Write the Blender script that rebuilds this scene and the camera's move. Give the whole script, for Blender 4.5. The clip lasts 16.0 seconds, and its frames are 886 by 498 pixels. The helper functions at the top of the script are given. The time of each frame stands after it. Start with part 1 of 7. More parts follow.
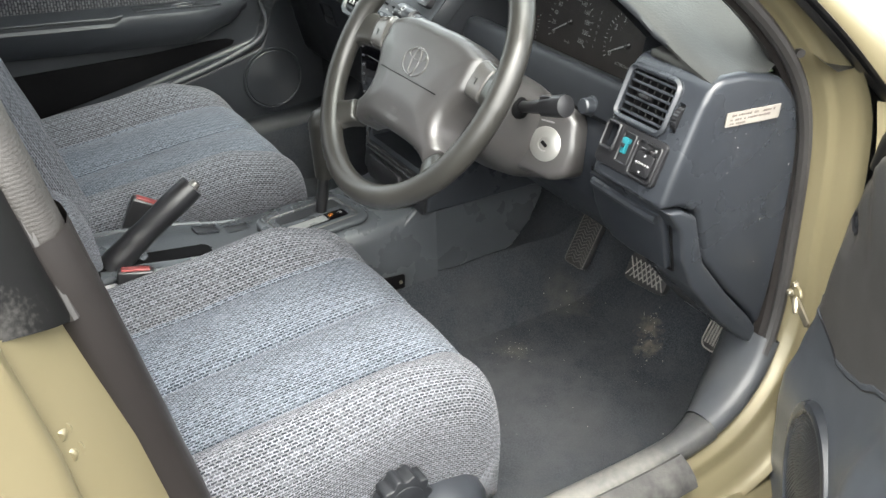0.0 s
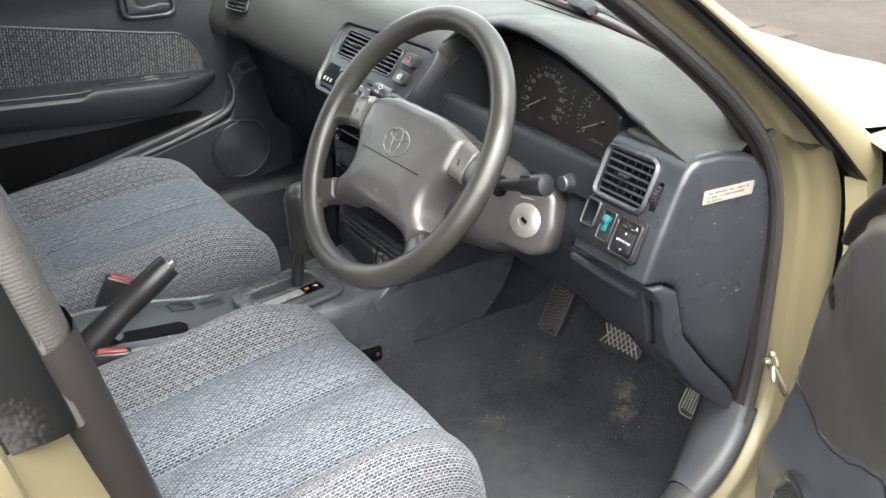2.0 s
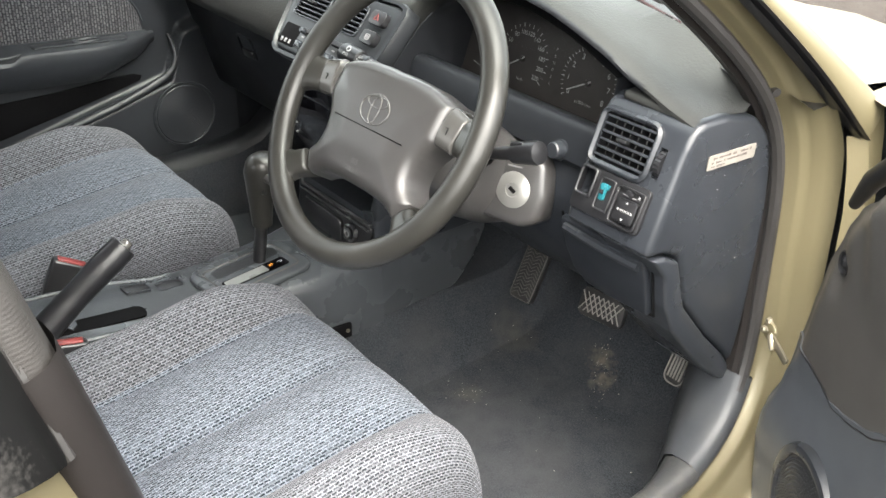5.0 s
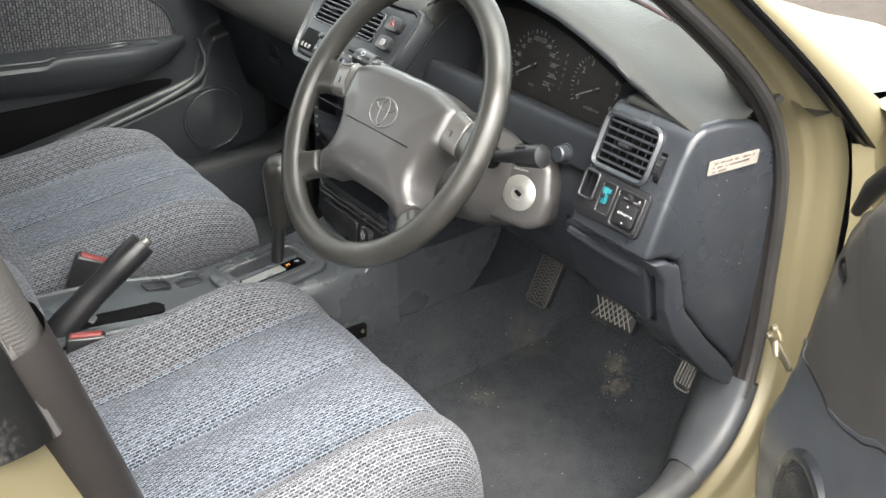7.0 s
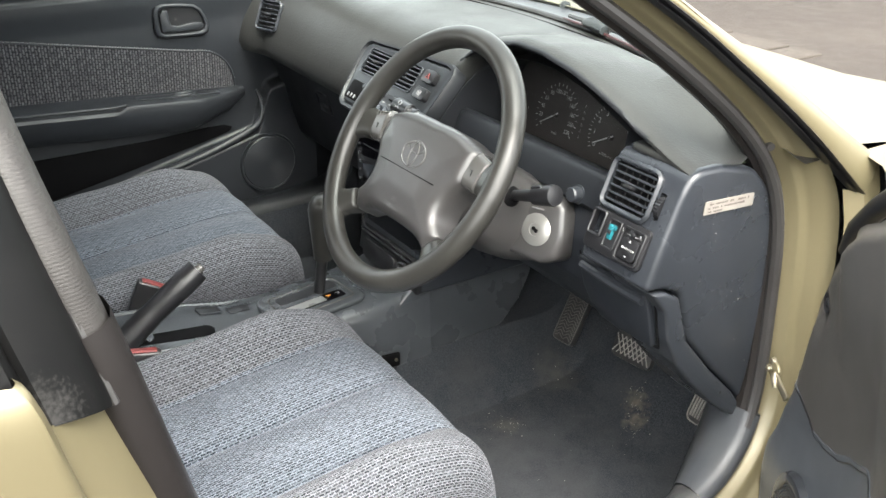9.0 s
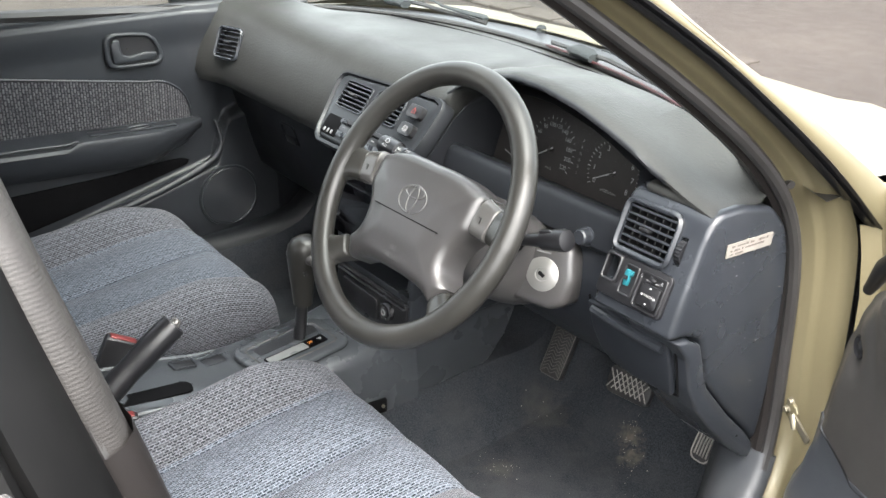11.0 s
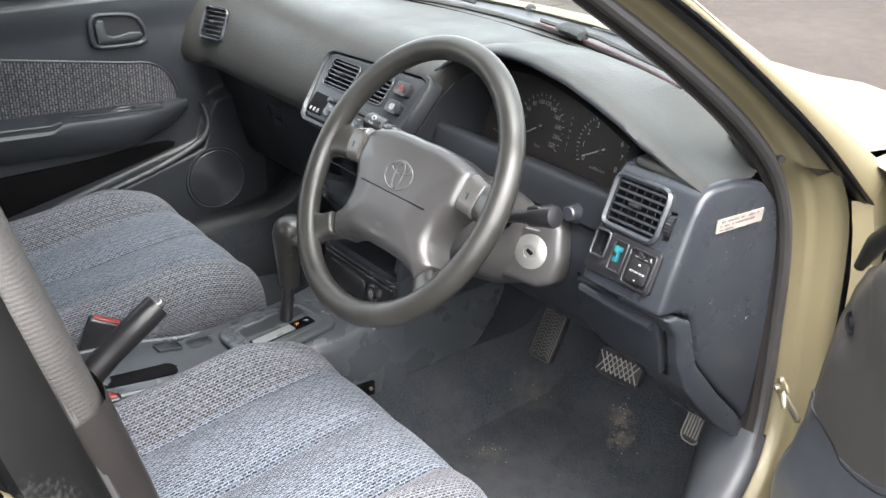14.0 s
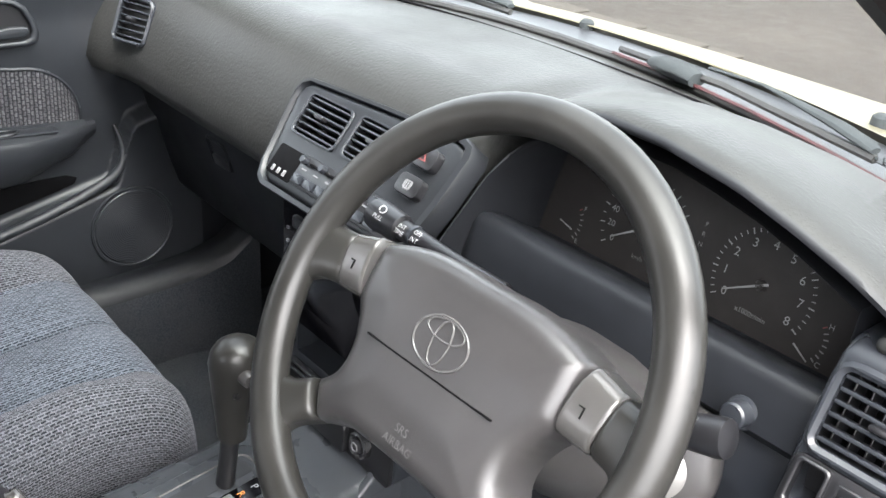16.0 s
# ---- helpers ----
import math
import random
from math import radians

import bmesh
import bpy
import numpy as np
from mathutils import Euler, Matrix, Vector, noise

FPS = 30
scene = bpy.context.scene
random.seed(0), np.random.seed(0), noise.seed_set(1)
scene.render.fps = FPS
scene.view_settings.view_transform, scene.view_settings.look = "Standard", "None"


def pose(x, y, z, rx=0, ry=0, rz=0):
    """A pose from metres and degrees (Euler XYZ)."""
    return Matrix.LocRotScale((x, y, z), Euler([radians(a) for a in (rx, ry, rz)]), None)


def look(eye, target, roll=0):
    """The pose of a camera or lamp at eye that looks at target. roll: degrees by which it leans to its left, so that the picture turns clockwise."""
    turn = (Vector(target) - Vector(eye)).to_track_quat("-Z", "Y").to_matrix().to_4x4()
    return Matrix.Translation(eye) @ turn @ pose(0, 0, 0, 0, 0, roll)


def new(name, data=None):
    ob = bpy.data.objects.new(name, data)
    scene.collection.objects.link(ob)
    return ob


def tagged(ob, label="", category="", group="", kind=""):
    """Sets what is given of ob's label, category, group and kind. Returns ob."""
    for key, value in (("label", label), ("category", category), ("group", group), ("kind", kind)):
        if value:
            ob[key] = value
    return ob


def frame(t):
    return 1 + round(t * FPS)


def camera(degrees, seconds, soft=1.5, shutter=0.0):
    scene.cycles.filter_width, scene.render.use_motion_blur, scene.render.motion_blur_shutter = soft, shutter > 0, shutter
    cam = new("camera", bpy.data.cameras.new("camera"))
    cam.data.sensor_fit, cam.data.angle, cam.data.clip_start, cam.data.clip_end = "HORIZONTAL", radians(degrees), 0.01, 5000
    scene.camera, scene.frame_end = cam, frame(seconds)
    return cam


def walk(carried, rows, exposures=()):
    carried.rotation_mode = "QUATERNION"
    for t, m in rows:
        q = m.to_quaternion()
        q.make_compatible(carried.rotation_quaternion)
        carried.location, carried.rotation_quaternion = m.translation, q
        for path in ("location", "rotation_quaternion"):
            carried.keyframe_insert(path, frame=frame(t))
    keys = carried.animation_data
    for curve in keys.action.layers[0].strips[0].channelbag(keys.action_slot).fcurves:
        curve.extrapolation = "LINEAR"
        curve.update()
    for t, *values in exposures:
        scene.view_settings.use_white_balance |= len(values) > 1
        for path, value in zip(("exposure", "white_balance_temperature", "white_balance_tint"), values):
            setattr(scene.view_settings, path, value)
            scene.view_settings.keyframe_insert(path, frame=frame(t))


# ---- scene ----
cam = camera(50.5, 16.0)
METRES, TILT, LEAN, TURN = 1.6, -30.0, 0.0, 59.0
EYE = (1.39, -0.58, 1.25)
ROWS = [
    (0.0, 0.0, 0.0, 0.0, 0.0, 0.0, -0.0),
    (0.5, 0.0103, -0.0124, 0.0021, 0.13, 0.73, 0.09),
    (1.0, 0.0194, -0.0321, 0.0094, 0.01, 2.11, 0.16),
    (1.5, 0.0112, -0.0249, 0.009, -0.83, 2.89, 0.54),
    (2.0, -0.0238, -0.0065, 0.0206, -2.76, 3.17, 1.16),
    (2.5, -0.0478, 0.0078, 0.0324, -4.63, 2.94, 1.83),
    (3.0, -0.0622, 0.0164, 0.0323, -6.29, 2.33, 2.28),
    (3.5, -0.0714, 0.0272, 0.0364, -7.2, 1.51, 2.59),
    (4.0, -0.0732, 0.0335, 0.0389, -7.31, 0.81, 2.89),
    (6.5, -0.048, 0.0581, 0.0404, -5.89, 0.01, 2.54),
    (7.0, -0.0375, 0.0303, 0.0319, -4.49, 0.93, 2.02),
    (7.5, -0.0206, -0.0156, 0.0242, -2.96, 2.12, 1.36),
    (8.0, -0.0056, -0.0483, 0.0157, -1.66, 3.3, 0.56),
    (8.5, 0.0, -0.0584, 0.0035, -0.91, 4.12, 0.15),
    (9.0, -0.0143, -0.0447, 0.0077, -1.14, 4.36, 0.48),
    (9.5, -0.0492, -0.0091, 0.0315, -2.69, 4.04, 1.54),
    (12.0, -0.0717, 0.003, 0.0516, -5.42, 4.88, 2.74),
    (12.5, -0.0489, -0.0242, 0.035, -4.44, 5.1, 1.97),
    (13.0, -0.0432, -0.0379, 0.0228, -3.66, 5.09, 1.54),
    (13.5, -0.0404, -0.0385, 0.0197, -4.07, 4.77, 1.95),
    (14.0, -0.065, 0.0143, 0.0379, -5.56, 4.07, 2.83),
    (14.5, -0.1238, 0.127, 0.1075, -7.87, 3.18, 3.53),
    (15.0, -0.1271, 0.1931, 0.1422, -9.11, 2.48, 3.33),
    (15.5, -0.0941, 0.2622, 0.1623, -9.22, 2.25, 2.27),
    (16.0, -0.0899, 0.3444, 0.1733, -9.44, 2.79, 1.13),
]
walk(cam, [(t, pose(*EYE, TILT, LEAN, TURN) @ pose(METRES * x, METRES * y, METRES * z, 90 + pitch, roll, yaw)) for t, x, y, z, yaw, pitch, roll in ROWS],
     [(0.0, 3.45, 6720, 6), (4.0, 3.50, 6850, 8), (7.0, 3.50, 6900, 8), (9.0, 3.36, 6750, 7), (12.5, 3.46, 6600, 11), (14.0, 3.50, 6550, 11), (14.6, 3.59, 6420, 12), (15.2, 3.67, 6270, 13), (16.0, 3.56, 6500, 12)])

# ---- world and light: a bright overcast day ----
world = bpy.data.worlds.new("sky")
scene.world = world
world.use_nodes = True
wn = world.node_tree
sky = wn.nodes.new("ShaderNodeTexSky")
sky.sky_type, sky.sun_disc = "NISHITA", False
sky.sun_elevation, sky.sun_rotation = radians(61), radians(109)
sky.air_density, sky.dust_density, sky.ozone_density = 1.0, 4.0, 1.0
hsv = wn.nodes.new("ShaderNodeHueSaturation")
hsv.inputs["Saturation"].default_value = 0.25
wn.links.new(sky.outputs[0], hsv.inputs["Color"])
wn.links.new(hsv.outputs[0], wn.nodes["Background"].inputs["Color"])
wn.nodes["Background"].inputs["Strength"].default_value = 0.15
sun = new("sun", bpy.data.lights.new("sun", "SUN"))
sun.data.energy, sun.data.angle, sun.data.color = 1.3, radians(90), (1.0, 0.97, 0.92)
sun.matrix_world = look((2.6, -0.9, 5.0), (0, 0, 0))


# ---- mesh helpers ----
def finish(bm, name, material, sharp=32):
    bmesh.ops.recalc_face_normals(bm, faces=bm.faces)
    me = bpy.data.meshes.new(name)
    bm.to_mesh(me)
    bm.free()
    for p in me.polygons:
        p.use_smooth = True
    me.set_sharp_from_angle(angle=radians(sharp))
    me.materials.append(material)
    return me


def part(name, bm, material, parent, label="", sharp=32):
    ob = new(name, finish(bm, name, material, sharp))
    ob.parent = parent
    if parent is not None:
        ob.matrix_parent_inverse = parent.matrix_world.inverted()
    if label:
        ob["label"] = label
    return ob


def thing(name, at, label, category, group="", kind=""):
    ob = new(name)
    ob.empty_display_size = 0.05
    ob.location = at
    ob.matrix_world = Matrix.Translation(at)
    return tagged(ob, label, category, group, kind)


def single(name, bm, material, label, category, group="", kind="", sharp=32):
    ob = new(name, finish(bm, name, material, sharp))
    return tagged(ob, label, category, group, kind)


def loft(rows, closed=False, ends=False, keep=None):
    """A sheet through rows of equally many points, with lengths in metres as its texture coordinates."""
    bm = bmesh.new()
    uv = bm.loops.layers.uv.new("UVMap")
    vs = [[bm.verts.new(p) for p in r] for r in rows]
    n = len(rows[0])
    cu = [0.0]
    for i in range(1, len(rows)):
        cu.append(cu[-1] + (Vector(rows[i][n // 2]) - Vector(rows[i - 1][n // 2])).length)
    mid = rows[len(rows) // 2]
    cv = [0.0]
    for j in range(1, n + 1):
        cv.append(cv[-1] + (Vector(mid[j % n]) - Vector(mid[j - 1])).length)
    for i in range(len(rows) - 1):
        for j in range(n if closed else n - 1):
            if keep and not keep(i, j):
                continue
            k = (j + 1) % n
            try:
                f = bm.faces.new((vs[i][j], vs[i][k], vs[i + 1][k], vs[i + 1][j]))
            except ValueError:
                continue
            for loop, c in zip(f.loops, ((cv[j], cu[i]), (cv[j + 1], cu[i]), (cv[j + 1], cu[i + 1]), (cv[j], cu[i + 1]))):
                loop[uv].uv = c
    if ends:
        bm.faces.new(vs[0])
        bm.faces.new(vs[-1])
    loose = [v for v in bm.verts if not v.link_faces]
    bmesh.ops.delete(bm, geom=loose, context="VERTS")
    return bm


def slab(outline, depth, m=Matrix(), bevel=0.0, segs=2):
    """A flat polygon in x, y, thickened from z = 0 to z = depth, edges rounded."""
    bm = bmesh.new()
    low = [bm.verts.new((x, y, 0)) for x, y in outline]
    top = [bm.verts.new((x, y, depth)) for x, y in outline]
    bm.faces.new(low)
    bm.faces.new(top)
    for i in range(len(outline)):
        j = (i + 1) % len(outline)
        bm.faces.new((low[i], low[j], top[j], top[i]))
    bmesh.ops.recalc_face_normals(bm, faces=bm.faces)
    if bevel:
        bmesh.ops.bevel(bm, geom=bm.edges[:], offset=bevel, segments=segs, profile=0.5, affect="EDGES", clamp_overlap=True)
    bm.transform(m)
    return bm


def rbox(sx, sy, sz, m=Matrix(), bevel=0.004, segs=2):
    """A box about the origin of m, with rounded edges."""
    bm = bmesh.new()
    bmesh.ops.create_cube(bm, size=1)
    bm.transform(Matrix.Diagonal((sx, sy, sz, 1)))
    if bevel:
        bmesh.ops.bevel(bm, geom=bm.edges[:], offset=min(bevel, 0.49 * min(sx, sy, sz)), segments=segs, profile=0.5, affect="EDGES")
    bm.transform(m)
    return bm


def rrect(w, h, r, n=5):
    """A rectangle with round corners, about the origin."""
    out = []
    for cx, cy, a in ((w / 2 - r, h / 2 - r, 0), (-w / 2 + r, h / 2 - r, 90), (-w / 2 + r, -h / 2 + r, 180), (w / 2 - r, -h / 2 + r, 270)):
        for i in range(n):
            b = radians(a + 90 * i / (n - 1))
            out.append((cx + r * math.cos(b), cy + r * math.sin(b)))
    return out


def ring(outer, inner, depth, m=Matrix(), lip=0.002):
    """A frame between two outlines with equally many points: a plate with a hole, its front edges rounded."""
    rows = []
    for pts, z, g in ((outer, 0, 0), (outer, depth - lip, 0), (outer, depth, -lip), (inner, depth, lip), (inner, depth - lip, 0), (inner, 0, 0)):
        cx, cy = sum(p[0] for p in pts) / len(pts), sum(p[1] for p in pts) / len(pts)
        w, h = max(p[0] for p in pts) - cx, max(p[1] for p in pts) - cy
        rows.append([(cx + (x - cx) * (1 + g / w), cy + (y - cy) * (1 + g / h), z) for x, y in pts])
    bm = loft(rows, closed=True)
    bm.transform(m)
    return bm


def tube(path, r, n=10, closed=False, squash=1.0, up=(0, 0, 1)):
    """A round bar along a path; r is a number or one for each point."""
    rows, pts = [], [Vector(p) for p in path]
    for i, p in enumerate(pts):
        a = pts[i - 1] if i or closed else p
        b = pts[(i + 1) % len(pts)] if i < len(pts) - 1 or closed else p
        t = (b - a).normalized()
        s = t.cross(Vector(up))
        s = s.normalized() if s.length > 1e-4 else t.orthogonal().normalized()
        q = s.cross(t)
        rr = r[i] if isinstance(r, (list, tuple)) else r
        rows.append([tuple(p + s * rr * math.cos(2 * math.pi * k / n) + q * rr * squash * math.sin(2 * math.pi * k / n)) for k in range(n)])
    if closed:
        rows.append(rows[0])
    return loft(rows, closed=True, ends=not closed)


def lathe(profile, m=Matrix(), n=24):
    """A turned body: profile of (radius, height) about the local z."""
    rows = [[(r * math.cos(2 * math.pi * k / n), r * math.sin(2 * math.pi * k / n), z) for k in range(n)] for r, z in profile]
    bm = loft(rows, closed=True)
    bmesh.ops.remove_doubles(bm, verts=bm.verts, dist=1e-5)
    bm.transform(m)
    return bm


def smooth(a, b, x):
    t = min(1.0, max(0.0, (x - a) / (b - a)))
    return t * t * (3 - 2 * t)


def curve_through(pts, n):
    """n points of a smooth curve through pts."""
    pts = [Vector(p) for p in pts]
    ext = [2 * pts[0] - pts[1]] + pts + [2 * pts[-1] - pts[-2]]
    d = [0.0]
    for a, b in zip(pts, pts[1:]):
        d.append(d[-1] + (b - a).length)
    out = []
    for i in range(n):
        s = d[-1] * i / (n - 1)
        k = max(j for j in range(len(pts)) if d[j] <= s + 1e-9)
        k = min(k, len(pts) - 2)
        t = (s - d[k]) / (d[k + 1] - d[k])
        p0, p1, p2, p3 = ext[k:k + 4]
        out.append(0.5 * (2 * p1 + (p2 - p0) * t + (2 * p0 - 5 * p1 + 4 * p2 - p3) * t * t + (3 * p1 - p0 - 3 * p2 + p3) * t * t * t))
    return out


def text_bm(body, size, m):
    """Flat letters, centred on the origin of m."""
    cu = bpy.data.curves.new("letters", "FONT")
    cu.body, cu.size, cu.align_x, cu.align_y, cu.resolution_u = body, size, "CENTER", "CENTER", 3
    ob = bpy.data.objects.new("letters", cu)
    scene.collection.objects.link(ob)
    me = bpy.data.meshes.new_from_object(ob.evaluated_get(bpy.context.evaluated_depsgraph_get()))
    bm = bmesh.new()
    bm.from_mesh(me)
    bpy.data.objects.remove(ob)
    bpy.data.curves.remove(cu)
    bpy.data.meshes.remove(me)
    bm.transform(m)
    return bm


def cut(ob, cutter):
    """Takes the body of cutter out of a solid."""
    tool = bpy.data.objects.new("tool", finish(cutter, "tool", ob.data.materials[0]))
    scene.collection.objects.link(tool)
    mod = ob.modifiers.new("cut", "BOOLEAN")
    mod.operation, mod.object, mod.solver = "DIFFERENCE", tool, "EXACT"
    bpy.context.view_layer.update()
    me = bpy.data.meshes.new_from_object(ob.evaluated_get(bpy.context.evaluated_depsgraph_get()))
    ob.modifiers.remove(mod)
    ob.data = me
    me.set_sharp_from_angle(angle=radians(32))
    bpy.data.objects.remove(tool)


def basis(origin, right, up):
    """A pose with its x along right and its y along up; z comes towards the viewer of that face."""
    r, u = Vector(right).normalized(), Vector(up)
    u = (u - r * u.dot(r)).normalized()
    w = r.cross(u)
    return Matrix(((r.x, u.x, w.x, origin[0]), (r.y, u.y, w.y, origin[1]), (r.z, u.z, w.z, origin[2]), (0, 0, 0, 1)))


def face_towards(ob, place):
    """Turns an open sheet so that its front looks towards place."""
    c = sum((p.normal.dot(Vector(place) - p.center) for p in ob.data.polygons))
    if c < 0:
        ob.data.flip_normals()
    return ob


def outline_distance(pts):
    """A function that gives the signed distance to a closed plan outline, negative inside."""
    a = [Vector(p) for p in pts]
    sides = list(zip(a, a[1:] + a[:1]))

    def dist(x, y):
        p, best, inside = Vector((x, y)), 1e9, False
        for q, r in sides:
            e, w = r - q, p - q
            t = min(1.0, max(0.0, w.dot(e) / max(e.dot(e), 1e-12)))
            best = min(best, (w - e * t).length_squared)
            if (q.y > y) != (r.y > y) and x < q.x + (y - q.y) * e.x / e.y:
                inside = not inside
        return -math.sqrt(best) if inside else math.sqrt(best)
    return dist


def moulding(dist, box, step, height, skirt):
    """A moulded sheet over the plan where dist is negative; height(x, y, depth inside) shapes it, and its rim turns down by skirt."""
    x0, x1, y0, y1 = box
    nx, ny = int((x1 - x0) / step) + 1, int((y1 - y0) / step) + 1
    bm = bmesh.new()
    at = {}
    field = [[dist(x0 + i * step, y0 + j * step) for j in range(ny)] for i in range(nx)]
    for i in range(nx - 1):
        for j in range(ny - 1):
            cell = [(i, j), (i + 1, j), (i + 1, j + 1), (i, j + 1)]
            if min(field[a][b] for a, b in cell) >= 0 or sum(field[a][b] for a, b in cell) > 0.9 * step:
                continue
            for a, b in cell:
                if (a, b) not in at:
                    x, y, d = x0 + a * step, y0 + b * step, field[a][b]
                    for _ in range(4):
                        if d <= 0:
                            break
                        gx, gy = dist(x + 1e-4, y) - dist(x - 1e-4, y), dist(x, y + 1e-4) - dist(x, y - 1e-4)
                        n = math.hypot(gx, gy) or 1.0
                        x, y = x - d * gx / n, y - d * gy / n
                        d = dist(x, y)
                        if abs(d) < 1e-4:
                            break
                    at[a, b] = bm.verts.new((x, y, height(x, y, max(0.0, -d))))
            bm.faces.new([at[c] for c in cell])
    edge = [e for e in bm.edges if e.is_boundary]
    for v in {v for e in edge for v in e.verts}:
        for _ in range(5):
            x, y = v.co.x, v.co.y
            d = dist(x, y)
            gx, gy = dist(x + 1e-4, y) - dist(x - 1e-4, y), dist(x, y + 1e-4) - dist(x, y - 1e-4)
            n = math.hypot(gx, gy)
            if abs(d) < 5e-5 or n < 1e-9:
                break
            v.co.x, v.co.y = x - 0.9 * d * gx / n, y - 0.9 * d * gy / n
        v.co.z = height(v.co.x, v.co.y, 0.0)
    low = bmesh.ops.extrude_edge_only(bm, edges=edge)
    for v in low["geom"]:
        if isinstance(v, bmesh.types.BMVert):
            v.co.z -= skirt
    return bm


# ---- materials ----
def material(name, colour, rough=0.5, metal=0.0, spots=None, spot_scale=40.0, spot_amount=0.5, grain=600.0, bump=0.1, bump_dist=0.001, spec=0.5, coat=0.0, wear=None, wear_scale=6.0):
    """A surface with colour variation at a fine and a coarse scale, uneven gloss and a fine relief."""
    mat = bpy.data.materials.new(name)
    mat.use_nodes = True
    nt = mat.node_tree
    b = nt.nodes["Principled BSDF"]
    b.inputs["Metallic"].default_value = metal
    b.inputs["Specular IOR Level"].default_value = spec
    b.inputs["Coat Weight"].default_value = coat
    b.inputs["Coat Roughness"].default_value = 0.05
    tc = nt.nodes.new("ShaderNodeTexCoord")

    def noise_node(scale, detail=4.0):
        n = nt.nodes.new("ShaderNodeTexNoise")
        n.inputs["Scale"].default_value, n.inputs["Detail"].default_value = scale, detail
        nt.links.new(tc.outputs["Object"], n.inputs["Vector"])
        return n

    def ramp(src, lo, hi):
        r = nt.nodes.new("ShaderNodeMapRange")
        r.inputs["From Min"].default_value, r.inputs["From Max"].default_value = lo, hi
        nt.links.new(src, r.inputs["Value"])
        return r.outputs["Result"]

    def mix(fac, a, bb):
        m = nt.nodes.new("ShaderNodeMix")
        m.data_type = "RGBA"
        nt.links.new(fac, m.inputs["Factor"])
        for sock, v in ((m.inputs["A"], a), (m.inputs["B"], bb)):
            if isinstance(v, tuple):
                sock.default_value = (*v, 1)
            else:
                nt.links.new(v, sock)
        return m.outputs["Result"]

    second = spots or tuple(c * (1 - 0.35 * spot_amount) for c in colour)
    col = mix(ramp(noise_node(spot_scale).outputs["Fac"], 0.35, 0.7), colour, second)
    if wear:
        col = mix(ramp(noise_node(wear_scale, 6).outputs["Fac"], 0.46, 0.86), col, wear)
    nt.links.new(col, b.inputs["Base Color"])
    rn = nt.nodes.new("ShaderNodeMapRange")
    nt.links.new(noise_node(9.0, 5).outputs["Fac"], rn.inputs["Value"])
    rn.inputs["From Min"].default_value, rn.inputs["From Max"].default_value = 0.3, 0.7
    rn.inputs["To Min"].default_value, rn.inputs["To Max"].default_value = max(0.02, rough * 0.85), min(1, rough * 1.15)
    nt.links.new(rn.outputs["Result"], b.inputs["Roughness"])
    if bump:
        bp = nt.nodes.new("ShaderNodeBump")
        bp.inputs["Strength"].default_value, bp.inputs["Distance"].default_value = bump, bump_dist
        nt.links.new(noise_node(grain, 2).outputs["Fac"], bp.inputs["Height"])
        nt.links.new(bp.outputs["Normal"], b.inputs["Normal"])
    return mat


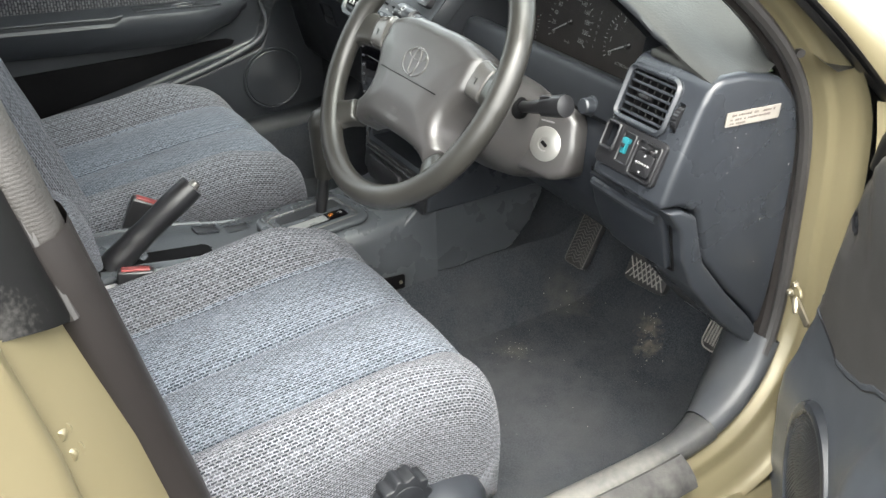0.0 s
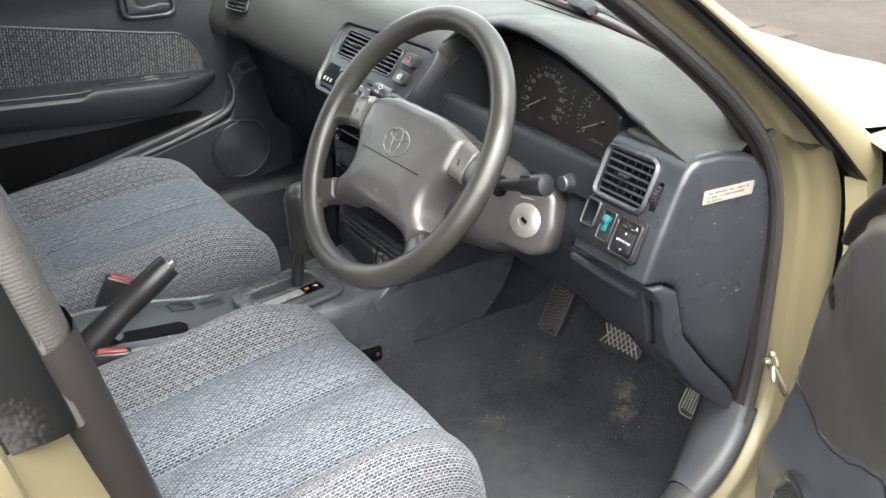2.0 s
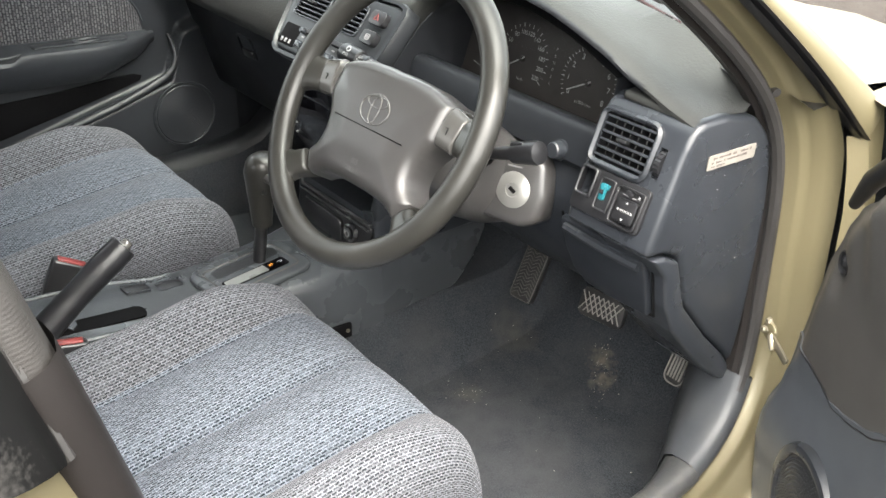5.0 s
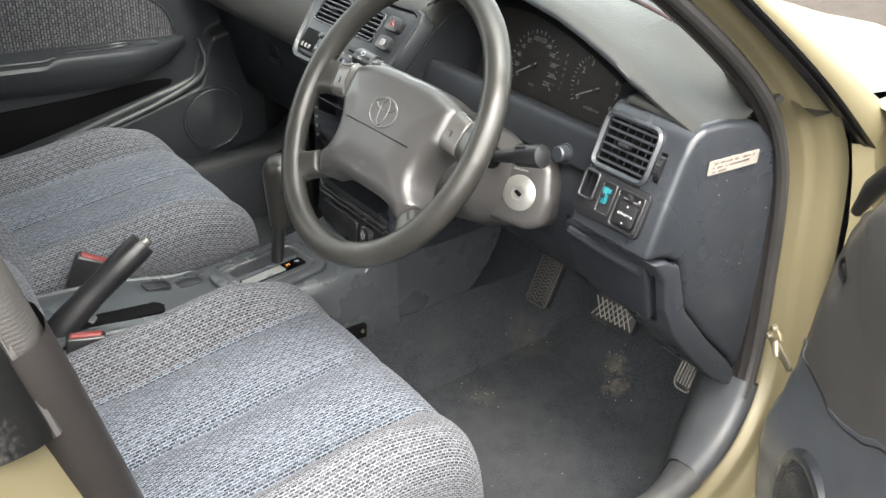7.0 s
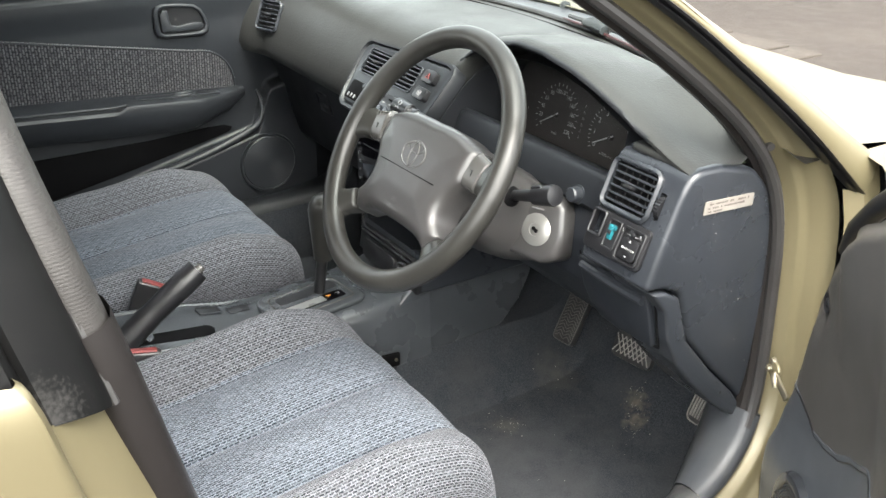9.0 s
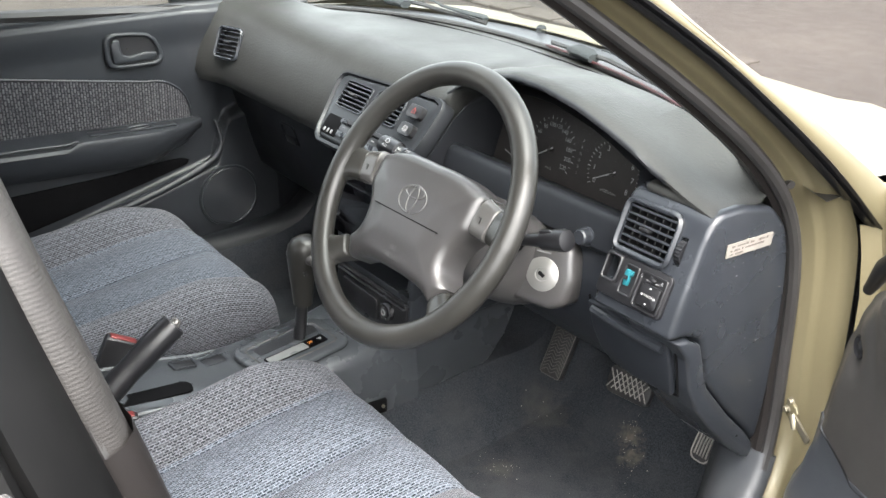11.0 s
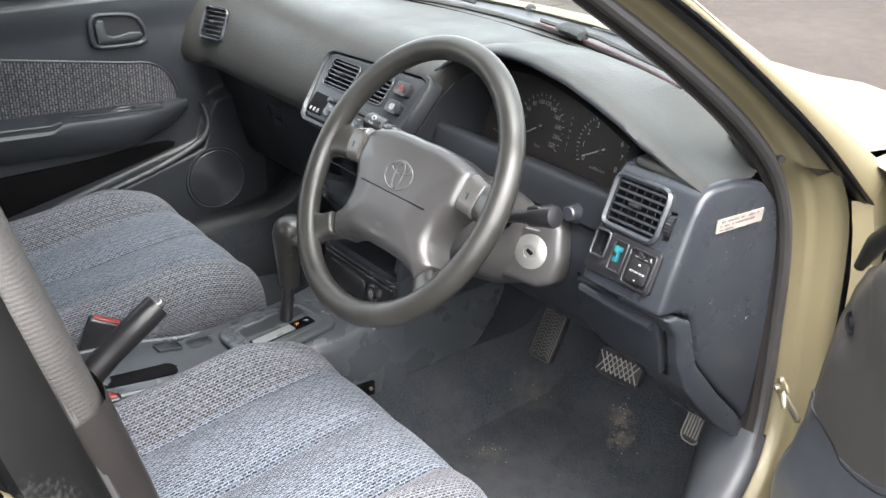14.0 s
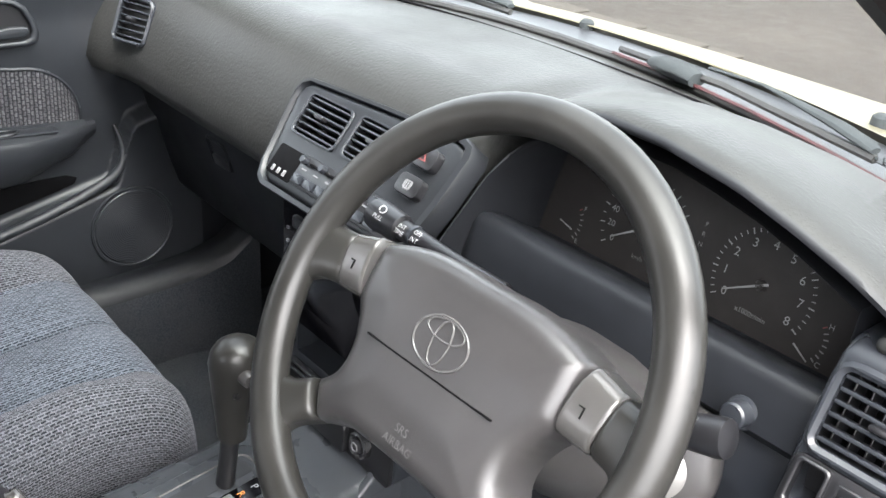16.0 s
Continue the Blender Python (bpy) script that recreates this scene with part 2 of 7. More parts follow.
def fabric(name, dark, light, ground, tick=(0.0105, 0.0058), stray=1.0):
    """Moquette: staggered dark and pale ticks woven into a plain ground, with a broader woven figure over them."""
    mat = bpy.data.materials.new(name)
    mat.use_nodes = True
    nt = mat.node_tree
    b = nt.nodes["Principled BSDF"]
    b.inputs["Roughness"].default_value = 0.95
    b.inputs["Specular IOR Level"].default_value = 0.1
    b.inputs["Sheen Weight"].default_value = 0.10
    b.inputs["Sheen Roughness"].default_value = 0.4
    b.inputs["Sheen Tint"].default_value = (0.9, 0.92, 1.0, 1)
    uv = nt.nodes.new("ShaderNodeUVMap")
    warp = nt.nodes.new("ShaderNodeTexNoise")
    warp.inputs["Scale"].default_value = 320
    nt.links.new(uv.outputs[0], warp.inputs["Vector"])
    add = nt.nodes.new("ShaderNodeVectorMath")
    add.operation = "MULTIPLY_ADD"
    add.inputs[1].default_value = (0.0030 * stray, 0.0020 * stray, 0)
    nt.links.new(warp.outputs["Color"], add.inputs[0])
    turn = nt.nodes.new("ShaderNodeVectorRotate")
    turn.rotation_type = "Z_AXIS"
    turn.inputs["Angle"].default_value = radians(90)
    nt.links.new(uv.outputs[0], turn.inputs["Vector"])
    # the yarns run in a zigzag
    sep, zig, amp, cmb = (nt.nodes.new(k) for k in ("ShaderNodeSeparateXYZ", "ShaderNodeMath", "ShaderNodeMath", "ShaderNodeCombineXYZ"))
    nt.links.new(turn.outputs[0], sep.inputs[0])
    zig.operation, amp.operation = "PINGPONG", "MULTIPLY_ADD"
    zig.inputs[1].default_value, amp.inputs[1].default_value = tick[0] * 0.5, 0.13
    nt.links.new(sep.outputs["X"], zig.inputs[0])
    nt.links.new(zig.outputs[0], amp.inputs[0])
    nt.links.new(sep.outputs["Y"], amp.inputs[2])
    nt.links.new(sep.outputs["X"], cmb.inputs["X"])
    nt.links.new(amp.outputs[0], cmb.inputs["Y"])
    nt.links.new(cmb.outputs[0], add.inputs[2])

    def weave(size, mortar, soft):
        n = nt.nodes.new("ShaderNodeTexBrick")
        n.inputs["Scale"].default_value = 1.0
        n.inputs["Brick Width"].default_value, n.inputs["Row Height"].default_value = size
        n.inputs["Mortar Size"].default_value, n.inputs["Mortar Smooth"].default_value = mortar, soft
        nt.links.new(add.outputs[0], n.inputs["Vector"])
        return n

    br = weave(tick, tick[1] * 0.29, 0.55)
    br.inputs["Color1"].default_value, br.inputs["Color2"].default_value = (*dark, 1), (*light, 1)
    br.inputs["Mortar"].default_value = (*ground, 1)
    br.inputs["Bias"].default_value = -0.35
    big = weave((tick[0] * 2.0, tick[1] * 3.0), tick[1] * 0.7, 0.9)
    big.inputs["Color1"].default_value = big.inputs["Color2"].default_value = (1, 1, 1, 1)
    big.inputs["Mortar"].default_value = (0.70, 0.70, 0.70, 1)
    mul = nt.nodes.new("ShaderNodeMix")
    mul.data_type, mul.blend_type = "RGBA", "MULTIPLY"
    mul.inputs["Factor"].default_value = 1.0
    nt.links.new(br.outputs["Color"], mul.inputs["A"])
    nt.links.new(big.outputs["Color"], mul.inputs["B"])
    n2 = nt.nodes.new("ShaderNodeTexNoise")
    n2.inputs["Scale"].default_value, n2.inputs["Detail"].default_value = 9, 6
    nt.links.new(uv.outputs[0], n2.inputs["Vector"])
    mr = nt.nodes.new("ShaderNodeMapRange")
    mr.inputs["From Min"].default_value, mr.inputs["From Max"].default_value = 0.35, 0.75
    mr.inputs["To Min"].default_value, mr.inputs["To Max"].default_value = 0.0, 0.2
    nt.links.new(n2.outputs["Fac"], mr.inputs["Value"])
    mx = nt.nodes.new("ShaderNodeMix")
    mx.data_type = "RGBA"
    mx.inputs["B"].default_value = (light[0] * 0.8, light[1] * 0.78, light[2] * 0.76, 1)
    nt.links.new(mr.outputs[0], mx.inputs["Factor"])
    nt.links.new(mul.outputs["Result"], mx.inputs["A"])
    fib = nt.nodes.new("ShaderNodeTexNoise")
    fib.inputs["Scale"].default_value, fib.inputs["Detail"].default_value = 700, 3
    nt.links.new(uv.outputs[0], fib.inputs["Vector"])
    fr = nt.nodes.new("ShaderNodeMapRange")
    fr.inputs["From Min"].default_value, fr.inputs["From Max"].default_value = 0.3, 0.7
    fr.inputs["To Min"].default_value, fr.inputs["To Max"].default_value = 0.55, 1.45
    nt.links.new(fib.outputs["Fac"], fr.inputs["Value"])
    fm = nt.nodes.new("ShaderNodeMix")
    fm.data_type, fm.blend_type = "RGBA", "MULTIPLY"
    fm.inputs["Factor"].default_value = 1.0
    nt.links.new(mx.outputs["Result"], fm.inputs["A"])
    nt.links.new(fr.outputs[0], fm.inputs["B"])
    nt.links.new(fm.outputs["Result"], b.inputs["Base Color"])
    sm = nt.nodes.new("ShaderNodeMath")
    sm.operation = "MULTIPLY_ADD"
    sm.inputs[1].default_value = 0.4
    nt.links.new(fib.outputs["Fac"], sm.inputs[0])
    nt.links.new(br.outputs["Fac"], sm.inputs[2])
    bp = nt.nodes.new("ShaderNodeBump")
    bp.inputs["Strength"].default_value, bp.inputs["Distance"].default_value = 0.8, 0.0015
    nt.links.new(sm.outputs[0], bp.inputs["Height"])
    nt.links.new(bp.outputs["Normal"], b.inputs["Normal"])
    return mat


def glass_sheet(name, tint=(0.9, 0.95, 0.93), ior=1.5):
    """A thin pane: clear, with a mirror film that grows at a grazing view."""
    mat = bpy.data.materials.new(name)
    mat.use_nodes = True
    nt = mat.node_tree
    nt.nodes.remove(nt.nodes["Principled BSDF"])
    tr, gl, mx, fr = (nt.nodes.new(k) for k in ("ShaderNodeBsdfTransparent", "ShaderNodeBsdfGlossy", "ShaderNodeMixShader", "ShaderNodeFresnel"))
    tr.inputs["Color"].default_value = (*tint, 1)
    gl.inputs["Roughness"].default_value = 0.02
    fr.inputs["IOR"].default_value = ior
    nt.links.new(fr.outputs[0], mx.inputs[0])
    nt.links.new(tr.outputs[0], mx.inputs[1])
    nt.links.new(gl.outputs[0], mx.inputs[2])
    nt.links.new(mx.outputs[0], nt.nodes["Material Output"].inputs["Surface"])
    return mat


M_DASH = material("dash_vinyl", (0.0250, 0.0258, 0.0248), 0.42, spec=0.17, grain=260, bump=0.55, bump_dist=0.0010, spot_scale=30, spot_amount=0.3)
M_PANEL = material("blue_grey_plastic", (0.0168, 0.0190, 0.0230), 0.28, spec=0.45, grain=1200, bump=0.18, bump_dist=0.0005, spot_amount=0.3, wear=(0.022, 0.0245, 0.0285))
M_CONSOLE = material("console_plastic", (0.038, 0.042, 0.047), 0.28, spec=0.45, grain=1200, bump=0.18, bump_dist=0.0005, spot_amount=0.3, wear=(0.041, 0.045, 0.050))
M_DOOR = material("door_vinyl", (0.0165, 0.0185, 0.0215), 0.40, spec=0.36, grain=900, bump=0.25, bump_dist=0.0006, spot_amount=0.3)
M_WHEEL = material("wheel_urethane", (0.0158, 0.0155, 0.0142), 0.33, spec=0.36, grain=1500, bump=0.1, bump_dist=0.0004, spot_scale=25, spot_amount=0.5, wear=(0.028, 0.0275, 0.0255), wear_scale=12)
M_PAD = material("airbag_cover_plastic", (0.031, 0.030, 0.030), 0.32, grain=1500, bump=0.2, bump_dist=0.0004, spot_scale=30, spot_amount=0.3, wear=(0.039, 0.0375, 0.037), wear_scale=14)
M_PLATE = material("worn_grey_plastic", (0.085, 0.083, 0.08), 0.25, metal=0.4, grain=1500, bump=0.05, spot_amount=0.4)
M_BLACK = material("black_plastic", (0.0085, 0.0086, 0.0098), 0.35, grain=1500, bump=0.08, spot_amount=0.3)
M_LIP = material("worn_gloss_black", (0.012, 0.0125, 0.014), 0.22, spec=0.7, grain=900, bump=0.4, bump_dist=0.0006, wear=(0.06, 0.062, 0.065), wear_scale=60)
# Near-black for small black parts, and for shade put into slots and openings.
M_DARK = material("black_and_cavity_shade", (0.002, 0.002, 0.0024), 0.8, bump=0, spec=0.08)
M_GLOSS = material("gloss_black", (0.003, 0.003, 0.004), 0.08, bump=0)
M_BEZEL = material("centre_bezel_plastic", (0.0125, 0.0138, 0.0158), 0.34, spec=0.28, grain=1200, bump=0.15, bump_dist=0.0005)
# Blue-grey plastic darkened: shade under dash and hood put into the colour.
M_PANELSHADE = material("shaded_blue_plastic", (0.0085, 0.0096, 0.0116), 0.40, spec=0.22, grain=1200, bump=0.15, bump_dist=0.0005)
M_KNEE = material("lower_dash_plastic", (0.0115, 0.0132, 0.0165), 0.34, spec=0.35, grain=1200, bump=0.18, bump_dist=0.0005, spot_amount=0.3)
M_BINN = material("binnacle_plastic", (0.010, 0.011, 0.013), 0.45, spec=0.3, grain=1200, bump=0.15, bump_dist=0.0005)
# Lifted brownish: the haze of dust and reflection on the lens put into it.
M_CLUSTER = material("hazed_instrument_face", (0.022, 0.0203, 0.0198), 0.6, spec=0.25, grain=2000, bump=0.05)
M_CARPET = material("carpet", (0.0185, 0.0212, 0.0258), 1.0, grain=700, bump=1.0, bump_dist=0.004, spots=(0.048, 0.053, 0.060), spot_scale=420, wear=(0.044, 0.046, 0.049), wear_scale=11, spec=0.1)
def add_dust(mat, at, size, colour, scale=28.0, most=0.6):
    """A trodden patch of dust, ragged at its edge."""
    nt = mat.node_tree
    b = nt.nodes["Principled BSDF"]
    old = b.inputs["Base Color"].links[0].from_socket
    tc, d, n, m, r, mx = (nt.nodes.new(k) for k in ("ShaderNodeTexCoord", "ShaderNodeVectorMath", "ShaderNodeTexNoise", "ShaderNodeMath", "ShaderNodeMapRange", "ShaderNodeMix"))
    d.operation = "DISTANCE"
    d.inputs[1].default_value = at
    nt.links.new(tc.outputs["Object"], d.inputs[0])
    n.inputs["Scale"].default_value, n.inputs["Detail"].default_value = scale, 8
    nt.links.new(tc.outputs["Object"], n.inputs["Vector"])
    m.operation = "MULTIPLY_ADD"
    m.inputs[1].default_value = size * 2.4
    nt.links.new(n.outputs["Fac"], m.inputs[0])
    nt.links.new(d.outputs["Value"], m.inputs[2])
    r.inputs["From Min"].default_value, r.inputs["From Max"].default_value = size * 2.3, size * 1.15
    r.inputs["To Max"].default_value = most
    nt.links.new(m.outputs[0], r.inputs["Value"])
    mx.data_type = "RGBA"
    mx.inputs["B"].default_value = (*colour, 1)
    nt.links.new(r.outputs[0], mx.inputs["Factor"])
    nt.links.new(old, mx.inputs["A"])
    nt.links.new(mx.outputs["Result"], b.inputs["Base Color"])


add_dust(M_CARPET, (0.40, 0.16, 0.235), 0.26, (0.062, 0.064, 0.068), 26.0, 0.6)
add_dust(M_CARPET, (0.36, 0.487, 0.252), 0.026, (0.135, 0.117, 0.094), 90.0, 0.75)
add_dust(M_CARPET, (0.39, 0.455, 0.245), 0.026, (0.135, 0.117, 0.094), 90.0, 0.75)
add_dust(M_CARPET, (0.195, 0.42, 0.245), 0.05, (0.075, 0.072, 0.066), 40.0)
add_dust(M_CARPET, (0.265, 0.247, 0.24), 0.035, (0.085, 0.08, 0.072), 45.0)
M_GOLD = material("champagne_gold_paint", (0.117, 0.101, 0.060), 0.38, metal=0.35, grain=3000, bump=0.02, bump_dist=0.0002, spot_scale=3, spot_amount=0.12, coat=0.20)
M_RUBBER = material("weatherstrip_rubber", (0.018, 0.017, 0.017), 0.45, grain=800, bump=0.2, bump_dist=0.0006, spot_amount=0.5, wear=(0.026, 0.025, 0.024))
M_TRIM = material("pillar_trim_plastic", (0.010, 0.0088, 0.0086), 0.40, spec=0.2, grain=900, bump=0.25, bump_dist=0.0006, spot_amount=0.3)
M_DOORLOW = material("lower_door_plastic", (0.052, 0.057, 0.065), 0.36, spec=0.35, grain=1200, bump=0.2, bump_dist=0.0005, spot_amount=0.3)
M_DOORTRIM = material("door_trim_vinyl", (0.050, 0.047, 0.044), 0.38, grain=900, bump=0.25, bump_dist=0.0006, spot_amount=0.3)
M_BELT = material("ribbed_webbing", (0.020, 0.0185, 0.0175), 0.5, spec=0.3, grain=500, bump=0.3, bump_dist=0.0007)
wave = M_BELT.node_tree.nodes.new("ShaderNodeTexWave")
wave.bands_direction = "Z"
wave.inputs["Scale"].default_value, wave.inputs["Distortion"].default_value, wave.inputs["Detail"].default_value, wave.inputs["Detail Scale"].default_value = 105.0, 1.6, 1.0, 60.0
M_BELT.node_tree.links.new([n for n in M_BELT.node_tree.nodes if n.type == "TEX_COORD"][0].outputs["Object"], wave.inputs["Vector"])
M_BELT.node_tree.links.new(wave.outputs["Fac"], [n for n in M_BELT.node_tree.nodes if n.type == "BUMP"][0].inputs["Height"])
M_SCUFF = material("scuff_plate_plastic", (0.030, 0.033, 0.0375), 0.5, grain=900, bump=0.2, wear=(0.038, 0.039, 0.040), wear_scale=11)
M_SILL = material("dirty_sill_plastic", (0.022, 0.0235, 0.0255), 0.5, grain=500, bump=0.3, spots=(0.036, 0.036, 0.035), spot_scale=90, wear=(0.045, 0.044, 0.042), wear_scale=9)
add_dust(M_SILL, (0.725, 0.10, 0.40), 0.07, (0.105, 0.101, 0.091), 95.0, 0.6)
add_dust(M_SILL, (0.725, 0.0, 0.40), 0.07, (0.105, 0.101, 0.091), 110.0, 0.6)
add_dust(M_SILL, (0.735, -0.12, 0.40), 0.07, (0.08, 0.077, 0.070), 100.0, 0.5)
M_STEP = material("scratched_step_plastic", (0.020, 0.020, 0.0205), 0.6, spec=0.3, grain=400, bump=0.3, spots=(0.034, 0.034, 0.033), spot_scale=120, wear=(0.075, 0.073, 0.069), wear_scale=26)
M_METAL = material("bare_steel", (0.30, 0.27, 0.21), 0.42, metal=0.9, spot_amount=0.6, bump=0.1)
M_LOCK = material("satin_steel", (0.24, 0.237, 0.228), 0.36, metal=0.6, spot_amount=0.3, bump=0.05)
M_PEDAL = material("pedal_rubber", (0.013, 0.013, 0.014), 0.6, grain=700, bump=0.3, wear=(0.035, 0.033, 0.03), wear_scale=30)
M_PEDAL_RIB = material("pedal_rib_dust", (0.19, 0.182, 0.168), 0.75, bump=0.2)
M_PEDAL_RIM = material("worn_rubber_edge", (0.085, 0.082, 0.077), 0.7, bump=0.2, spot_amount=0.6)
M_TEAL = material("teal_switch", (0.01, 0.095, 0.115), 0.35, bump=0)
M_RED = material("red_plastic", (0.17, 0.030, 0.028), 0.35, bump=0)
M_ORANGE = material("orange_print", (0.8, 0.28, 0.04), 0.5, bump=0)
M_WHITE = material("white_print", (0.36, 0.365, 0.365), 0.5, bump=0)
M_STRIP = material("indicator_strip", (0.13, 0.135, 0.135), 0.3, bump=0)
M_GREYPRINT = material("grey_print", (0.17, 0.17, 0.175), 0.6, bump=0)
M_DIAL = material("dial_print", (0.22, 0.225, 0.23), 0.6, bump=0)
M_DULLRED = material("dull_red_print", (0.16, 0.03, 0.028), 0.5, bump=0)
M_LABEL = material("paper_label", (0.165, 0.152, 0.136), 0.6, grain=300, bump=0.05)
M_LABELINK = material("label_ink", (0.07, 0.055, 0.05), 0.6, bump=0)
M_GROUND = material("dusty_asphalt", (0.036, 0.030, 0.0255), 0.95, spec=0.2, grain=250, bump=0.8, bump_dist=0.01, spots=(0.022, 0.0185, 0.016), spot_scale=45, wear=(0.048, 0.041, 0.035), wear_scale=0.8)
M_HEADLINER = material("headliner_cloth", (0.36, 0.36, 0.345), 0.95, grain=800, bump=0.3)
M_UNSEENWALL = material("unseen_wall_render", (0.13, 0.12, 0.105), 0.9, grain=60, bump=0.5, bump_dist=0.01, spots=(0.09, 0.083, 0.073), spot_scale=3)
M_MAROON = material("dark_red_reflection", (0.035, 0.009, 0.010), 0.4, bump=0)
M_GRIT = material("pale_grit", (0.26, 0.245, 0.22), 0.9, bump=0)
M_PILLARBLACK = material("pillar_black", (0.0026, 0.0026, 0.0027), 0.5, grain=400, bump=0.05, wear=(0.0042, 0.004, 0.0039), wear_scale=14, spec=0.11)
add_dust(M_PILLARBLACK, (0.812, -0.575, 0.895), 0.03, (0.07, 0.067, 0.064), 260.0, 0.32)
M_WIPER = material("wiper_grey", (0.026, 0.029, 0.031), 0.8, spec=0.15, bump=0.1)
M_BRICK = material("weathered_brick", (0.045, 0.038, 0.032), 0.95, spec=0.2, spots=(0.030, 0.026, 0.022), grain=120, bump=0.6, bump_dist=0.004)
# Badge and letters share the pad's colour; this paler grey paints in their highlight.
M_EMBOSS = material("embossed_grey", (0.062, 0.061, 0.060), 0.25, bump=0)
M_LENS = glass_sheet("instrument_lens", (0.95, 0.95, 0.95), 1.12)
M_GLASS = glass_sheet("window_glass", (0.86, 0.92, 0.90))
M_SEAT = fabric("seat_moquette_blue", (0.009, 0.012, 0.018), (0.086, 0.099, 0.120), (0.117, 0.132, 0.156), (0.0090, 0.0040), 0.65)
M_BOLSTER = fabric("seat_moquette_grey", (0.012, 0.013, 0.017), (0.078, 0.082, 0.093), (0.120, 0.125, 0.139), (0.0080, 0.0038), 0.65)
M_DOORCLOTH = fabric("door_moquette", (0.095, 0.095, 0.10), (0.034, 0.034, 0.038), (0.026, 0.026, 0.030), (0.012, 0.0062))


# ---- ground ----
ground = loft([[(x, y, 0.02 * noise.noise(Vector((x * 0.3, y * 0.3, 0))) if max(abs(x), abs(y)) > 3 else 0.0) for x in (-400, -60, -20, -9, -5, -3, -1.5, 0, 1.5, 3, 5, 9, 20, 60, 400)] for y in (-400, -60, -20, -8, -4, -2, 0, 2, 4, 6, 9, 14, 22, 60, 400)])
single("ground", ground, M_GROUND, "dusty brown-grey asphalt yard under the car", "ground", kind="structure")

# unseen walls added well away from the car all round, cutting low skylight
for nm, wx, wy, sx, sy, wh in (("unseen_wall_north", 0, 9.0, 18.4, 0.22, 1.1), ("unseen_wall_south", 0, -8.0, 18.4, 0.22, 1.1), ("unseen_wall_east", 8.5, 0.5, 0.22, 17.2, 1.1), ("unseen_wall_west", -8.5, 0.5, 0.22, 17.2, 1.1)):
    single(nm, rbox(sx, sy, wh, pose(wx, wy, wh / 2 - 0.03), 0.02), M_UNSEENWALL, "unseen plain wall added to cut off the bright horizon", "wall", kind="structure")

# ---- car body: champagne gold saloon, right-hand drive, offside front door open ----
car = thing("car", (0, 0, 0), "champagne gold saloon body shell with door opening", "car")

OPENING = [(0.73, -0.35, 0.385), (0.73, 0.0, 0.385), (0.73, 0.15, 0.388), (0.728, 0.25, 0.40), (0.72, 0.312, 0.43), (0.708, 0.352, 0.475), (0.70, 0.370, 0.55),
           (0.695, 0.372, 0.632), (0.692, 0.365, 0.775), (0.69, 0.335, 0.862), (0.685, 0.262, 0.943), (0.675, 0.147, 1.032), (0.655, 0.056, 1.097),
           (0.62, -0.08, 1.19), (0.585, -0.25, 1.28), (0.565, -0.40, 1.315), (0.545, -0.515, 1.285), (0.604, -0.562, 1.19), (0.690, -0.556, 1.08),
           (0.748, -0.522, 0.925), (0.757, -0.462, 0.65), (0.75, -0.425, 0.46), (0.738, -0.385, 0.395)]
EDGE = curve_through(OPENING + OPENING[:1], 140)[:-1]
for _ in range(6):
    EDGE = [(EDGE[i - 1] + 2 * EDGE[i] + EDGE[(i + 1) % len(EDGE)]) / 4 for i in range(len(EDGE))]


def swept(section, first=0, last=None, closed=False, side=1):
    """Carries a section (outwards, sideways) round the door opening."""
    rows, n = [], len(EDGE)
    ids = range(n) if closed else range(first, last)
    for i in ids:
        p = EDGE[i % n]
        t = (EDGE[(i + 1) % n] - EDGE[(i - 1) % n]).normalized()
        out = t.cross(Vector((1, 0, 0))) * -1
        out.x = 0
        out.normalize()
        c = Vector((0, -0.08, 0.8)) - p
        if out.dot(Vector((0, c.y, c.z))) > 0:
            out = -out
        pts = section(p) if callable(section) else section
        rows.append([(side * (p.x + dx), p.y + out.y * o, p.z + out.z * o) for o, dx in pts])
    if closed:
        rows.append(rows[0])
    return loft(rows)


def near(y, z):
    return min(range(len(EDGE)), key=lambda i: (EDGE[i].y - y) ** 2 + (EDGE[i].z - z) ** 2)


I_GARN, I_BELT, I_ROOF, I_BTOP, I_BJOINT, I_SILLF = near(0.385, 0.48), near(0.36, 0.84), near(-0.3, 1.3), near(-0.53, 1.28), near(-0.52, 0.925), near(0.2, 0.39)
def scaled(section):
    """The section, drawn in where the jamb narrows up the pillars."""
    def at(p):
        k = 1.0 - 0.22 * smooth(0.45, 0.65, p.z) - 0.10 * smooth(0.80, 0.90, p.z) - 0.06 * smooth(0.88, 1.04, p.z)
        return [(o * k, dx * k) for o, dx in section]
    return at


part("door_jamb", swept(scaled([(0.004, -0.004), (0.010, 0.0), (0.018, 0.002), (0.026, 0.012), (0.030, 0.022), (0.034, 0.026), (0.044, 0.028), (0.050, 0.034), (0.056, 0.046), (0.062, 0.050), (0.068, 0.058), (0.071, 0.066), (0.070, 0.075)]), closed=True), M_GOLD, car, "champagne gold painted door jamb", 75)
part("weatherstrip", swept([(0.010 * math.cos(a) * 0.9 + 0.003, 0.010 * math.sin(a) + 0.002) for a in [2 * math.pi * k / 10 for k in range(11)]], I_GARN - 1, len(EDGE)), M_RUBBER, car, "dark rubber door weatherstrip")
part("pillar_trim", swept([(0.036, -0.030), (0.018, -0.029), (0.0, -0.026), (-0.008, -0.020), (-0.010, -0.008), (-0.002, 0.0)], I_GARN, I_BTOP), M_TRIM, car, "dark plastic windscreen pillar trim")
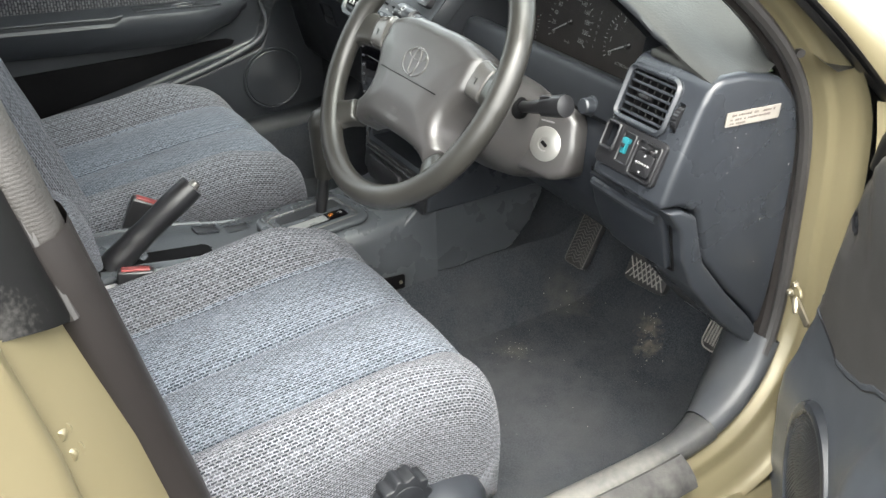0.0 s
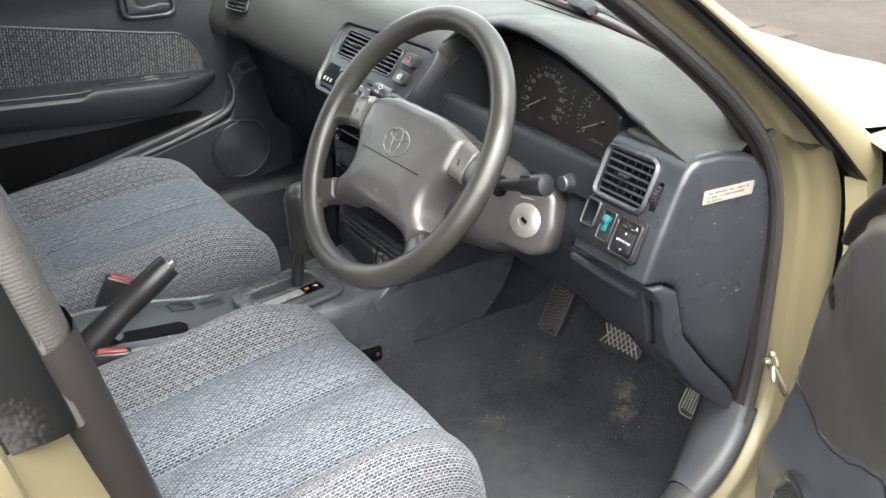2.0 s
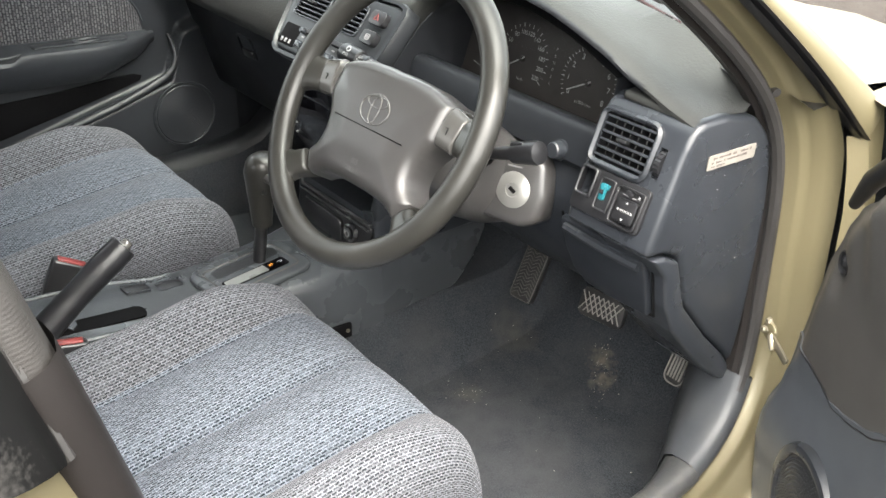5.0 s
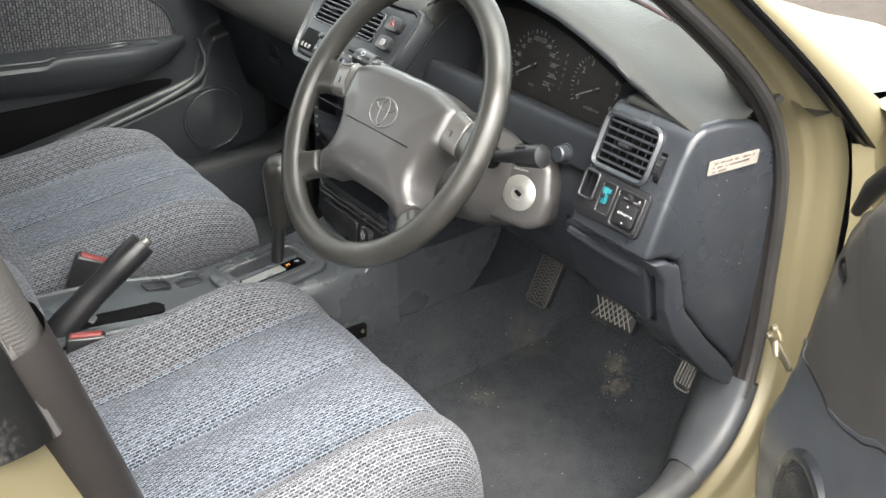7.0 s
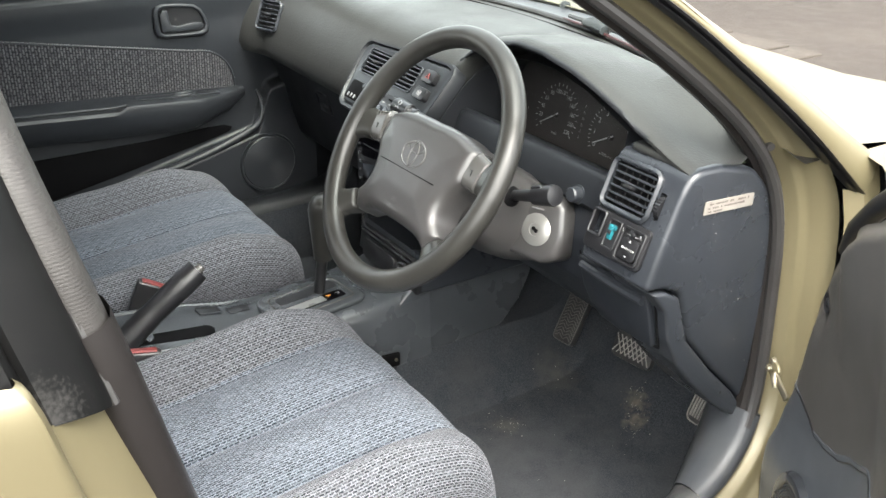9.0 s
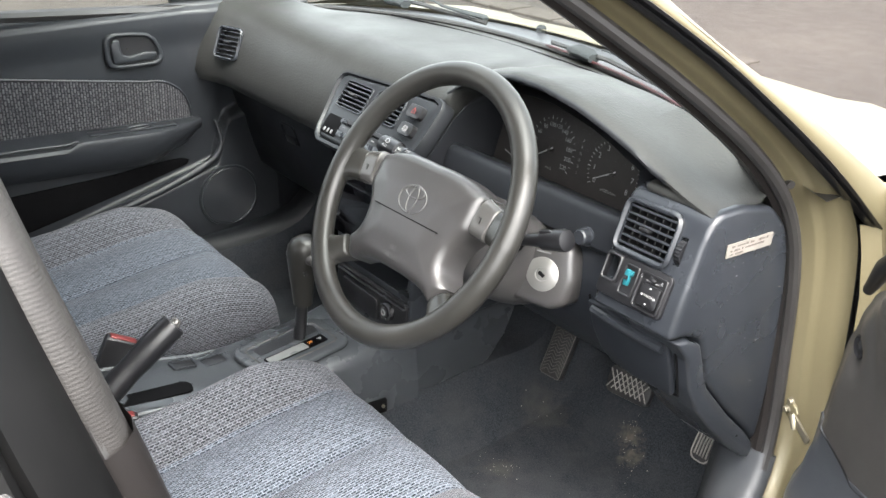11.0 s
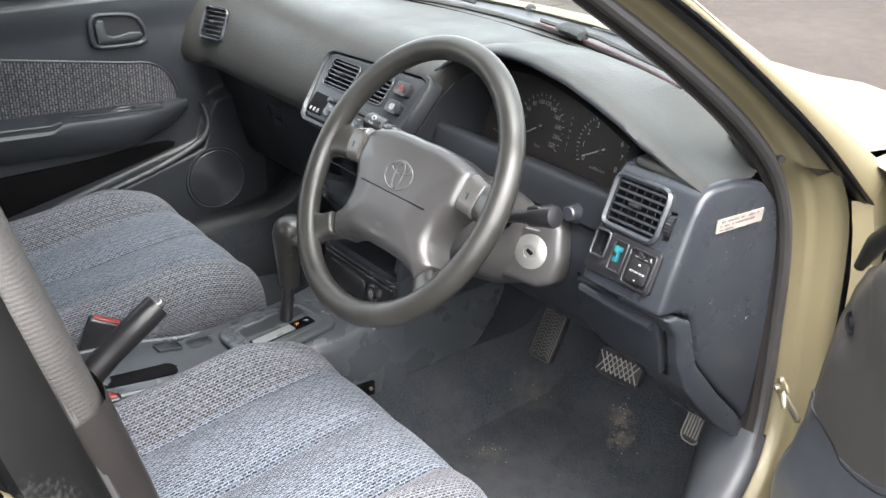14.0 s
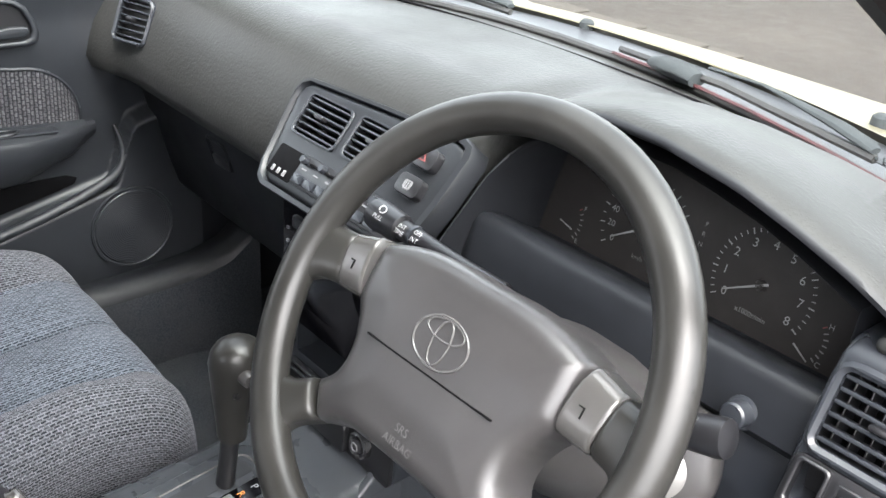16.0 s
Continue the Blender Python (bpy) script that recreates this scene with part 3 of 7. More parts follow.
RUN_IN = [(0.738, 0.431, 0.833), (0.727, 0.318, 0.924), (0.712, 0.200, 1.018), (0.695, 0.085, 1.100), (0.66, -0.07, 1.195), (0.615, -0.26, 1.285), (0.60, -0.40, 1.315)]
RUN_OUT = [(0.752, 0.446, 0.832), (0.742, 0.331, 0.934), (0.726, 0.214, 1.026), (0.706, 0.108, 1.104), (0.67, -0.055, 1.206), (0.624, -0.25, 1.300), (0.608, -0.40, 1.332)]
SKIN_OUT = [(0.748, 0.470, 0.876), (0.738, 0.384, 0.935), (0.722, 0.262, 1.020), (0.700, 0.142, 1.098), (0.66, -0.025, 1.216), (0.61, -0.24, 1.318), (0.595, -0.40, 1.352)]
run_a, run_b, skin_b = (curve_through(c, 40) for c in (RUN_IN, RUN_OUT, SKIN_OUT))
run_a = [a.lerp(b, 0.35) for a, b in zip(run_a, run_b)]
run_rows, skin_rows = [], []
for a, b, c in zip(run_a, run_b, skin_b):
    px_out = Vector((1, 0, 0))
    run_rows.append([tuple(a - px_out * 0.003), tuple(a + px_out * 0.004), tuple(a.lerp(b, 0.22) + px_out * 0.008), tuple(a.lerp(b, 0.36) + px_out * 0.001), tuple(a.lerp(b, 0.52) + px_out * 0.0), tuple(a.lerp(b, 0.62) + px_out * 0.009), tuple(a.lerp(b, 0.85) + px_out * 0.010), tuple(b + px_out * 0.006), tuple(b - px_out * 0.012)])
    skin_rows.append([tuple(b - px_out * 0.006), tuple(b + px_out * 0.003), tuple(b.lerp(c, 0.15) + px_out * 0.006), tuple(b.lerp(c, 0.5) + px_out * 0.008), tuple(b.lerp(c, 0.85) + px_out * 0.005), tuple(c), tuple(c - px_out * 0.02)])
part("window_run", loft(run_rows, ends=True), M_BLACK, car, "black rubber window run channel", 25)
part("pillar_skin", loft(skin_rows), M_GOLD, car, "champagne gold outer windscreen pillar", 60)
lower_skin = [[tuple(Vector(p) + Vector((dx, dy, dz))) for p in ((0.735, 0.425, 0.836), (0.752, 0.446, 0.834), (0.750, 0.458, 0.846), (0.748, 0.470, 0.876))] for dx, dy, dz in ((0.004, 0.0, 0.0), (0.012, 0.004, -0.04), (0.02, 0.006, -0.10), (0.03, 0.006, -0.30))]
part("fender_return", loft(lower_skin), M_GOLD, car)
part("fender_gap", tube([(0.752, 0.473, 0.874), (0.765, 0.474, 0.858), (0.775, 0.470, 0.835)], 0.0022, 6), M_GREYPRINT, car, "pale sealed edge of the front wing")

# sill covers
def scuff_section(p):
    k = smooth(0.16, 0.36, p.y)
    return [(0.14 + 0.02 * k, -0.026 - 0.105 * k), (0.045 + 0.02 * k, -0.027 - 0.085 * k), (0.010 + 0.004 * k, -0.026 - 0.045 * k), (0.0, -0.021 - 0.022 * k), (-0.004, -0.014 - 0.006 * k), (-0.005, -0.004), (-0.003, 0.006), (0.004, 0.013), (0.012, 0.0155), (0.018, 0.013), (0.020, 0.004)]


part("sill_plate", swept(scuff_section, 0, I_SILLF + 3), M_SILL, car, "dirty dark plastic sill covering", 60)
part("scuff_plate", swept(lambda p: [(o - 0.0025, dx - 0.0015) for o, dx in scuff_section(p)], I_SILLF + 2, I_GARN + 1), M_SCUFF, car, "worn blue-grey plastic scuff plate", 60)
part("step_plate", swept([(0.000, 0.012), (-0.002, 0.016), (0.004, 0.03), (0.016, 0.044), (0.03, 0.05)], 0, I_SILLF), M_STEP, car, "scratched grey plastic step plate")

# B-pillar inside trims and the belt webbing
part("lower_pillar_trim", swept([(0.006, -0.07), (-0.012, -0.052), (-0.019, -0.03), (-0.020, -0.010), (-0.016, 0.006), (-0.006, 0.017), (0.008, 0.020), (0.018, 0.016), (0.022, 0.006)], I_BJOINT, len(EDGE) - 2), M_TRIM, car, "dark plastic lower centre-pillar trim", 75)
part("upper_pillar_trim", swept([(0.004, -0.09), (-0.010, -0.06), (-0.016, -0.03), (-0.016, -0.010), (-0.011, 0.005), (-0.003, 0.013), (0.008, 0.016), (0.016, 0.012), (0.019, 0.004)], I_BTOP, I_BJOINT + 2), M_BELT, car, "ribbed grey upper centre-pillar covering", 75)
def b_edge(z):
    return -0.40 - 0.19 * (z - 0.30) - 0.02 * smooth(0.7, 0.95, z)


bp_rows = []
for z in (0.30, 0.45, 0.60, 0.75, 0.83, 0.876):
    y0, lean = b_edge(z), 0.02 * smooth(0.7, 0.9, z)
    tilt = 0.02 * smooth(0.8, 0.876, z)
    bp_rows.append([(0.765 - lean * 0.3, y0, z - tilt * 0.2), (0.785 - lean * 0.2, y0 - 0.012, z), (0.803 - lean * 0.1, y0 - 0.03, z + tilt * 0.4), (0.818, y0 - 0.052, z + tilt), (0.822, y0 - 0.10, z + tilt)])
part("pillar_panel", loft(bp_rows), M_GOLD, car, "", 60)
bk_rows = []
for z, y0, x0 in ((0.874, -0.523, 0.0), (0.95, -0.540, -0.02), (1.05, -0.560, -0.062), (1.2, -0.585, -0.155)):
    bk_rows.append([(0.762 + x0, y0 + 0.004, z), (0.784 + x0, y0, z), (0.796 + x0, y0 - 0.012, z + 0.006), (0.806 + x0, y0 - 0.026, z + 0.012), (0.812 + x0, y0 - 0.046, z + 0.016), (0.806 + x0, y0 - 0.054, z + 0.018)])
part("blackout_panel", loft(bk_rows), M_PILLARBLACK, car, "dusty black centre-pillar covering")
part("pillar_gasket", tube([(0.772, -0.519, 0.868), (0.752, -0.536, 0.95), (0.711, -0.556, 1.05), (0.62, -0.581, 1.2)], 0.0045, 8), M_RUBBER, car)
for yy, zz, sr in ((-0.548, 0.803, 0.8), (-0.546, 0.783, 1.1), (-0.547, 0.762, 0.7)):
    part("striker_stud", lathe([(0, 0.010), (0.005 * sr, 0.010), (0.0065 * sr, 0.008), (0.0065 * sr, 0.003), (0.010 * sr, 0.002), (0.010 * sr, -0.002)], basis((0.806, yy, zz), (0.3, 1, 0), (0, 0, 1)), 12), M_GOLD, car)

# rear door on the near side, shut
rdoor = thing("rear_door", (0.84, -0.9, 0.6), "closed champagne gold rear door", "car door")


def r_edge(z):
    return -0.50 - 0.10 * (z - 0.30) - 0.012 * smooth(0.75, 0.92, z)


skin = []
for z, ins in ((0.28, 0), (0.4, 0), (0.55, 0), (0.7, 0), (0.80, 0.0), (0.87, 0.0), (0.90, 0.0008), (0.914, 0.003), (0.926, 0.007), (0.934, 0.013), (0.938, 0.021)):
    e, tuck = r_edge(min(z, 0.93)), 0.02 * smooth(0.6, 0.9, z)
    skin.append([(0.808, e - 0.006 - ins * 0.6, z), (0.818 - ins * 0.3, e - 0.001 - ins * 0.6, z), (0.828 - ins * 0.4, e - ins * 0.6, z), (0.836 - ins * 0.5, e - 0.003 - ins * 0.6, z), (0.842 - ins * 0.7 - tuck * 0.2, e - 0.010 - ins * 0.6, z), (0.847 - tuck * 0.6 - ins, e - 0.03 - ins * 0.5, z), (0.849 - tuck - ins, e - 0.06, z), (0.85 - tuck - ins, -0.9, z), (0.84 - tuck - ins, -1.4, z)])
part("door_skin", loft(skin), M_GOLD, rdoor, "", 50)
part("waist_moulding", rbox(0.016, 0.80, 0.020, pose(0.818, -0.995, 0.950, 0, 0, 1.5), 0.006, 4), M_EMBOSS, rdoor, "grey waist moulding")
rg = part("door_glass", loft([[(0.800, -0.62, 0.945), (0.785, -1.3, 0.945)], [(0.665, -0.68, 1.27), (0.65, -1.2, 1.27)]]), M_GLASS, rdoor)
rg.visible_shadow = False
face_towards(rg, (2.0, -0.9, 1.2))
frame_rows = []
for z, y0, x0 in ((0.915, -0.580, 0.0), (0.95, -0.588, -0.012), (1.05, -0.606, -0.052), (1.2, -0.634, -0.115), (1.29, -0.655, -0.155)):
    frame_rows.append([(0.796 + x0, y0, z), (0.815 + x0, y0 - 0.002, z), (0.820 + x0, y0 - 0.006, z + 0.002), (0.820 + x0, y0 - 0.030, z + 0.006), (0.814 + x0, y0 - 0.036, z + 0.006), (0.806 + x0, y0 - 0.040, z + 0.006), (0.798 + x0, y0 - 0.042, z + 0.006)])
part("window_frame", loft(frame_rows), M_PILLARBLACK, rdoor, "black rear window frame", 40)
part("glass_seal", tube([(0.812, -0.624, 0.945), (0.768, -0.648, 1.05), (0.700, -0.678, 1.2)], 0.006, 8), M_RUBBER, rdoor)

# roof, far side, tail: close the cabin
part("roof", loft([[(x, y, 1.385 - 0.05 * (abs(x) / 0.6) ** 3 - 0.25 * max(0, -y - 1.3) ** 1.2 - 0.06 * smooth(-0.35, -0.05, y)) for x in [-0.62 + 0.124 * i for i in range(11)]] for y in (-0.05, -0.12, -0.2, -0.35, -0.6, -0.9, -1.2, -1.45)]), M_GOLD, car)
part("headliner", loft([[(x, y, 1.355 - 0.05 * (abs(x) / 0.6) ** 3 - 0.25 * max(0, -y - 1.3) ** 1.2 - 0.05 * smooth(-0.35, -0.08, y)) for x in [-0.6 + 0.12 * i for i in range(11)]] for y in (-0.07, -0.15, -0.25, -0.4, -0.6, -0.9, -1.2, -1.45)]), M_HEADLINER, car, "pale grey cloth headliner")
part("rear_bulkhead", slab([(-0.72, 0.25), (0.72, 0.25), (0.70, 0.9), (-0.70, 0.9)], 0.04, basis((0, -1.35, 0), (1, 0, 0), (0, 0, 1))), M_DOOR, car)
part("rear_side", rbox(0.05, 0.95, 0.62, pose(-0.73, -0.98, 0.58), 0.02), M_DOOR, car)
part("rear_side", rbox(0.04, 0.7, 0.60, pose(0.72, -0.98, 0.55), 0.02), M_DOOR, car)
part("rear_post", rbox(0.08, 0.1, 0.5, pose(-0.63, -1.38, 1.12, 0, 14, 0), 0.02), M_DOOR, car)
part("rear_post", rbox(0.08, 0.1, 0.5, pose(0.63, -1.38, 1.12, 0, -14, 0), 0.02), M_DOOR, car)
part("far_pillar", tube([(-0.745, -0.50, 0.45), (-0.73, -0.52, 0.9), (-0.60, -0.55, 1.32)], 0.05, 8), M_DOOR, car)
part("far_pillar_trim", loft([[(-(p.x - 0.04), p.y, p.z), (-(p.x - 0.02), p.y - 0.02, p.z - 0.02), (-(p.x + 0.02), p.y - 0.015, p.z - 0.015), (-(p.x + 0.07), p.y + 0.05, p.z + 0.05), (-(p.x + 0.05), p.y + 0.12, p.z + 0.10)] for p in EDGE[I_BELT:I_BTOP]]), M_TRIM, car)

# windscreen and bonnet
W_LOW = [(x, 0.472 - 0.15 * (abs(x) / 0.68) ** 2, 0.932 - 0.03 * (abs(x) / 0.68) ** 2) for x in [-0.70 + 0.1 * i for i in range(15)]]
W_TOP = [(x * 0.80, -0.07 - 0.04 * (abs(x) / 0.68) ** 2, 1.325 - 0.03 * (abs(x) / 0.68) ** 2) for x in [-0.70 + 0.1 * i for i in range(15)]]
ws = part("windscreen", loft([[tuple(Vector(a).lerp(Vector(b), k / 8) + Vector((0, 0.03, 0.04)) * math.sin(math.pi * k / 8)) for a, b in zip(W_LOW, W_TOP)] for k in range(9)]), M_GLASS, car, "clear curved windscreen glass")
ws.visible_shadow = False
face_towards(ws, (0, -0.3, 0.6))
part("windscreen_seal", tube([(x, y + 0.005, z + 0.002) for x, y, z in W_LOW], 0.0055, 8), M_RUBBER, car)
# Dark red tube stands in for a reflection along the glass edge.
part("screen_edge_reflection", tube([(x, y - 0.003, z + 0.009) for x, y, z in W_LOW[8:13]], 0.0022, 6), M_MAROON, car, "dark red line standing in for a windscreen edge reflection")
part("cowl", loft([[(x * 1.05, y + dy, z + dz) for x, y, z in W_LOW] for dy, dz in ((0.006, 0.0), (0.03, -0.014), (0.09, -0.014), (0.118, -0.012))]), M_BLACK, car, "black plastic scuttle below the windscreen")


def bonnet_z(x, y):
    fall = 0.045 * (min(max(y - 0.55, 0.0), 0.30) / 0.30) ** 1.6 + 0.36 * max(0.0, y - 0.85) * 2.2
    return 0.925 - 0.035 * (abs(x) / 0.7) ** 2.5 - fall + 0.012 * smooth(0.40, 0.5, abs(x)) * (1 - smooth(0.5, 0.62, abs(x)))


part("bonnet", loft([[(x, y + (0.472 - 0.15 * (abs(x) / 0.68) ** 2 + 0.125 - y) * (1 - k / 5 if k < 5 else 0.0), bonnet_z(x, y)) for x in [-0.72 + 0.06 * i for i in range(25)]] for k, y in enumerate([0.50, 0.58, 0.66, 0.74, 0.82, 0.88, 0.96, 1.04, 1.12, 1.2, 1.28, 1.34])]), M_GOLD, car, "champagne gold bonnet with sky reflections")
for s in (-1, 1):
    part("fender", loft([[(s * (0.725 + 0.015), y, bonnet_z(0.72, y) - 0.002), (s * 0.775, y, bonnet_z(0.72, y) - 0.012), (s * 0.815, y, bonnet_z(0.72, y) - 0.05), (s * 0.838, y, bonnet_z(0.72, y) - 0.13), (s * 0.845, y, 0.62), (s * 0.835, y, 0.30)] for y in [0.445 + 0.09 * i for i in range(11)]]), M_GOLD, car)
part("nose", loft([[(x, 1.34, bonnet_z(x, 1.34)) for x in [-0.84 + 0.14 * i for i in range(13)]], [(x, 1.343, 0.58) for x in [-0.84 + 0.14 * i for i in range(13)]], [(x, 1.346, 0.2) for x in [-0.84 + 0.14 * i for i in range(13)]]]), M_GOLD, car)
part("firewall", slab([(-0.70, 0.22), (0.70, 0.22), (0.70, 0.80), (0.35, 0.84), (-0.35, 0.84), (-0.70, 0.80)], 0.03, basis((0, 0.74, 0), (1, 0, 0), (0, 0, 1))), M_CARPET, car)
part("underbody", rbox(1.5, 2.1, 0.03, pose(0, -0.33, 0.20), 0.005), M_BLACK, car)
part("sill_skin", rbox(0.05, 1.2, 0.17, pose(0.80, 0.0, 0.245), 0.02), M_GOLD, car)

for xa in (0.0, -0.56):
    wp = thing("wiper", (xa + 0.1, 0.50, 0.94), "grey windscreen wiper with rubber blade", "wiper", "windscreen wipers")
    bow = 0.0 if xa == 0.0 else 0.03
    part("pivot_cover", tube([(xa + 0.148, 0.474, 0.938), (xa + 0.156, 0.472, 0.941), (xa + 0.178, 0.466, 0.945), (xa + 0.21, 0.458 + bow * 0.5, 0.945), (xa + 0.228, 0.453 + bow * 0.5, 0.943)], [0.004, 0.011, 0.0150, 0.0155, 0.0115], 14, squash=0.7), M_WIPER, wp, "smooth grey pivot cover")
    part("arm", tube([(xa + 0.23, 0.470 + bow, 0.955), (xa + 0.30, 0.462 + bow, 0.957), (xa + 0.335, 0.452 + bow, 0.955), (xa + 0.40, 0.432 + bow * 2, 0.951), (xa + 0.44, 0.416 + bow * 3, 0.947), (xa + 0.448, 0.413 + bow * 3, 0.945)], [0.003, 0.003, 0.005, 0.009, 0.0095, 0.006], 10, squash=0.5), M_WIPER, wp)
    part("blade", tube([(xa + 0.10, 0.480, 0.943), (xa + 0.26, 0.456 + bow, 0.946), (xa + 0.45, 0.412 + bow * 3, 0.938)], 0.0045, 6), M_RUBBER, wp)
cg = part("cowl_grille", loft([[(0.44 + 0.01 * i, 0.424 - 0.0024 * i - d, 0.934 - 0.0003 * i + h) for i in range(10)] for d, h in ((-0.006, -0.004), (0, 0.004), (0.010, 0.003))]), M_BLACK, car, "ribbed black cowl grille")
for i in range(8):
    part("rib", rbox(0.003, 0.012, 0.003, pose(0.448 + 0.0098 * i, 0.4165 - 0.00235 * i, 0.9395 - 0.0003 * i, 0, 0, 28), 0.001, 1), M_WIPER, cg)
for xn in (-0.06, 0.365):
    part("washer_nozzle", lathe([(0, 0.008), (0.006, 0.0075), (0.010, 0.004), (0.011, -0.006)], pose(xn, 0.60, bonnet_z(xn, 0.60)), 12), M_WIPER, car)
kerb = thing("kerb", (-2.0, 3.82, 0), "row of weathered brick edging on the ground", "kerb")
kb = slab(rrect(0.205, 0.22, 0.008, 2), 0.06, Matrix(), 0.006, 1)
kb_me = finish(kb, "brick", M_BRICK)
for i in range(29):
    ob = new("brick", kb_me)
    ob.matrix_world = pose(-8.0 + 0.216 * i, 3.84 + 0.006 * math.sin(i * 2.3), 0.004 * math.sin(i * 3.1) - 0.042, 0, 0, 1.0 * math.sin(i * 1.7))
    ob.parent = kerb
    ob.matrix_parent_inverse = kerb.matrix_world.inverted()

# ---- carpeted floor ----
def floor_z(x, y):
    z = 0.235 + 0.006 * noise.noise(Vector((x * 7, y * 7, 3))) + 0.003 * noise.noise(Vector((x * 25, y * 25, 1)))
    z += 0.115 * (1 - smooth(0.115, 0.20, abs(x)))
    if y > 0.42:
        z += 0.75 * (y - 0.42) ** 1.0 * smooth(0.42, 0.56, y)
    z += 0.05 * smooth(0.64, 0.70, abs(x))
    return z


carpet = loft([[(x, y, floor_z(x, y)) for x in [-0.70 + 0.02 * i for i in range(71)]] for y in [-1.3 + 0.1 * i for i in range(8)] + [-0.5 + 0.025 * i for i in range(51)]])
single("floor", carpet, M_CARPET, "dark blue carpeted car floor with dust and specks", "floor", kind="structure")


# grit trodden into the carpet
grit = bmesh.new()
for i in range(190):
    gx, gy = random.uniform(0.14, 0.62), random.uniform(0.05, 0.56)
    if i % 6 < 3:
        k = random.gauss(0, 0.030)
        gx, gy = 0.375 + k + random.gauss(0, 0.012), 0.470 - k + random.gauss(0, 0.012)
    elif i % 6 == 3:
        gx, gy = random.gauss(0.19, 0.018), random.gauss(0.41, 0.04)
    elif i % 6 == 4:
        gx, gy = random.gauss(0.265, 0.022), random.gauss(0.247, 0.012)
    r = random.choice((0.0004, 0.0005, 0.0005, 0.0006, 0.0007, 0.0011))
    bmesh.ops.create_icosphere(grit, subdivisions=1, radius=r, matrix=Matrix.Translation((gx, gy, floor_z(gx, gy) + r * 0.9)))
single("grit", grit, M_GRIT, "scattered pale grit on the carpet", "grit", kind="stuff")


# ---- seats ----
def seat_sheet(width, length, drop, bolster, taper, seams, thick, keep=None):
    """A stuffed panel: x across, y from the rear to the rounded front, z up; the front rolls down by drop."""
    hw, rows = width / 2, []
    prof = []
    for i in range(46):
        s = i / 45
        if s < 0.62:
            a = s / 0.62
            prof.append((-length + (length - 0.062) * a, -0.045 * (1 - a) ** 1.3 - 0.004 * math.sin(math.pi * a)))
        else:
            a = (s - 0.62) / 0.38
            if a < 0.55:
                b = a / 0.55 * math.pi / 2
                prof.append((-0.062 + 0.062 * math.sin(b), -0.066 * (1 - math.cos(b))))
            else:
                b = (a - 0.55) / 0.45
                prof.append((0.0 - 0.055 * b ** 1.4, -0.066 - (drop - 0.066) * b))
    cross = []
    for j in range(73):
        u = -1 + 2 * j / 72
        a = abs(u)
        if a < 0.74:
            cross.append((math.copysign(a / 0.74 * (hw - 0.045), u), 0.0))
        elif a < 0.88:
            b = (a - 0.74) / 0.14 * math.pi / 2
            cross.append((math.copysign(hw - 0.045 + 0.045 * math.sin(b), u), 0.06 * (1 - math.cos(b))))
        else:
            b = (a - 0.88) / 0.12
            cross.append((math.copysign(hw - 0.012 * b, u), 0.06 + (thick - 0.06) * b))
    for y, dz in prof:
        front = smooth(-0.16, 0.0, y)
        row = []
        for x, fall in cross:
            k = x / hw
            xx = x * (1 - taper * smooth(-length, 0, -y - length) - 0.025 * front * abs(k) ** 3)
            lift = bolster * smooth(0.52, 0.86, abs(k)) * (1 - 0.75 * front) 
            groove = sum(0.011 * math.exp(-((x - sx) / 0.0045) ** 2) for sx in seams) * (1 - smooth(0.0, 0.03, y + 0.015))
            inner = [-hw + 0.03] + list(seams) + [hw - 0.03]
            swell = 0.0
            for a0, a1 in zip(inner, inner[1:]):
                if a0 <= x <= a1:
                    swell = 0.015 * (1 - (2 * (x - a0) / (a1 - a0) - 1) ** 2) * (1 - 0.85 * smooth(-0.15, -0.02, y))
            lift += swell
            puff = 0.003 * noise.noise(Vector((x * 9, y * 9, 5)))
            z = dz + lift - groove + puff - fall
            z = max(z, -max(drop, thick))
            yy = y - 0.018 * abs(k) ** 5 * smooth(-0.25, 0, y)
            row.append((xx, yy, z))
        rows.append(row)
    return rows, cross


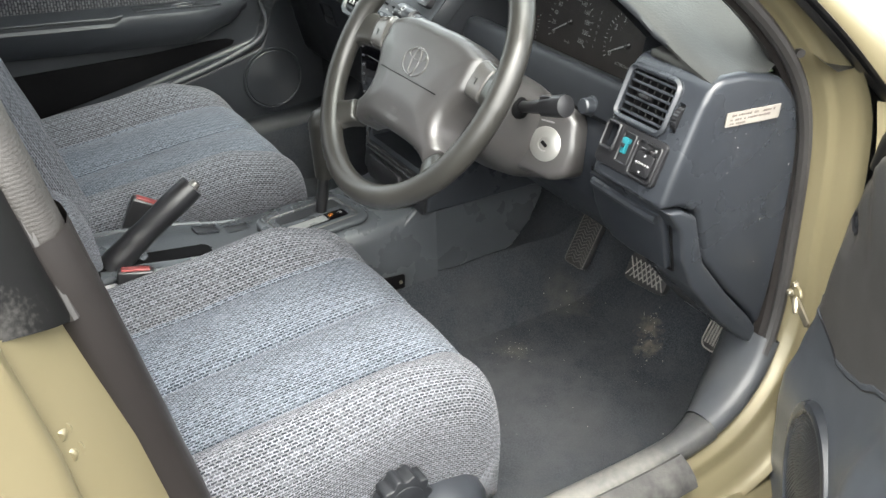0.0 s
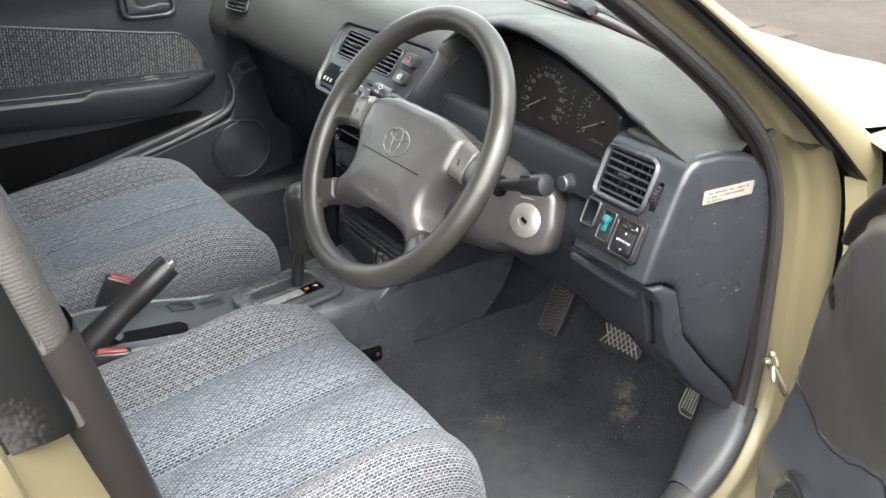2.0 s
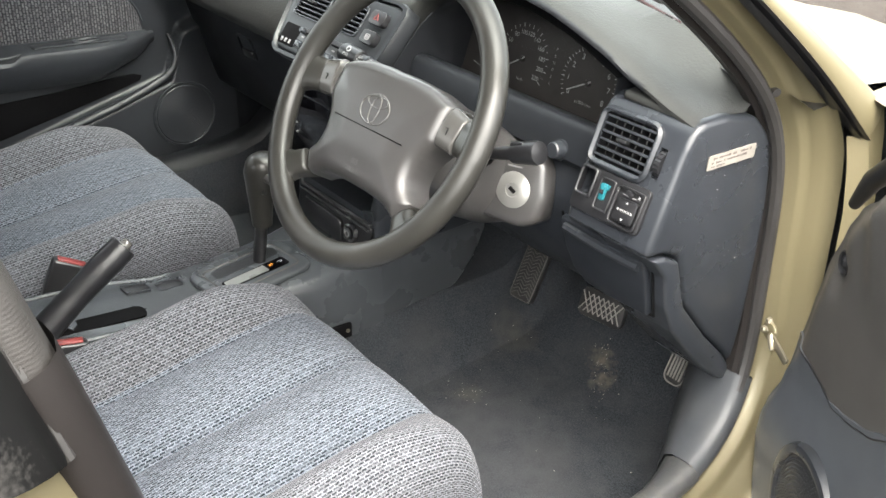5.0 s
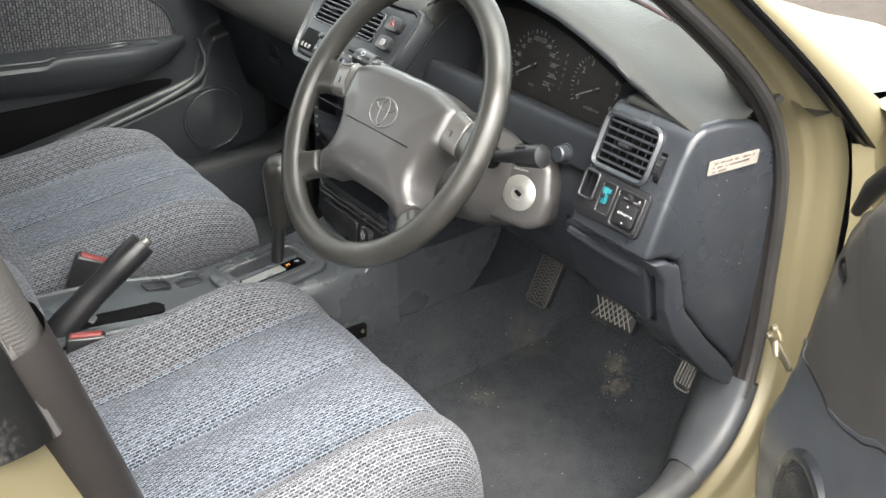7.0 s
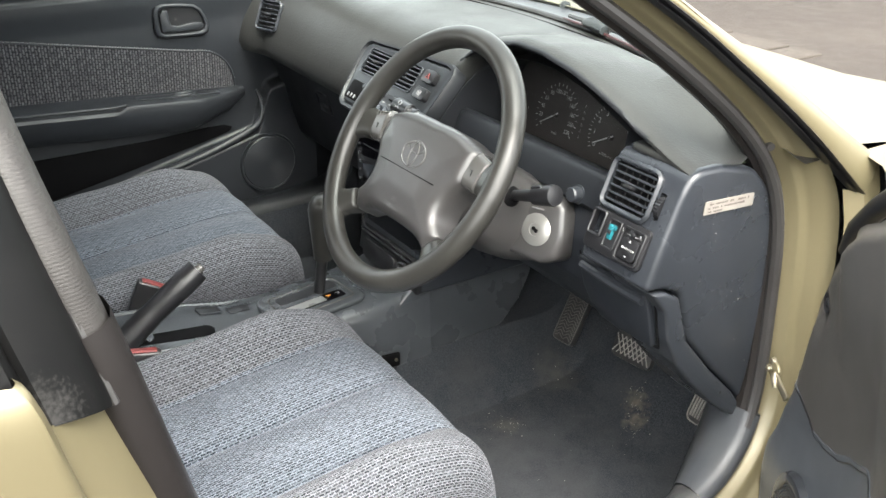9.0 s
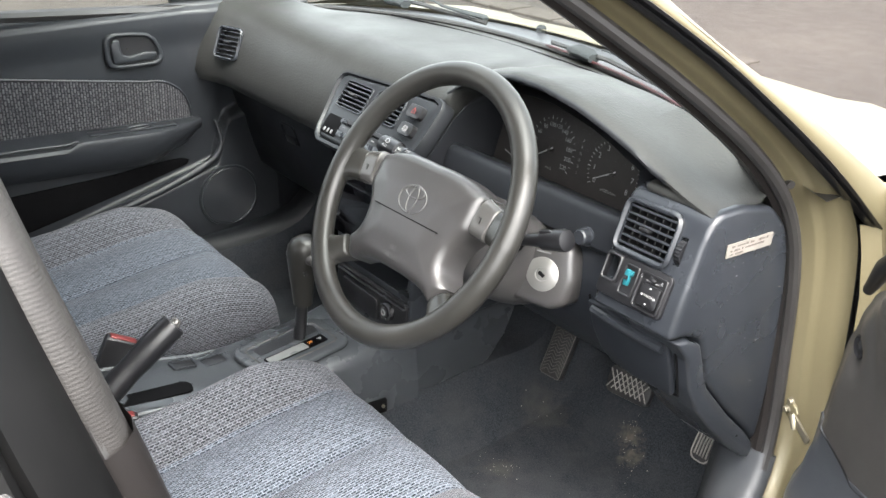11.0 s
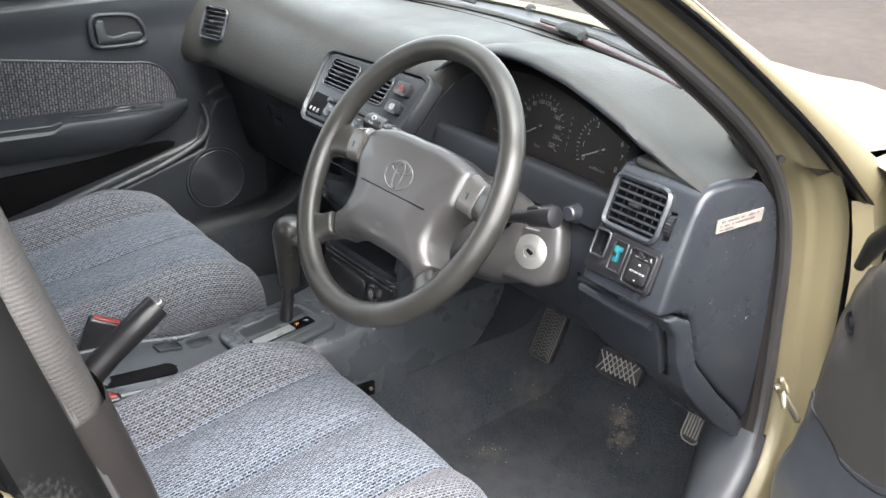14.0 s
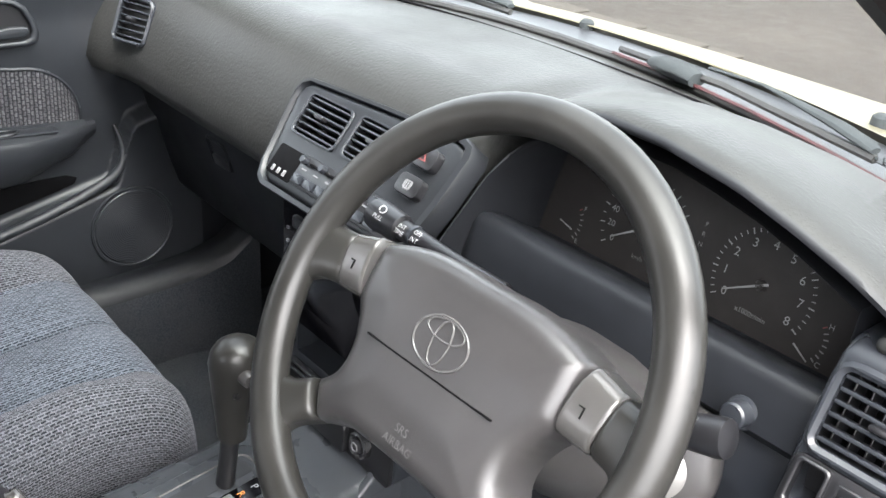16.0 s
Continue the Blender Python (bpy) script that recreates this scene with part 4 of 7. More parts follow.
def seat(kind, at, name_label, back_y, recline=-17):
    th = thing(kind, at, name_label, "seat", "front seats")
    m = Matrix.Translation(at)
    seams = (-0.146, 0.0, 0.147)
    rows, cross = seat_sheet(0.51, 0.50, 0.20, 0.044, 0.0, seams, 0.17)
    place = lambda mm: [[tuple(mm @ Vector(p)) for p in r] for r in rows]
    inside = lambda i, j: abs(0.5 * (cross[j][0] + cross[j + 1][0])) < 0.1465 and i < 35
    grid = place(m @ Matrix.Translation((0, 0, 0.50)))
    cush = part("cushion", loft(grid, keep=lambda i, j: not inside(i, j)), M_BOLSTER, th, "grey moquette seat cushion sides and front", 60)
    part("cushion_insert", loft(grid, keep=inside), M_SEAT, th, "blue-grey patterned moquette centre panel", 60)
    rows, cross = seat_sheet(0.53, 0.60, 0.14, 0.055, 0.0, seams, 0.14)
    back = m @ Matrix.Translation((0, back_y, 0.42)) @ Matrix.Rotation(radians(-recline), 4, "X") @ Matrix(((1, 0, 0, 0), (0, 0, 1, 0), (0, 1, 0, 0.60), (0, 0, 0, 1)))
    grid = place(back)
    part("backrest", loft(grid, keep=lambda i, j: not inside(i, j)), M_BOLSTER, th, "grey moquette backrest sides", 60)
    part("backrest_insert", loft(grid, keep=inside), M_SEAT, th, "blue-grey patterned moquette backrest panel", 60)
    part("backrest_shell", rbox(0.46, 0.05, 0.55, back @ Matrix.Translation((0, -0.30, -0.13)) @ Matrix.Rotation(radians(90), 4, "X"), 0.02), M_PANEL, th)
    part("head_restraint", rbox(0.26, 0.10, 0.17, back @ pose(0, 0.12, -0.06, 90, 0, 0), 0.04, 4), M_BOLSTER, th)
    for sx in (-0.19, 0.19):
        part("seat_rail", rbox(0.04, 0.46, 0.05, m @ pose(sx, -0.27, 0.265), 0.008), M_BLACK, th)
    return th, m


driver, dm = seat("driver_seat", (0.362, -0.004, 0.0), "blue-grey moquette driver seat with stitched panels", -0.408, -20)
passenger, pm = seat("passenger_seat", (-0.36, 0.040, 0.004), "blue-grey moquette passenger seat with stitched panels", -0.388, -23)
# height wheel and side valance on the driver seat
val = []
for y, up in ((-0.42, 0.05), (-0.30, 0.05), (-0.16, 0.045), (-0.06, 0.038), (-0.02, 0.030), (0.0, 0.016), (0.006, 0.002)):
    val.append([tuple(dm @ Vector((x, y - 0.050, z))) for x, z in ((0.236, 0.262), (0.272 - 0.01 * smooth(-0.03, 0.006, y), 0.262), (0.285 - 0.02 * smooth(-0.03, 0.006, y), 0.272), (0.288 - 0.025 * smooth(-0.03, 0.006, y), 0.288), (0.284 - 0.025 * smooth(-0.03, 0.006, y), 0.318 + up), (0.274 - 0.02 * smooth(-0.03, 0.006, y), 0.330 + up), (0.236, 0.334 + up))])
part("side_valance", loft(val, ends=True), M_PANEL, driver, "grey plastic seat side cover", 50)
part("slide_lever", tube([tuple(dm @ Vector(p)) for p in ((0.13, -0.020, 0.346), (0.165, -0.006, 0.346), (0.186, -0.004, 0.343), (0.193, -0.010, 0.334), (0.186, -0.017, 0.326), (0.165, -0.019, 0.324), (0.13, -0.030, 0.324))], 0.005, 10), M_BLACK, driver, "black seat slide lever")
knob = []
for k in range(60):
    a = 2 * math.pi * k / 60
    rr = 0.0335 + 0.0032 * math.cos(10 * a)
    knob.append((rr * math.cos(a), rr * math.sin(a)))
KN = dm @ basis((0.258, -0.180, 0.408), (0, 1, 0), (0, 0, 1))
wheel_knob = part("adjuster_knob", slab(knob, 0.027, KN, 0.006, 3), M_BINN, driver, "black lobed plastic adjuster wheel")
part("knob_face", lathe([(0, 0.0285), (0.0205, 0.0285), (0.0222, 0.0280), (0.0226, 0.0265), (0.0250, 0.0262)], KN, 40), M_BINN, wheel_knob, "flat round face of the adjuster wheel")


# ---- dashboard ----
dash = thing("dashboard", (0, 0.3, 0.8), "dark blue-grey moulded dashboard with vents", "dashboard")


def brow(x):
    """How far the instrument hood stands in at this x, from 0 to 1."""
    return smooth(0.13, 0.20, x)


def brow_z(x):
    pts = [(0.13, 0.89), (0.17, 0.905), (0.20, 0.925), (0.25, 0.95), (0.32, 0.963), (0.38, 0.962), (0.45, 0.951), (0.50, 0.937), (0.55, 0.92), (0.60, 0.897), (0.64, 0.882), (0.69, 0.868), (0.9, 0.868)]
    for (a, za), (b, zb) in zip(pts, pts[1:]):
        if x <= b:
            return za + (zb - za) * (x - a) / (b - a)
    return 0.868


def dash_profile(x):
    edge, ze = 0.472 - 0.15 * (abs(x) / 0.68) ** 2, 0.932 - 0.03 * (abs(x) / 0.68) ** 2
    plain = [(edge + 0.006, ze - 0.006), (edge - 0.003, ze - 0.001), (edge - 0.03, ze + 0.003), (0.33, 0.934), (0.27, 0.936), (0.235, 0.932), (0.21, 0.920), (0.192, 0.90), (0.178, 0.872), (0.165, 0.845), (0.155, 0.815), (0.150, 0.79), (0.156, 0.771), (0.175, 0.762), (0.21, 0.76), (0.30, 0.76)]
    mid = [(edge + 0.006, ze - 0.006), (edge - 0.003, ze - 0.001), (edge - 0.03, ze + 0.003), (0.33, 0.934), (0.27, 0.936), (0.235, 0.932), (0.212, 0.922), (0.198, 0.908), (0.188, 0.893), (0.172, 0.865), (0.152, 0.84), (0.128, 0.81), (0.122, 0.795), (0.14, 0.785), (0.2, 0.78), (0.30, 0.78)]
    zb = brow_z(x)
    hood = [(edge + 0.006, ze - 0.006), (edge - 0.003, ze - 0.001), (edge - 0.03, ze + 0.004), (0.34, zb * 0.55 + 0.432), (0.29, zb + 0.008), (0.25, zb + 0.015), (0.222, zb + 0.016), (0.2045, zb + 0.0145), (0.2000, zb + 0.0105), (0.2005, zb + 0.006), (0.205, zb + 0.003), (0.214, zb + 0.001), (0.24, zb - 0.006), (0.28, zb - 0.016), (0.32, zb - 0.03), (0.345, zb - 0.04)]
    k, c = brow(x), smooth(-0.13, -0.10, x)
    out = []
    for p, q, h in zip(plain, mid, hood):
        y, z = p[0] + (q[0] - p[0]) * c, p[1] + (q[1] - p[1]) * c
        if p[0] < 0.30:
            if p[1] < 0.86 and p[1] > 0.78:
                y += 0.05 * smooth(-0.115, -0.098, x) * (1 - smooth(0.155, 0.17, x))
            y -= 0.022 * (1 - smooth(-0.67, -0.54, x)) * (1 if z > 0.765 else 0.6)
        out.append((x, y + (h[0] - y) * k, z + (h[1] - z) * k))
    return out


xs = [-0.675, -0.67, -0.66] + [-0.64 + 0.02 * i for i in range(25)] + [-0.135, -0.125, -0.115, -0.105, -0.09, -0.05, 0, 0.05, 0.09, 0.12] + [0.13 + 0.0125 * i for i in range(45)]
part("upper_pad", loft([dash_profile(x) for x in xs]), M_DASH, dash, "grained blue-grey vinyl dashboard top", 50)

# defroster slot along the screen
def defrost(x):
    k = smooth(-0.1, 0.3, x)
    return Vector((x, 0.437 - 0.13 * (abs(x) / 0.68) ** 2, 0.9335))


part("defroster_slot", tube([tuple(defrost(-0.30 + 0.04 * i)) for i in range(18)], 0.0019, 6), M_DARK, dash, "thin dark demister slot")
part("defroster_grille", tube([tuple(defrost(0.375 + 0.0135 * i) - Vector((0, 0, 0.0012))) for i in range(11)], 0.005, 8, squash=0.5), M_DASH, dash)
for i in range(6):
    part("grille_slot", rbox(0.017, 0.0045, 0.002, Matrix.Translation(defrost(0.388 + 0.0215 * i) + Vector((0, 0, 0.0012))) @ pose(0, 0, 0, 0, 0, -14 - 1.2 * i), 0), M_DARK, dash)

# Darker band over the hood's front: shade of the rear-facing side painted in.
lip_rows = []
for i in range(45):
    x = 0.165 + 0.010 * i
    zb, k = brow_z(x), smooth(0.165, 0.20, x) * (1 - smooth(0.585, 0.605, x))
    lip_rows.append([(x, 0.2015 - 0.0015 * k, zb + 0.0125), (x, 0.2005 - 0.0045 * k, zb + 0.010), (x, 0.2005 - 0.0045 * k, zb + 0.006), (x, 0.204 - 0.002 * k, zb + 0.0025), (x, 0.214, zb + 0.0015), (x, 0.232, zb - 0.003)])
part("hood_lip_shade", loft(lip_rows), M_BINN, dash, "rolled front edge of the instrument hood with shade painted in", 60)

# instrument binnacle
def arch(y, grow):
    pts = [(0.176 - grow, 0.785), (0.180 - grow, 0.83), (0.186 - grow, 0.88), (0.196 - grow, 0.912 + grow)]
    pts += [(x, brow_z(x) - 0.008 + grow) for x in (0.22, 0.26, 0.30, 0.34, 0.38, 0.42, 0.46, 0.50, 0.54)]
    pts += [(0.565 + grow, 0.90), (0.568 + grow, 0.86), (0.566 + grow, 0.785)]
    out = []
    for i, (x, z) in enumerate(pts):
        yy = y + (z - 0.80) * 0.25
        if y < 0.2 and i < 4:
            yy = min(yy, 0.150 + 0.8 * (z - 0.848)) + (0.012 if y > 0.18 else 0.0)
        out.append((x, yy, z))
    return out


part("binnacle", loft([arch(0.186, -0.010), arch(0.195, -0.012), arch(0.23, -0.008), arch(0.30, -0.012)]), M_BINN, dash, "matt dark instrument surround", 60)
CLU = basis((0.368, 0.30, 0.845), (1, 0, 0), (0, 0.25, 1))
cluster = part("instrument_cluster", slab([(-0.20, -0.07), (0.20, -0.07), (0.20, 0.03), (0.15, 0.085), (0.07, 0.11), (-0.06, 0.11), (-0.14, 0.085), (-0.20, 0.04)], 0.01, CLU, 0.003), M_CLUSTER, dash, "black instrument cluster with white dials")


def clu(u, v, lift=0.0115):
    return CLU @ Matrix.Translation((u, v, lift))


def on_cluster(body, size, u, v, mat=M_DIAL, turn=0):
    part("marking", text_bm(body, size, clu(u, v) @ pose(0, 0, 0, 0, 0, turn)), mat, cluster)


def dial(u, v, r, first, last, labels, skip, needle):
    for k in range(skip * (len(labels) - 1) + 1):
        a = radians(first + (last - first) * k / (skip * (len(labels) - 1)))
        big = k % skip == 0
        ln = 0.0055 if big else 0.0035
        part("tick", rbox(ln, 0.0011 if big else 0.0007, 0.0004, clu(u + r * math.cos(a), v + r * math.sin(a)) @ Matrix.Rotation(a, 4, "Z"), 0), M_DIAL, cluster)
    for k, body in enumerate(labels):
        a = radians(first + (last - first) * k / (len(labels) - 1))
        on_cluster(body, 0.0092 if len(labels) > 9 else 0.0112, u + (r - 0.0105) * math.cos(a), v + (r - 0.0105) * math.sin(a))
    a = radians(needle)
    n = part("needle", slab([(-0.008, -0.0012), (r * 0.75, -0.0006), (r * 0.75, 0.0006), (-0.008, 0.0012)], 0.001, clu(u, v, 0.015) @ Matrix.Rotation(a, 4, "Z")), M_DIAL, cluster, "pale gauge needle")
    part("needle_hub", lathe([(0, 0.002), (0.004, 0.002), (0.005, 0.0), (0.005, -0.003)], clu(u, v, 0.014), 16), M_CLUSTER, n)


dial(-0.057, -0.003, 0.048, 214, -31, ["0", "20", "40", "60", "80", "100", "120", "140", "160", "180", "200", "220"], 2, 212)
dial(0.072, -0.003, 0.047, 211, -31, ["0", "1", "2", "3", "4", "5", "6", "7", "8"], 4, 208)
on_cluster("x1000r/min", 0.0065, 0.071, -0.031, M_GREYPRINT)
on_cluster("km/h", 0.0065, -0.054, -0.031, M_GREYPRINT)
for i, body in enumerate("PRND2L"):
    on_cluster(body, 0.006, 0.004, 0.026 - 0.0095 * i, M_GREYPRINT)
for uu, names in ((-0.140, "FE"), (0.128, "HC")):
    for i, body in enumerate(names):
        on_cluster(body, 0.007, uu + 0.012, -0.010 - 0.034 * i, M_DIAL)
    for k in range(7):
        a = radians(-38 + 76 * k / 6)
        part("tick", rbox(0.004, 0.001, 0.0004, clu(uu - 0.012 + 0.024 * math.cos(a), -0.027 + 0.024 * math.sin(a)) @ Matrix.Rotation(a, 4, "Z"), 0), M_DULLRED if k == 6 else M_GREYPRINT, cluster)
    part("needle", rbox(0.018, 0.0012, 0.0008, clu(uu - 0.004, -0.040 if uu > 0 else -0.032, 0.014) @ pose(0, 0, 0, 0, 0, -32 if uu > 0 else -14), 0), M_DIAL, cluster)
part("reset_stem", tube([tuple(CLU @ Vector((-0.104, -0.056, 0.01))), tuple(CLU @ Vector((-0.104, -0.056, 0.03)))], 0.003, 8), M_BLACK, cluster)
# Added black sheet closes the gap behind the dials.
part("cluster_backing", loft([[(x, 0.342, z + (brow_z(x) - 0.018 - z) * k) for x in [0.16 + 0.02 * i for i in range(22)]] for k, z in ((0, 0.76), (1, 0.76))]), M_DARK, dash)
lens = part("lens", loft([[tuple(CLU @ Vector((u, v, 0.022 + 0.30 * (v + 0.07)))) for u in (-0.19, 0, 0.19)] for v in (-0.07, -0.03, 0.02, 0.08)]), M_LENS, cluster, "clear instrument lens")
lens.visible_shadow = False

# padded bar below the instruments
bar = [(0.30, 0.785), (0.25, 0.812), (0.222, 0.829), (0.202, 0.838), (0.194, 0.8395), (0.187, 0.8375), (0.182, 0.831), (0.174, 0.808), (0.170, 0.795), (0.176, 0.786), (0.22, 0.77)]
bar_rows = []
for x in [0.176, 0.18, 0.19] + [0.2 + 0.02 * i for i in range(18)] + [0.555, 0.565]:
    k = 0.75 + 0.25 * smooth(0.174, 0.19, x)
    bar_rows.append([(x, 0.23 + (y - 0.23) * k, 0.80 + (z - 0.80) * k) for y, z in bar])
part("instrument_sill", loft(bar_rows, ends=True), M_PANELSHADE, dash, "rounded blue-grey bar below the instruments", 50)

# driver side lower panel
knee = [(0.26, 0.80), (0.19, 0.795), (0.178, 0.77), (0.170, 0.74), (0.172, 0.715), (0.184, 0.67), (0.205, 0.63), (0.228, 0.603), (0.25, 0.592), (0.29, 0.59), (0.34, 0.62), (0.34, 0.80)]


def prism(poly, x0, x1, bevel, segs=3):
    return slab(poly, x1 - x0, basis((x0, 0, 0), (0, 1, 0), (0, 0, 1)), bevel, segs)


knee_panel = part("knee_panel", prism(knee, 0.11, 0.665, 0.006), M_KNEE, dash, "dark blue-grey lower dash panel")
endcap = [(0.138, 0.738), (0.160, 0.80), (0.184, 0.86), (0.196, 0.88), (0.212, 0.888), (0.25, 0.887), (0.31, 0.872), (0.352, 0.835), (0.372, 0.78), (0.383, 0.64), (0.388, 0.49), (0.362, 0.486), (0.335, 0.525), (0.28, 0.58), (0.225, 0.645), (0.20, 0.72), (0.17, 0.735)]
end_panel = part("end_panel", prism(endcap, 0.556, 0.688, 0.012, 4), M_PANEL, dash, "dark blue-grey moulded dash end")
lowtrim = [(0.150, 0.733), (0.172, 0.731), (0.199, 0.716), (0.224, 0.643), (0.279, 0.578), (0.333, 0.523), (0.360, 0.486), (0.386, 0.488), (0.386, 0.468), (0.354, 0.470), (0.320, 0.492), (0.279, 0.530), (0.239, 0.573), (0.207, 0.612), (0.186, 0.655), (0.176, 0.70)]
part("end_trim", prism(lowtrim, 0.60, 0.690, 0.005), M_PANEL, dash, "lower dash end trim with a dark joint")

# ventilated pod: plane of its face
POD = basis((0.614, 0.175, 0.838), (1, 0.0, 0), (0, 0.42, 1))


def vent(mat4, w, h, slats, vanes, parent, name="air_vent", rim=0.007, into=None):
    if into is not None:
        cut(into, rbox(w + 0.002, h + 0.002, 0.068, mat4 @ pose(0, 0, 0.0), 0))
    v = part(name, ring(rrect(w + rim, h + rim, 0.006 + rim * 0.6), rrect(w, h, 0.006), 0.004 + rim * 0.3, mat4, 0.0015 + rim * 0.1), M_PANEL, parent, "dark louvred air vent")
    part("vent_back", rbox(w + 0.004, h + 0.004, 0.004, mat4 @ pose(0, 0, -0.030), 0), M_DARK, v)
    part("vent_throat", ring(rrect(w + 0.008, h + 0.008, 0.006), rrect(w, h, 0.005), 0.034, mat4 @ pose(0, 0, -0.032)), M_BLACK, v)
    for i in range(vanes):
        part("vane", rbox(0.0016, h, 0.012, mat4 @ pose(-w / 2 + w * (i + 0.5) / vanes, 0, -0.018, 0, -20, 0), 0.0005, 1), M_BLACK, v)
    for i in range(slats):
        part("slat", rbox(w - 0.001, 0.0034 if rim > 0.014 else 0.0026, 0.012, mat4 @ pose(0, -h / 2 + h * (i + 0.5) / slats, -0.002, -4, 0, 0), 0.0013, 2), M_PANEL, v)
    part("slider", rbox(0.016, 0.005, 0.010, mat4 @ pose(0.0, h * 0.03, 0.008), 0.002), M_BLACK, v)
    return v


pv = vent(POD @ pose(-0.008, 0.006, -0.002), 0.076, 0.057, 6, 6, dash, rim=0.016, into=end_panel)
cut(end_panel, rbox(0.010, 0.036, 0.02, POD @ pose(0.0450, 0.0, 0), 0))
wheel_rows = slab([((0.016 + 0.0008 * (k % 2)) * math.cos(2 * math.pi * k / 48), (0.016 + 0.0008 * (k % 2)) * math.sin(2 * math.pi * k / 48)) for k in range(48)], 0.008, POD @ pose(0.041, 0.0, -0.011, 0, 90, 0), 0.0)
part("pod_cap", rbox(0.090, 0.056, 0.012, pose(0.618, 0.230, 0.8868, 0, 3, 2), 0.0055, 4), M_DASH, dash, "raised pad on the dash corner")
part("vent_wheel", wheel_rows, M_BLACK, pv, "ribbed thumbwheel")
# switches below it
SW = basis((0.612, 0.149, 0.775), (1, 0, 0), (0, 0.42, 1))
plate = part("switch_panel", slab(rrect(0.106, 0.056, 0.007), 0.006, SW @ pose(0.002, 0.009, -0.002), 0.002), M_BLACK, dash, "black switch panel")
coin = part("coin_slot", ring(rrect(0.025, 0.036, 0.004), rrect(0.0195, 0.030, 0.003), 0.008, SW @ pose(-0.034, 0.0175, 0.002)), M_BLACK, plate)
for solid in (plate, end_panel, knee_panel):
    cut(solid, rbox(0.020, 0.0305, 0.06, SW @ pose(-0.034, 0.0175, 0.0, 20, 0, 0), 0))
part("slot_floor", rbox(0.022, 0.034, 0.002, SW @ pose(-0.034, 0.0155, -0.020, 28, 0, 0), 0), M_BLACK, coin)
sw = part("teal_switch_frame", ring(rrect(0.0225, 0.040, 0.003), rrect(0.0185, 0.035, 0.002), 0.004, SW @ pose(-0.005, 0.0105, 0.003)), M_BLACK, plate)
part("rocker", rbox(0.0080, 0.020, 0.006, SW @ pose(-0.0072, 0.0135, 0.006, 8, 0, 0), 0.0015), M_TEAL, sw, "teal sliding switch")
part("rocker_grip", rbox(0.0055, 0.005, 0.008, SW @ pose(-0.0072, 0.0135, 0.008), 0.001), M_BLACK, sw)
part("rocker_tail", rbox(0.003, 0.006, 0.006, SW @ pose(-0.0022, 0.020, 0.0056), 0.001), M_TEAL, sw)
mir = part("mirror_switch", ring(rrect(0.041, 0.046, 0.004), rrect(0.037, 0.042, 0.003), 0.005, SW @ pose(0.031, 0.0075, 0.003)), M_BLACK, plate, "black door-mirror switch")
part("mirror_pad", slab(rrect(0.029, 0.027, 0.004), 0.006, SW @ pose(0.0335, 0.004, 0.004), 0.0015), M_BLACK, mir)
for tx, ty, tt, sz in ((0.0155, 0.0246, "L", 0.006), (0.0467, 0.0244, "R", 0.006), (0.0335, 0.004, "MIRROR", 0.0042)):
    part("marking", text_bm(tt, sz, SW @ pose(tx, ty, 0.0105)), M_WHITE, mir)
for a in range(4):
    part("marking", slab([(-0.0019, 0), (0.0019, 0), (0, 0.0026)], 0.0003, SW @ pose(0.0335, 0.004, 0.0103, 0, 0, 90 * a) @ pose(0, 0.009, 0)), M_WHITE, mir)
part("selector", rbox(0.010, 0.0055, 0.006, SW @ pose(0.0315, 0.0245, 0.008, 0, 0, -20), 0.001), M_BLACK, mir)
part("selector_scale", rbox(0.020, 0.0008, 0.0004, SW @ pose(0.031, 0.0215, 0.0072), 0), M_GREYPRINT, mir)

# coin box lid with its finger groove
LID = basis((0.60, 0.180, 0.688), (1, 0, 0), (0, -0.22, 1))
lid = part("coin_box_lid", slab([(-0.072, 0.037), (0.064, 0.037), (0.068, 0.0), (0.068, -0.052), (0.0, -0.056), (-0.036, -0.052), (-0.056, -0.036), (-0.068, -0.008)], 0.011, LID, 0.004, 3), M_KNEE, dash, "pull-down storage lid with a moulded grip")
part("lid_gap", tube([tuple(LID @ Vector((u, v, 0.0022))) for u, v in ((0.071, 0.036), (0.072, 0.0), (0.0715, -0.054), (0.0, -0.0595), (-0.038, -0.0555), (-0.059, -0.039), (-0.0715, -0.009), (-0.0755, 0.038))], 0.0018, 6), M_DARK, lid, "dark joint round the lid")
part("grip", tube([tuple(LID @ Vector((u, 0.026 - 0.004 * math.sin((u + 0.05) * 20), 0.012))) for u in [-0.062 + 0.0135 * i for i in range(10)]], 0.0065, 8), M_PANEL, lid)
# dimmer knob
part("dimmer_knob", lathe([(0, 0.014), (0.009, 0.014), (0.0105, 0.012), (0.011, 0.0), (0.0135, -0.001), (0.0135, -0.006)], basis((0.508, 0.172, 0.803), (1, 0, 0), (0, 0.2, 1))), M_PANEL, dash, "small round dimmer knob")
# warning label on the dash end
LAB = basis((0.6895, 0.2665, 0.8335), (0.0, 1, -0.06), (0, 0, 1))
label = part("warning_label", slab(rrect(0.090, 0.0175, 0.001, 2), 0.0012, LAB), M_LABEL, dash, "small pale printed paper label")
glyph = random.Random(4)
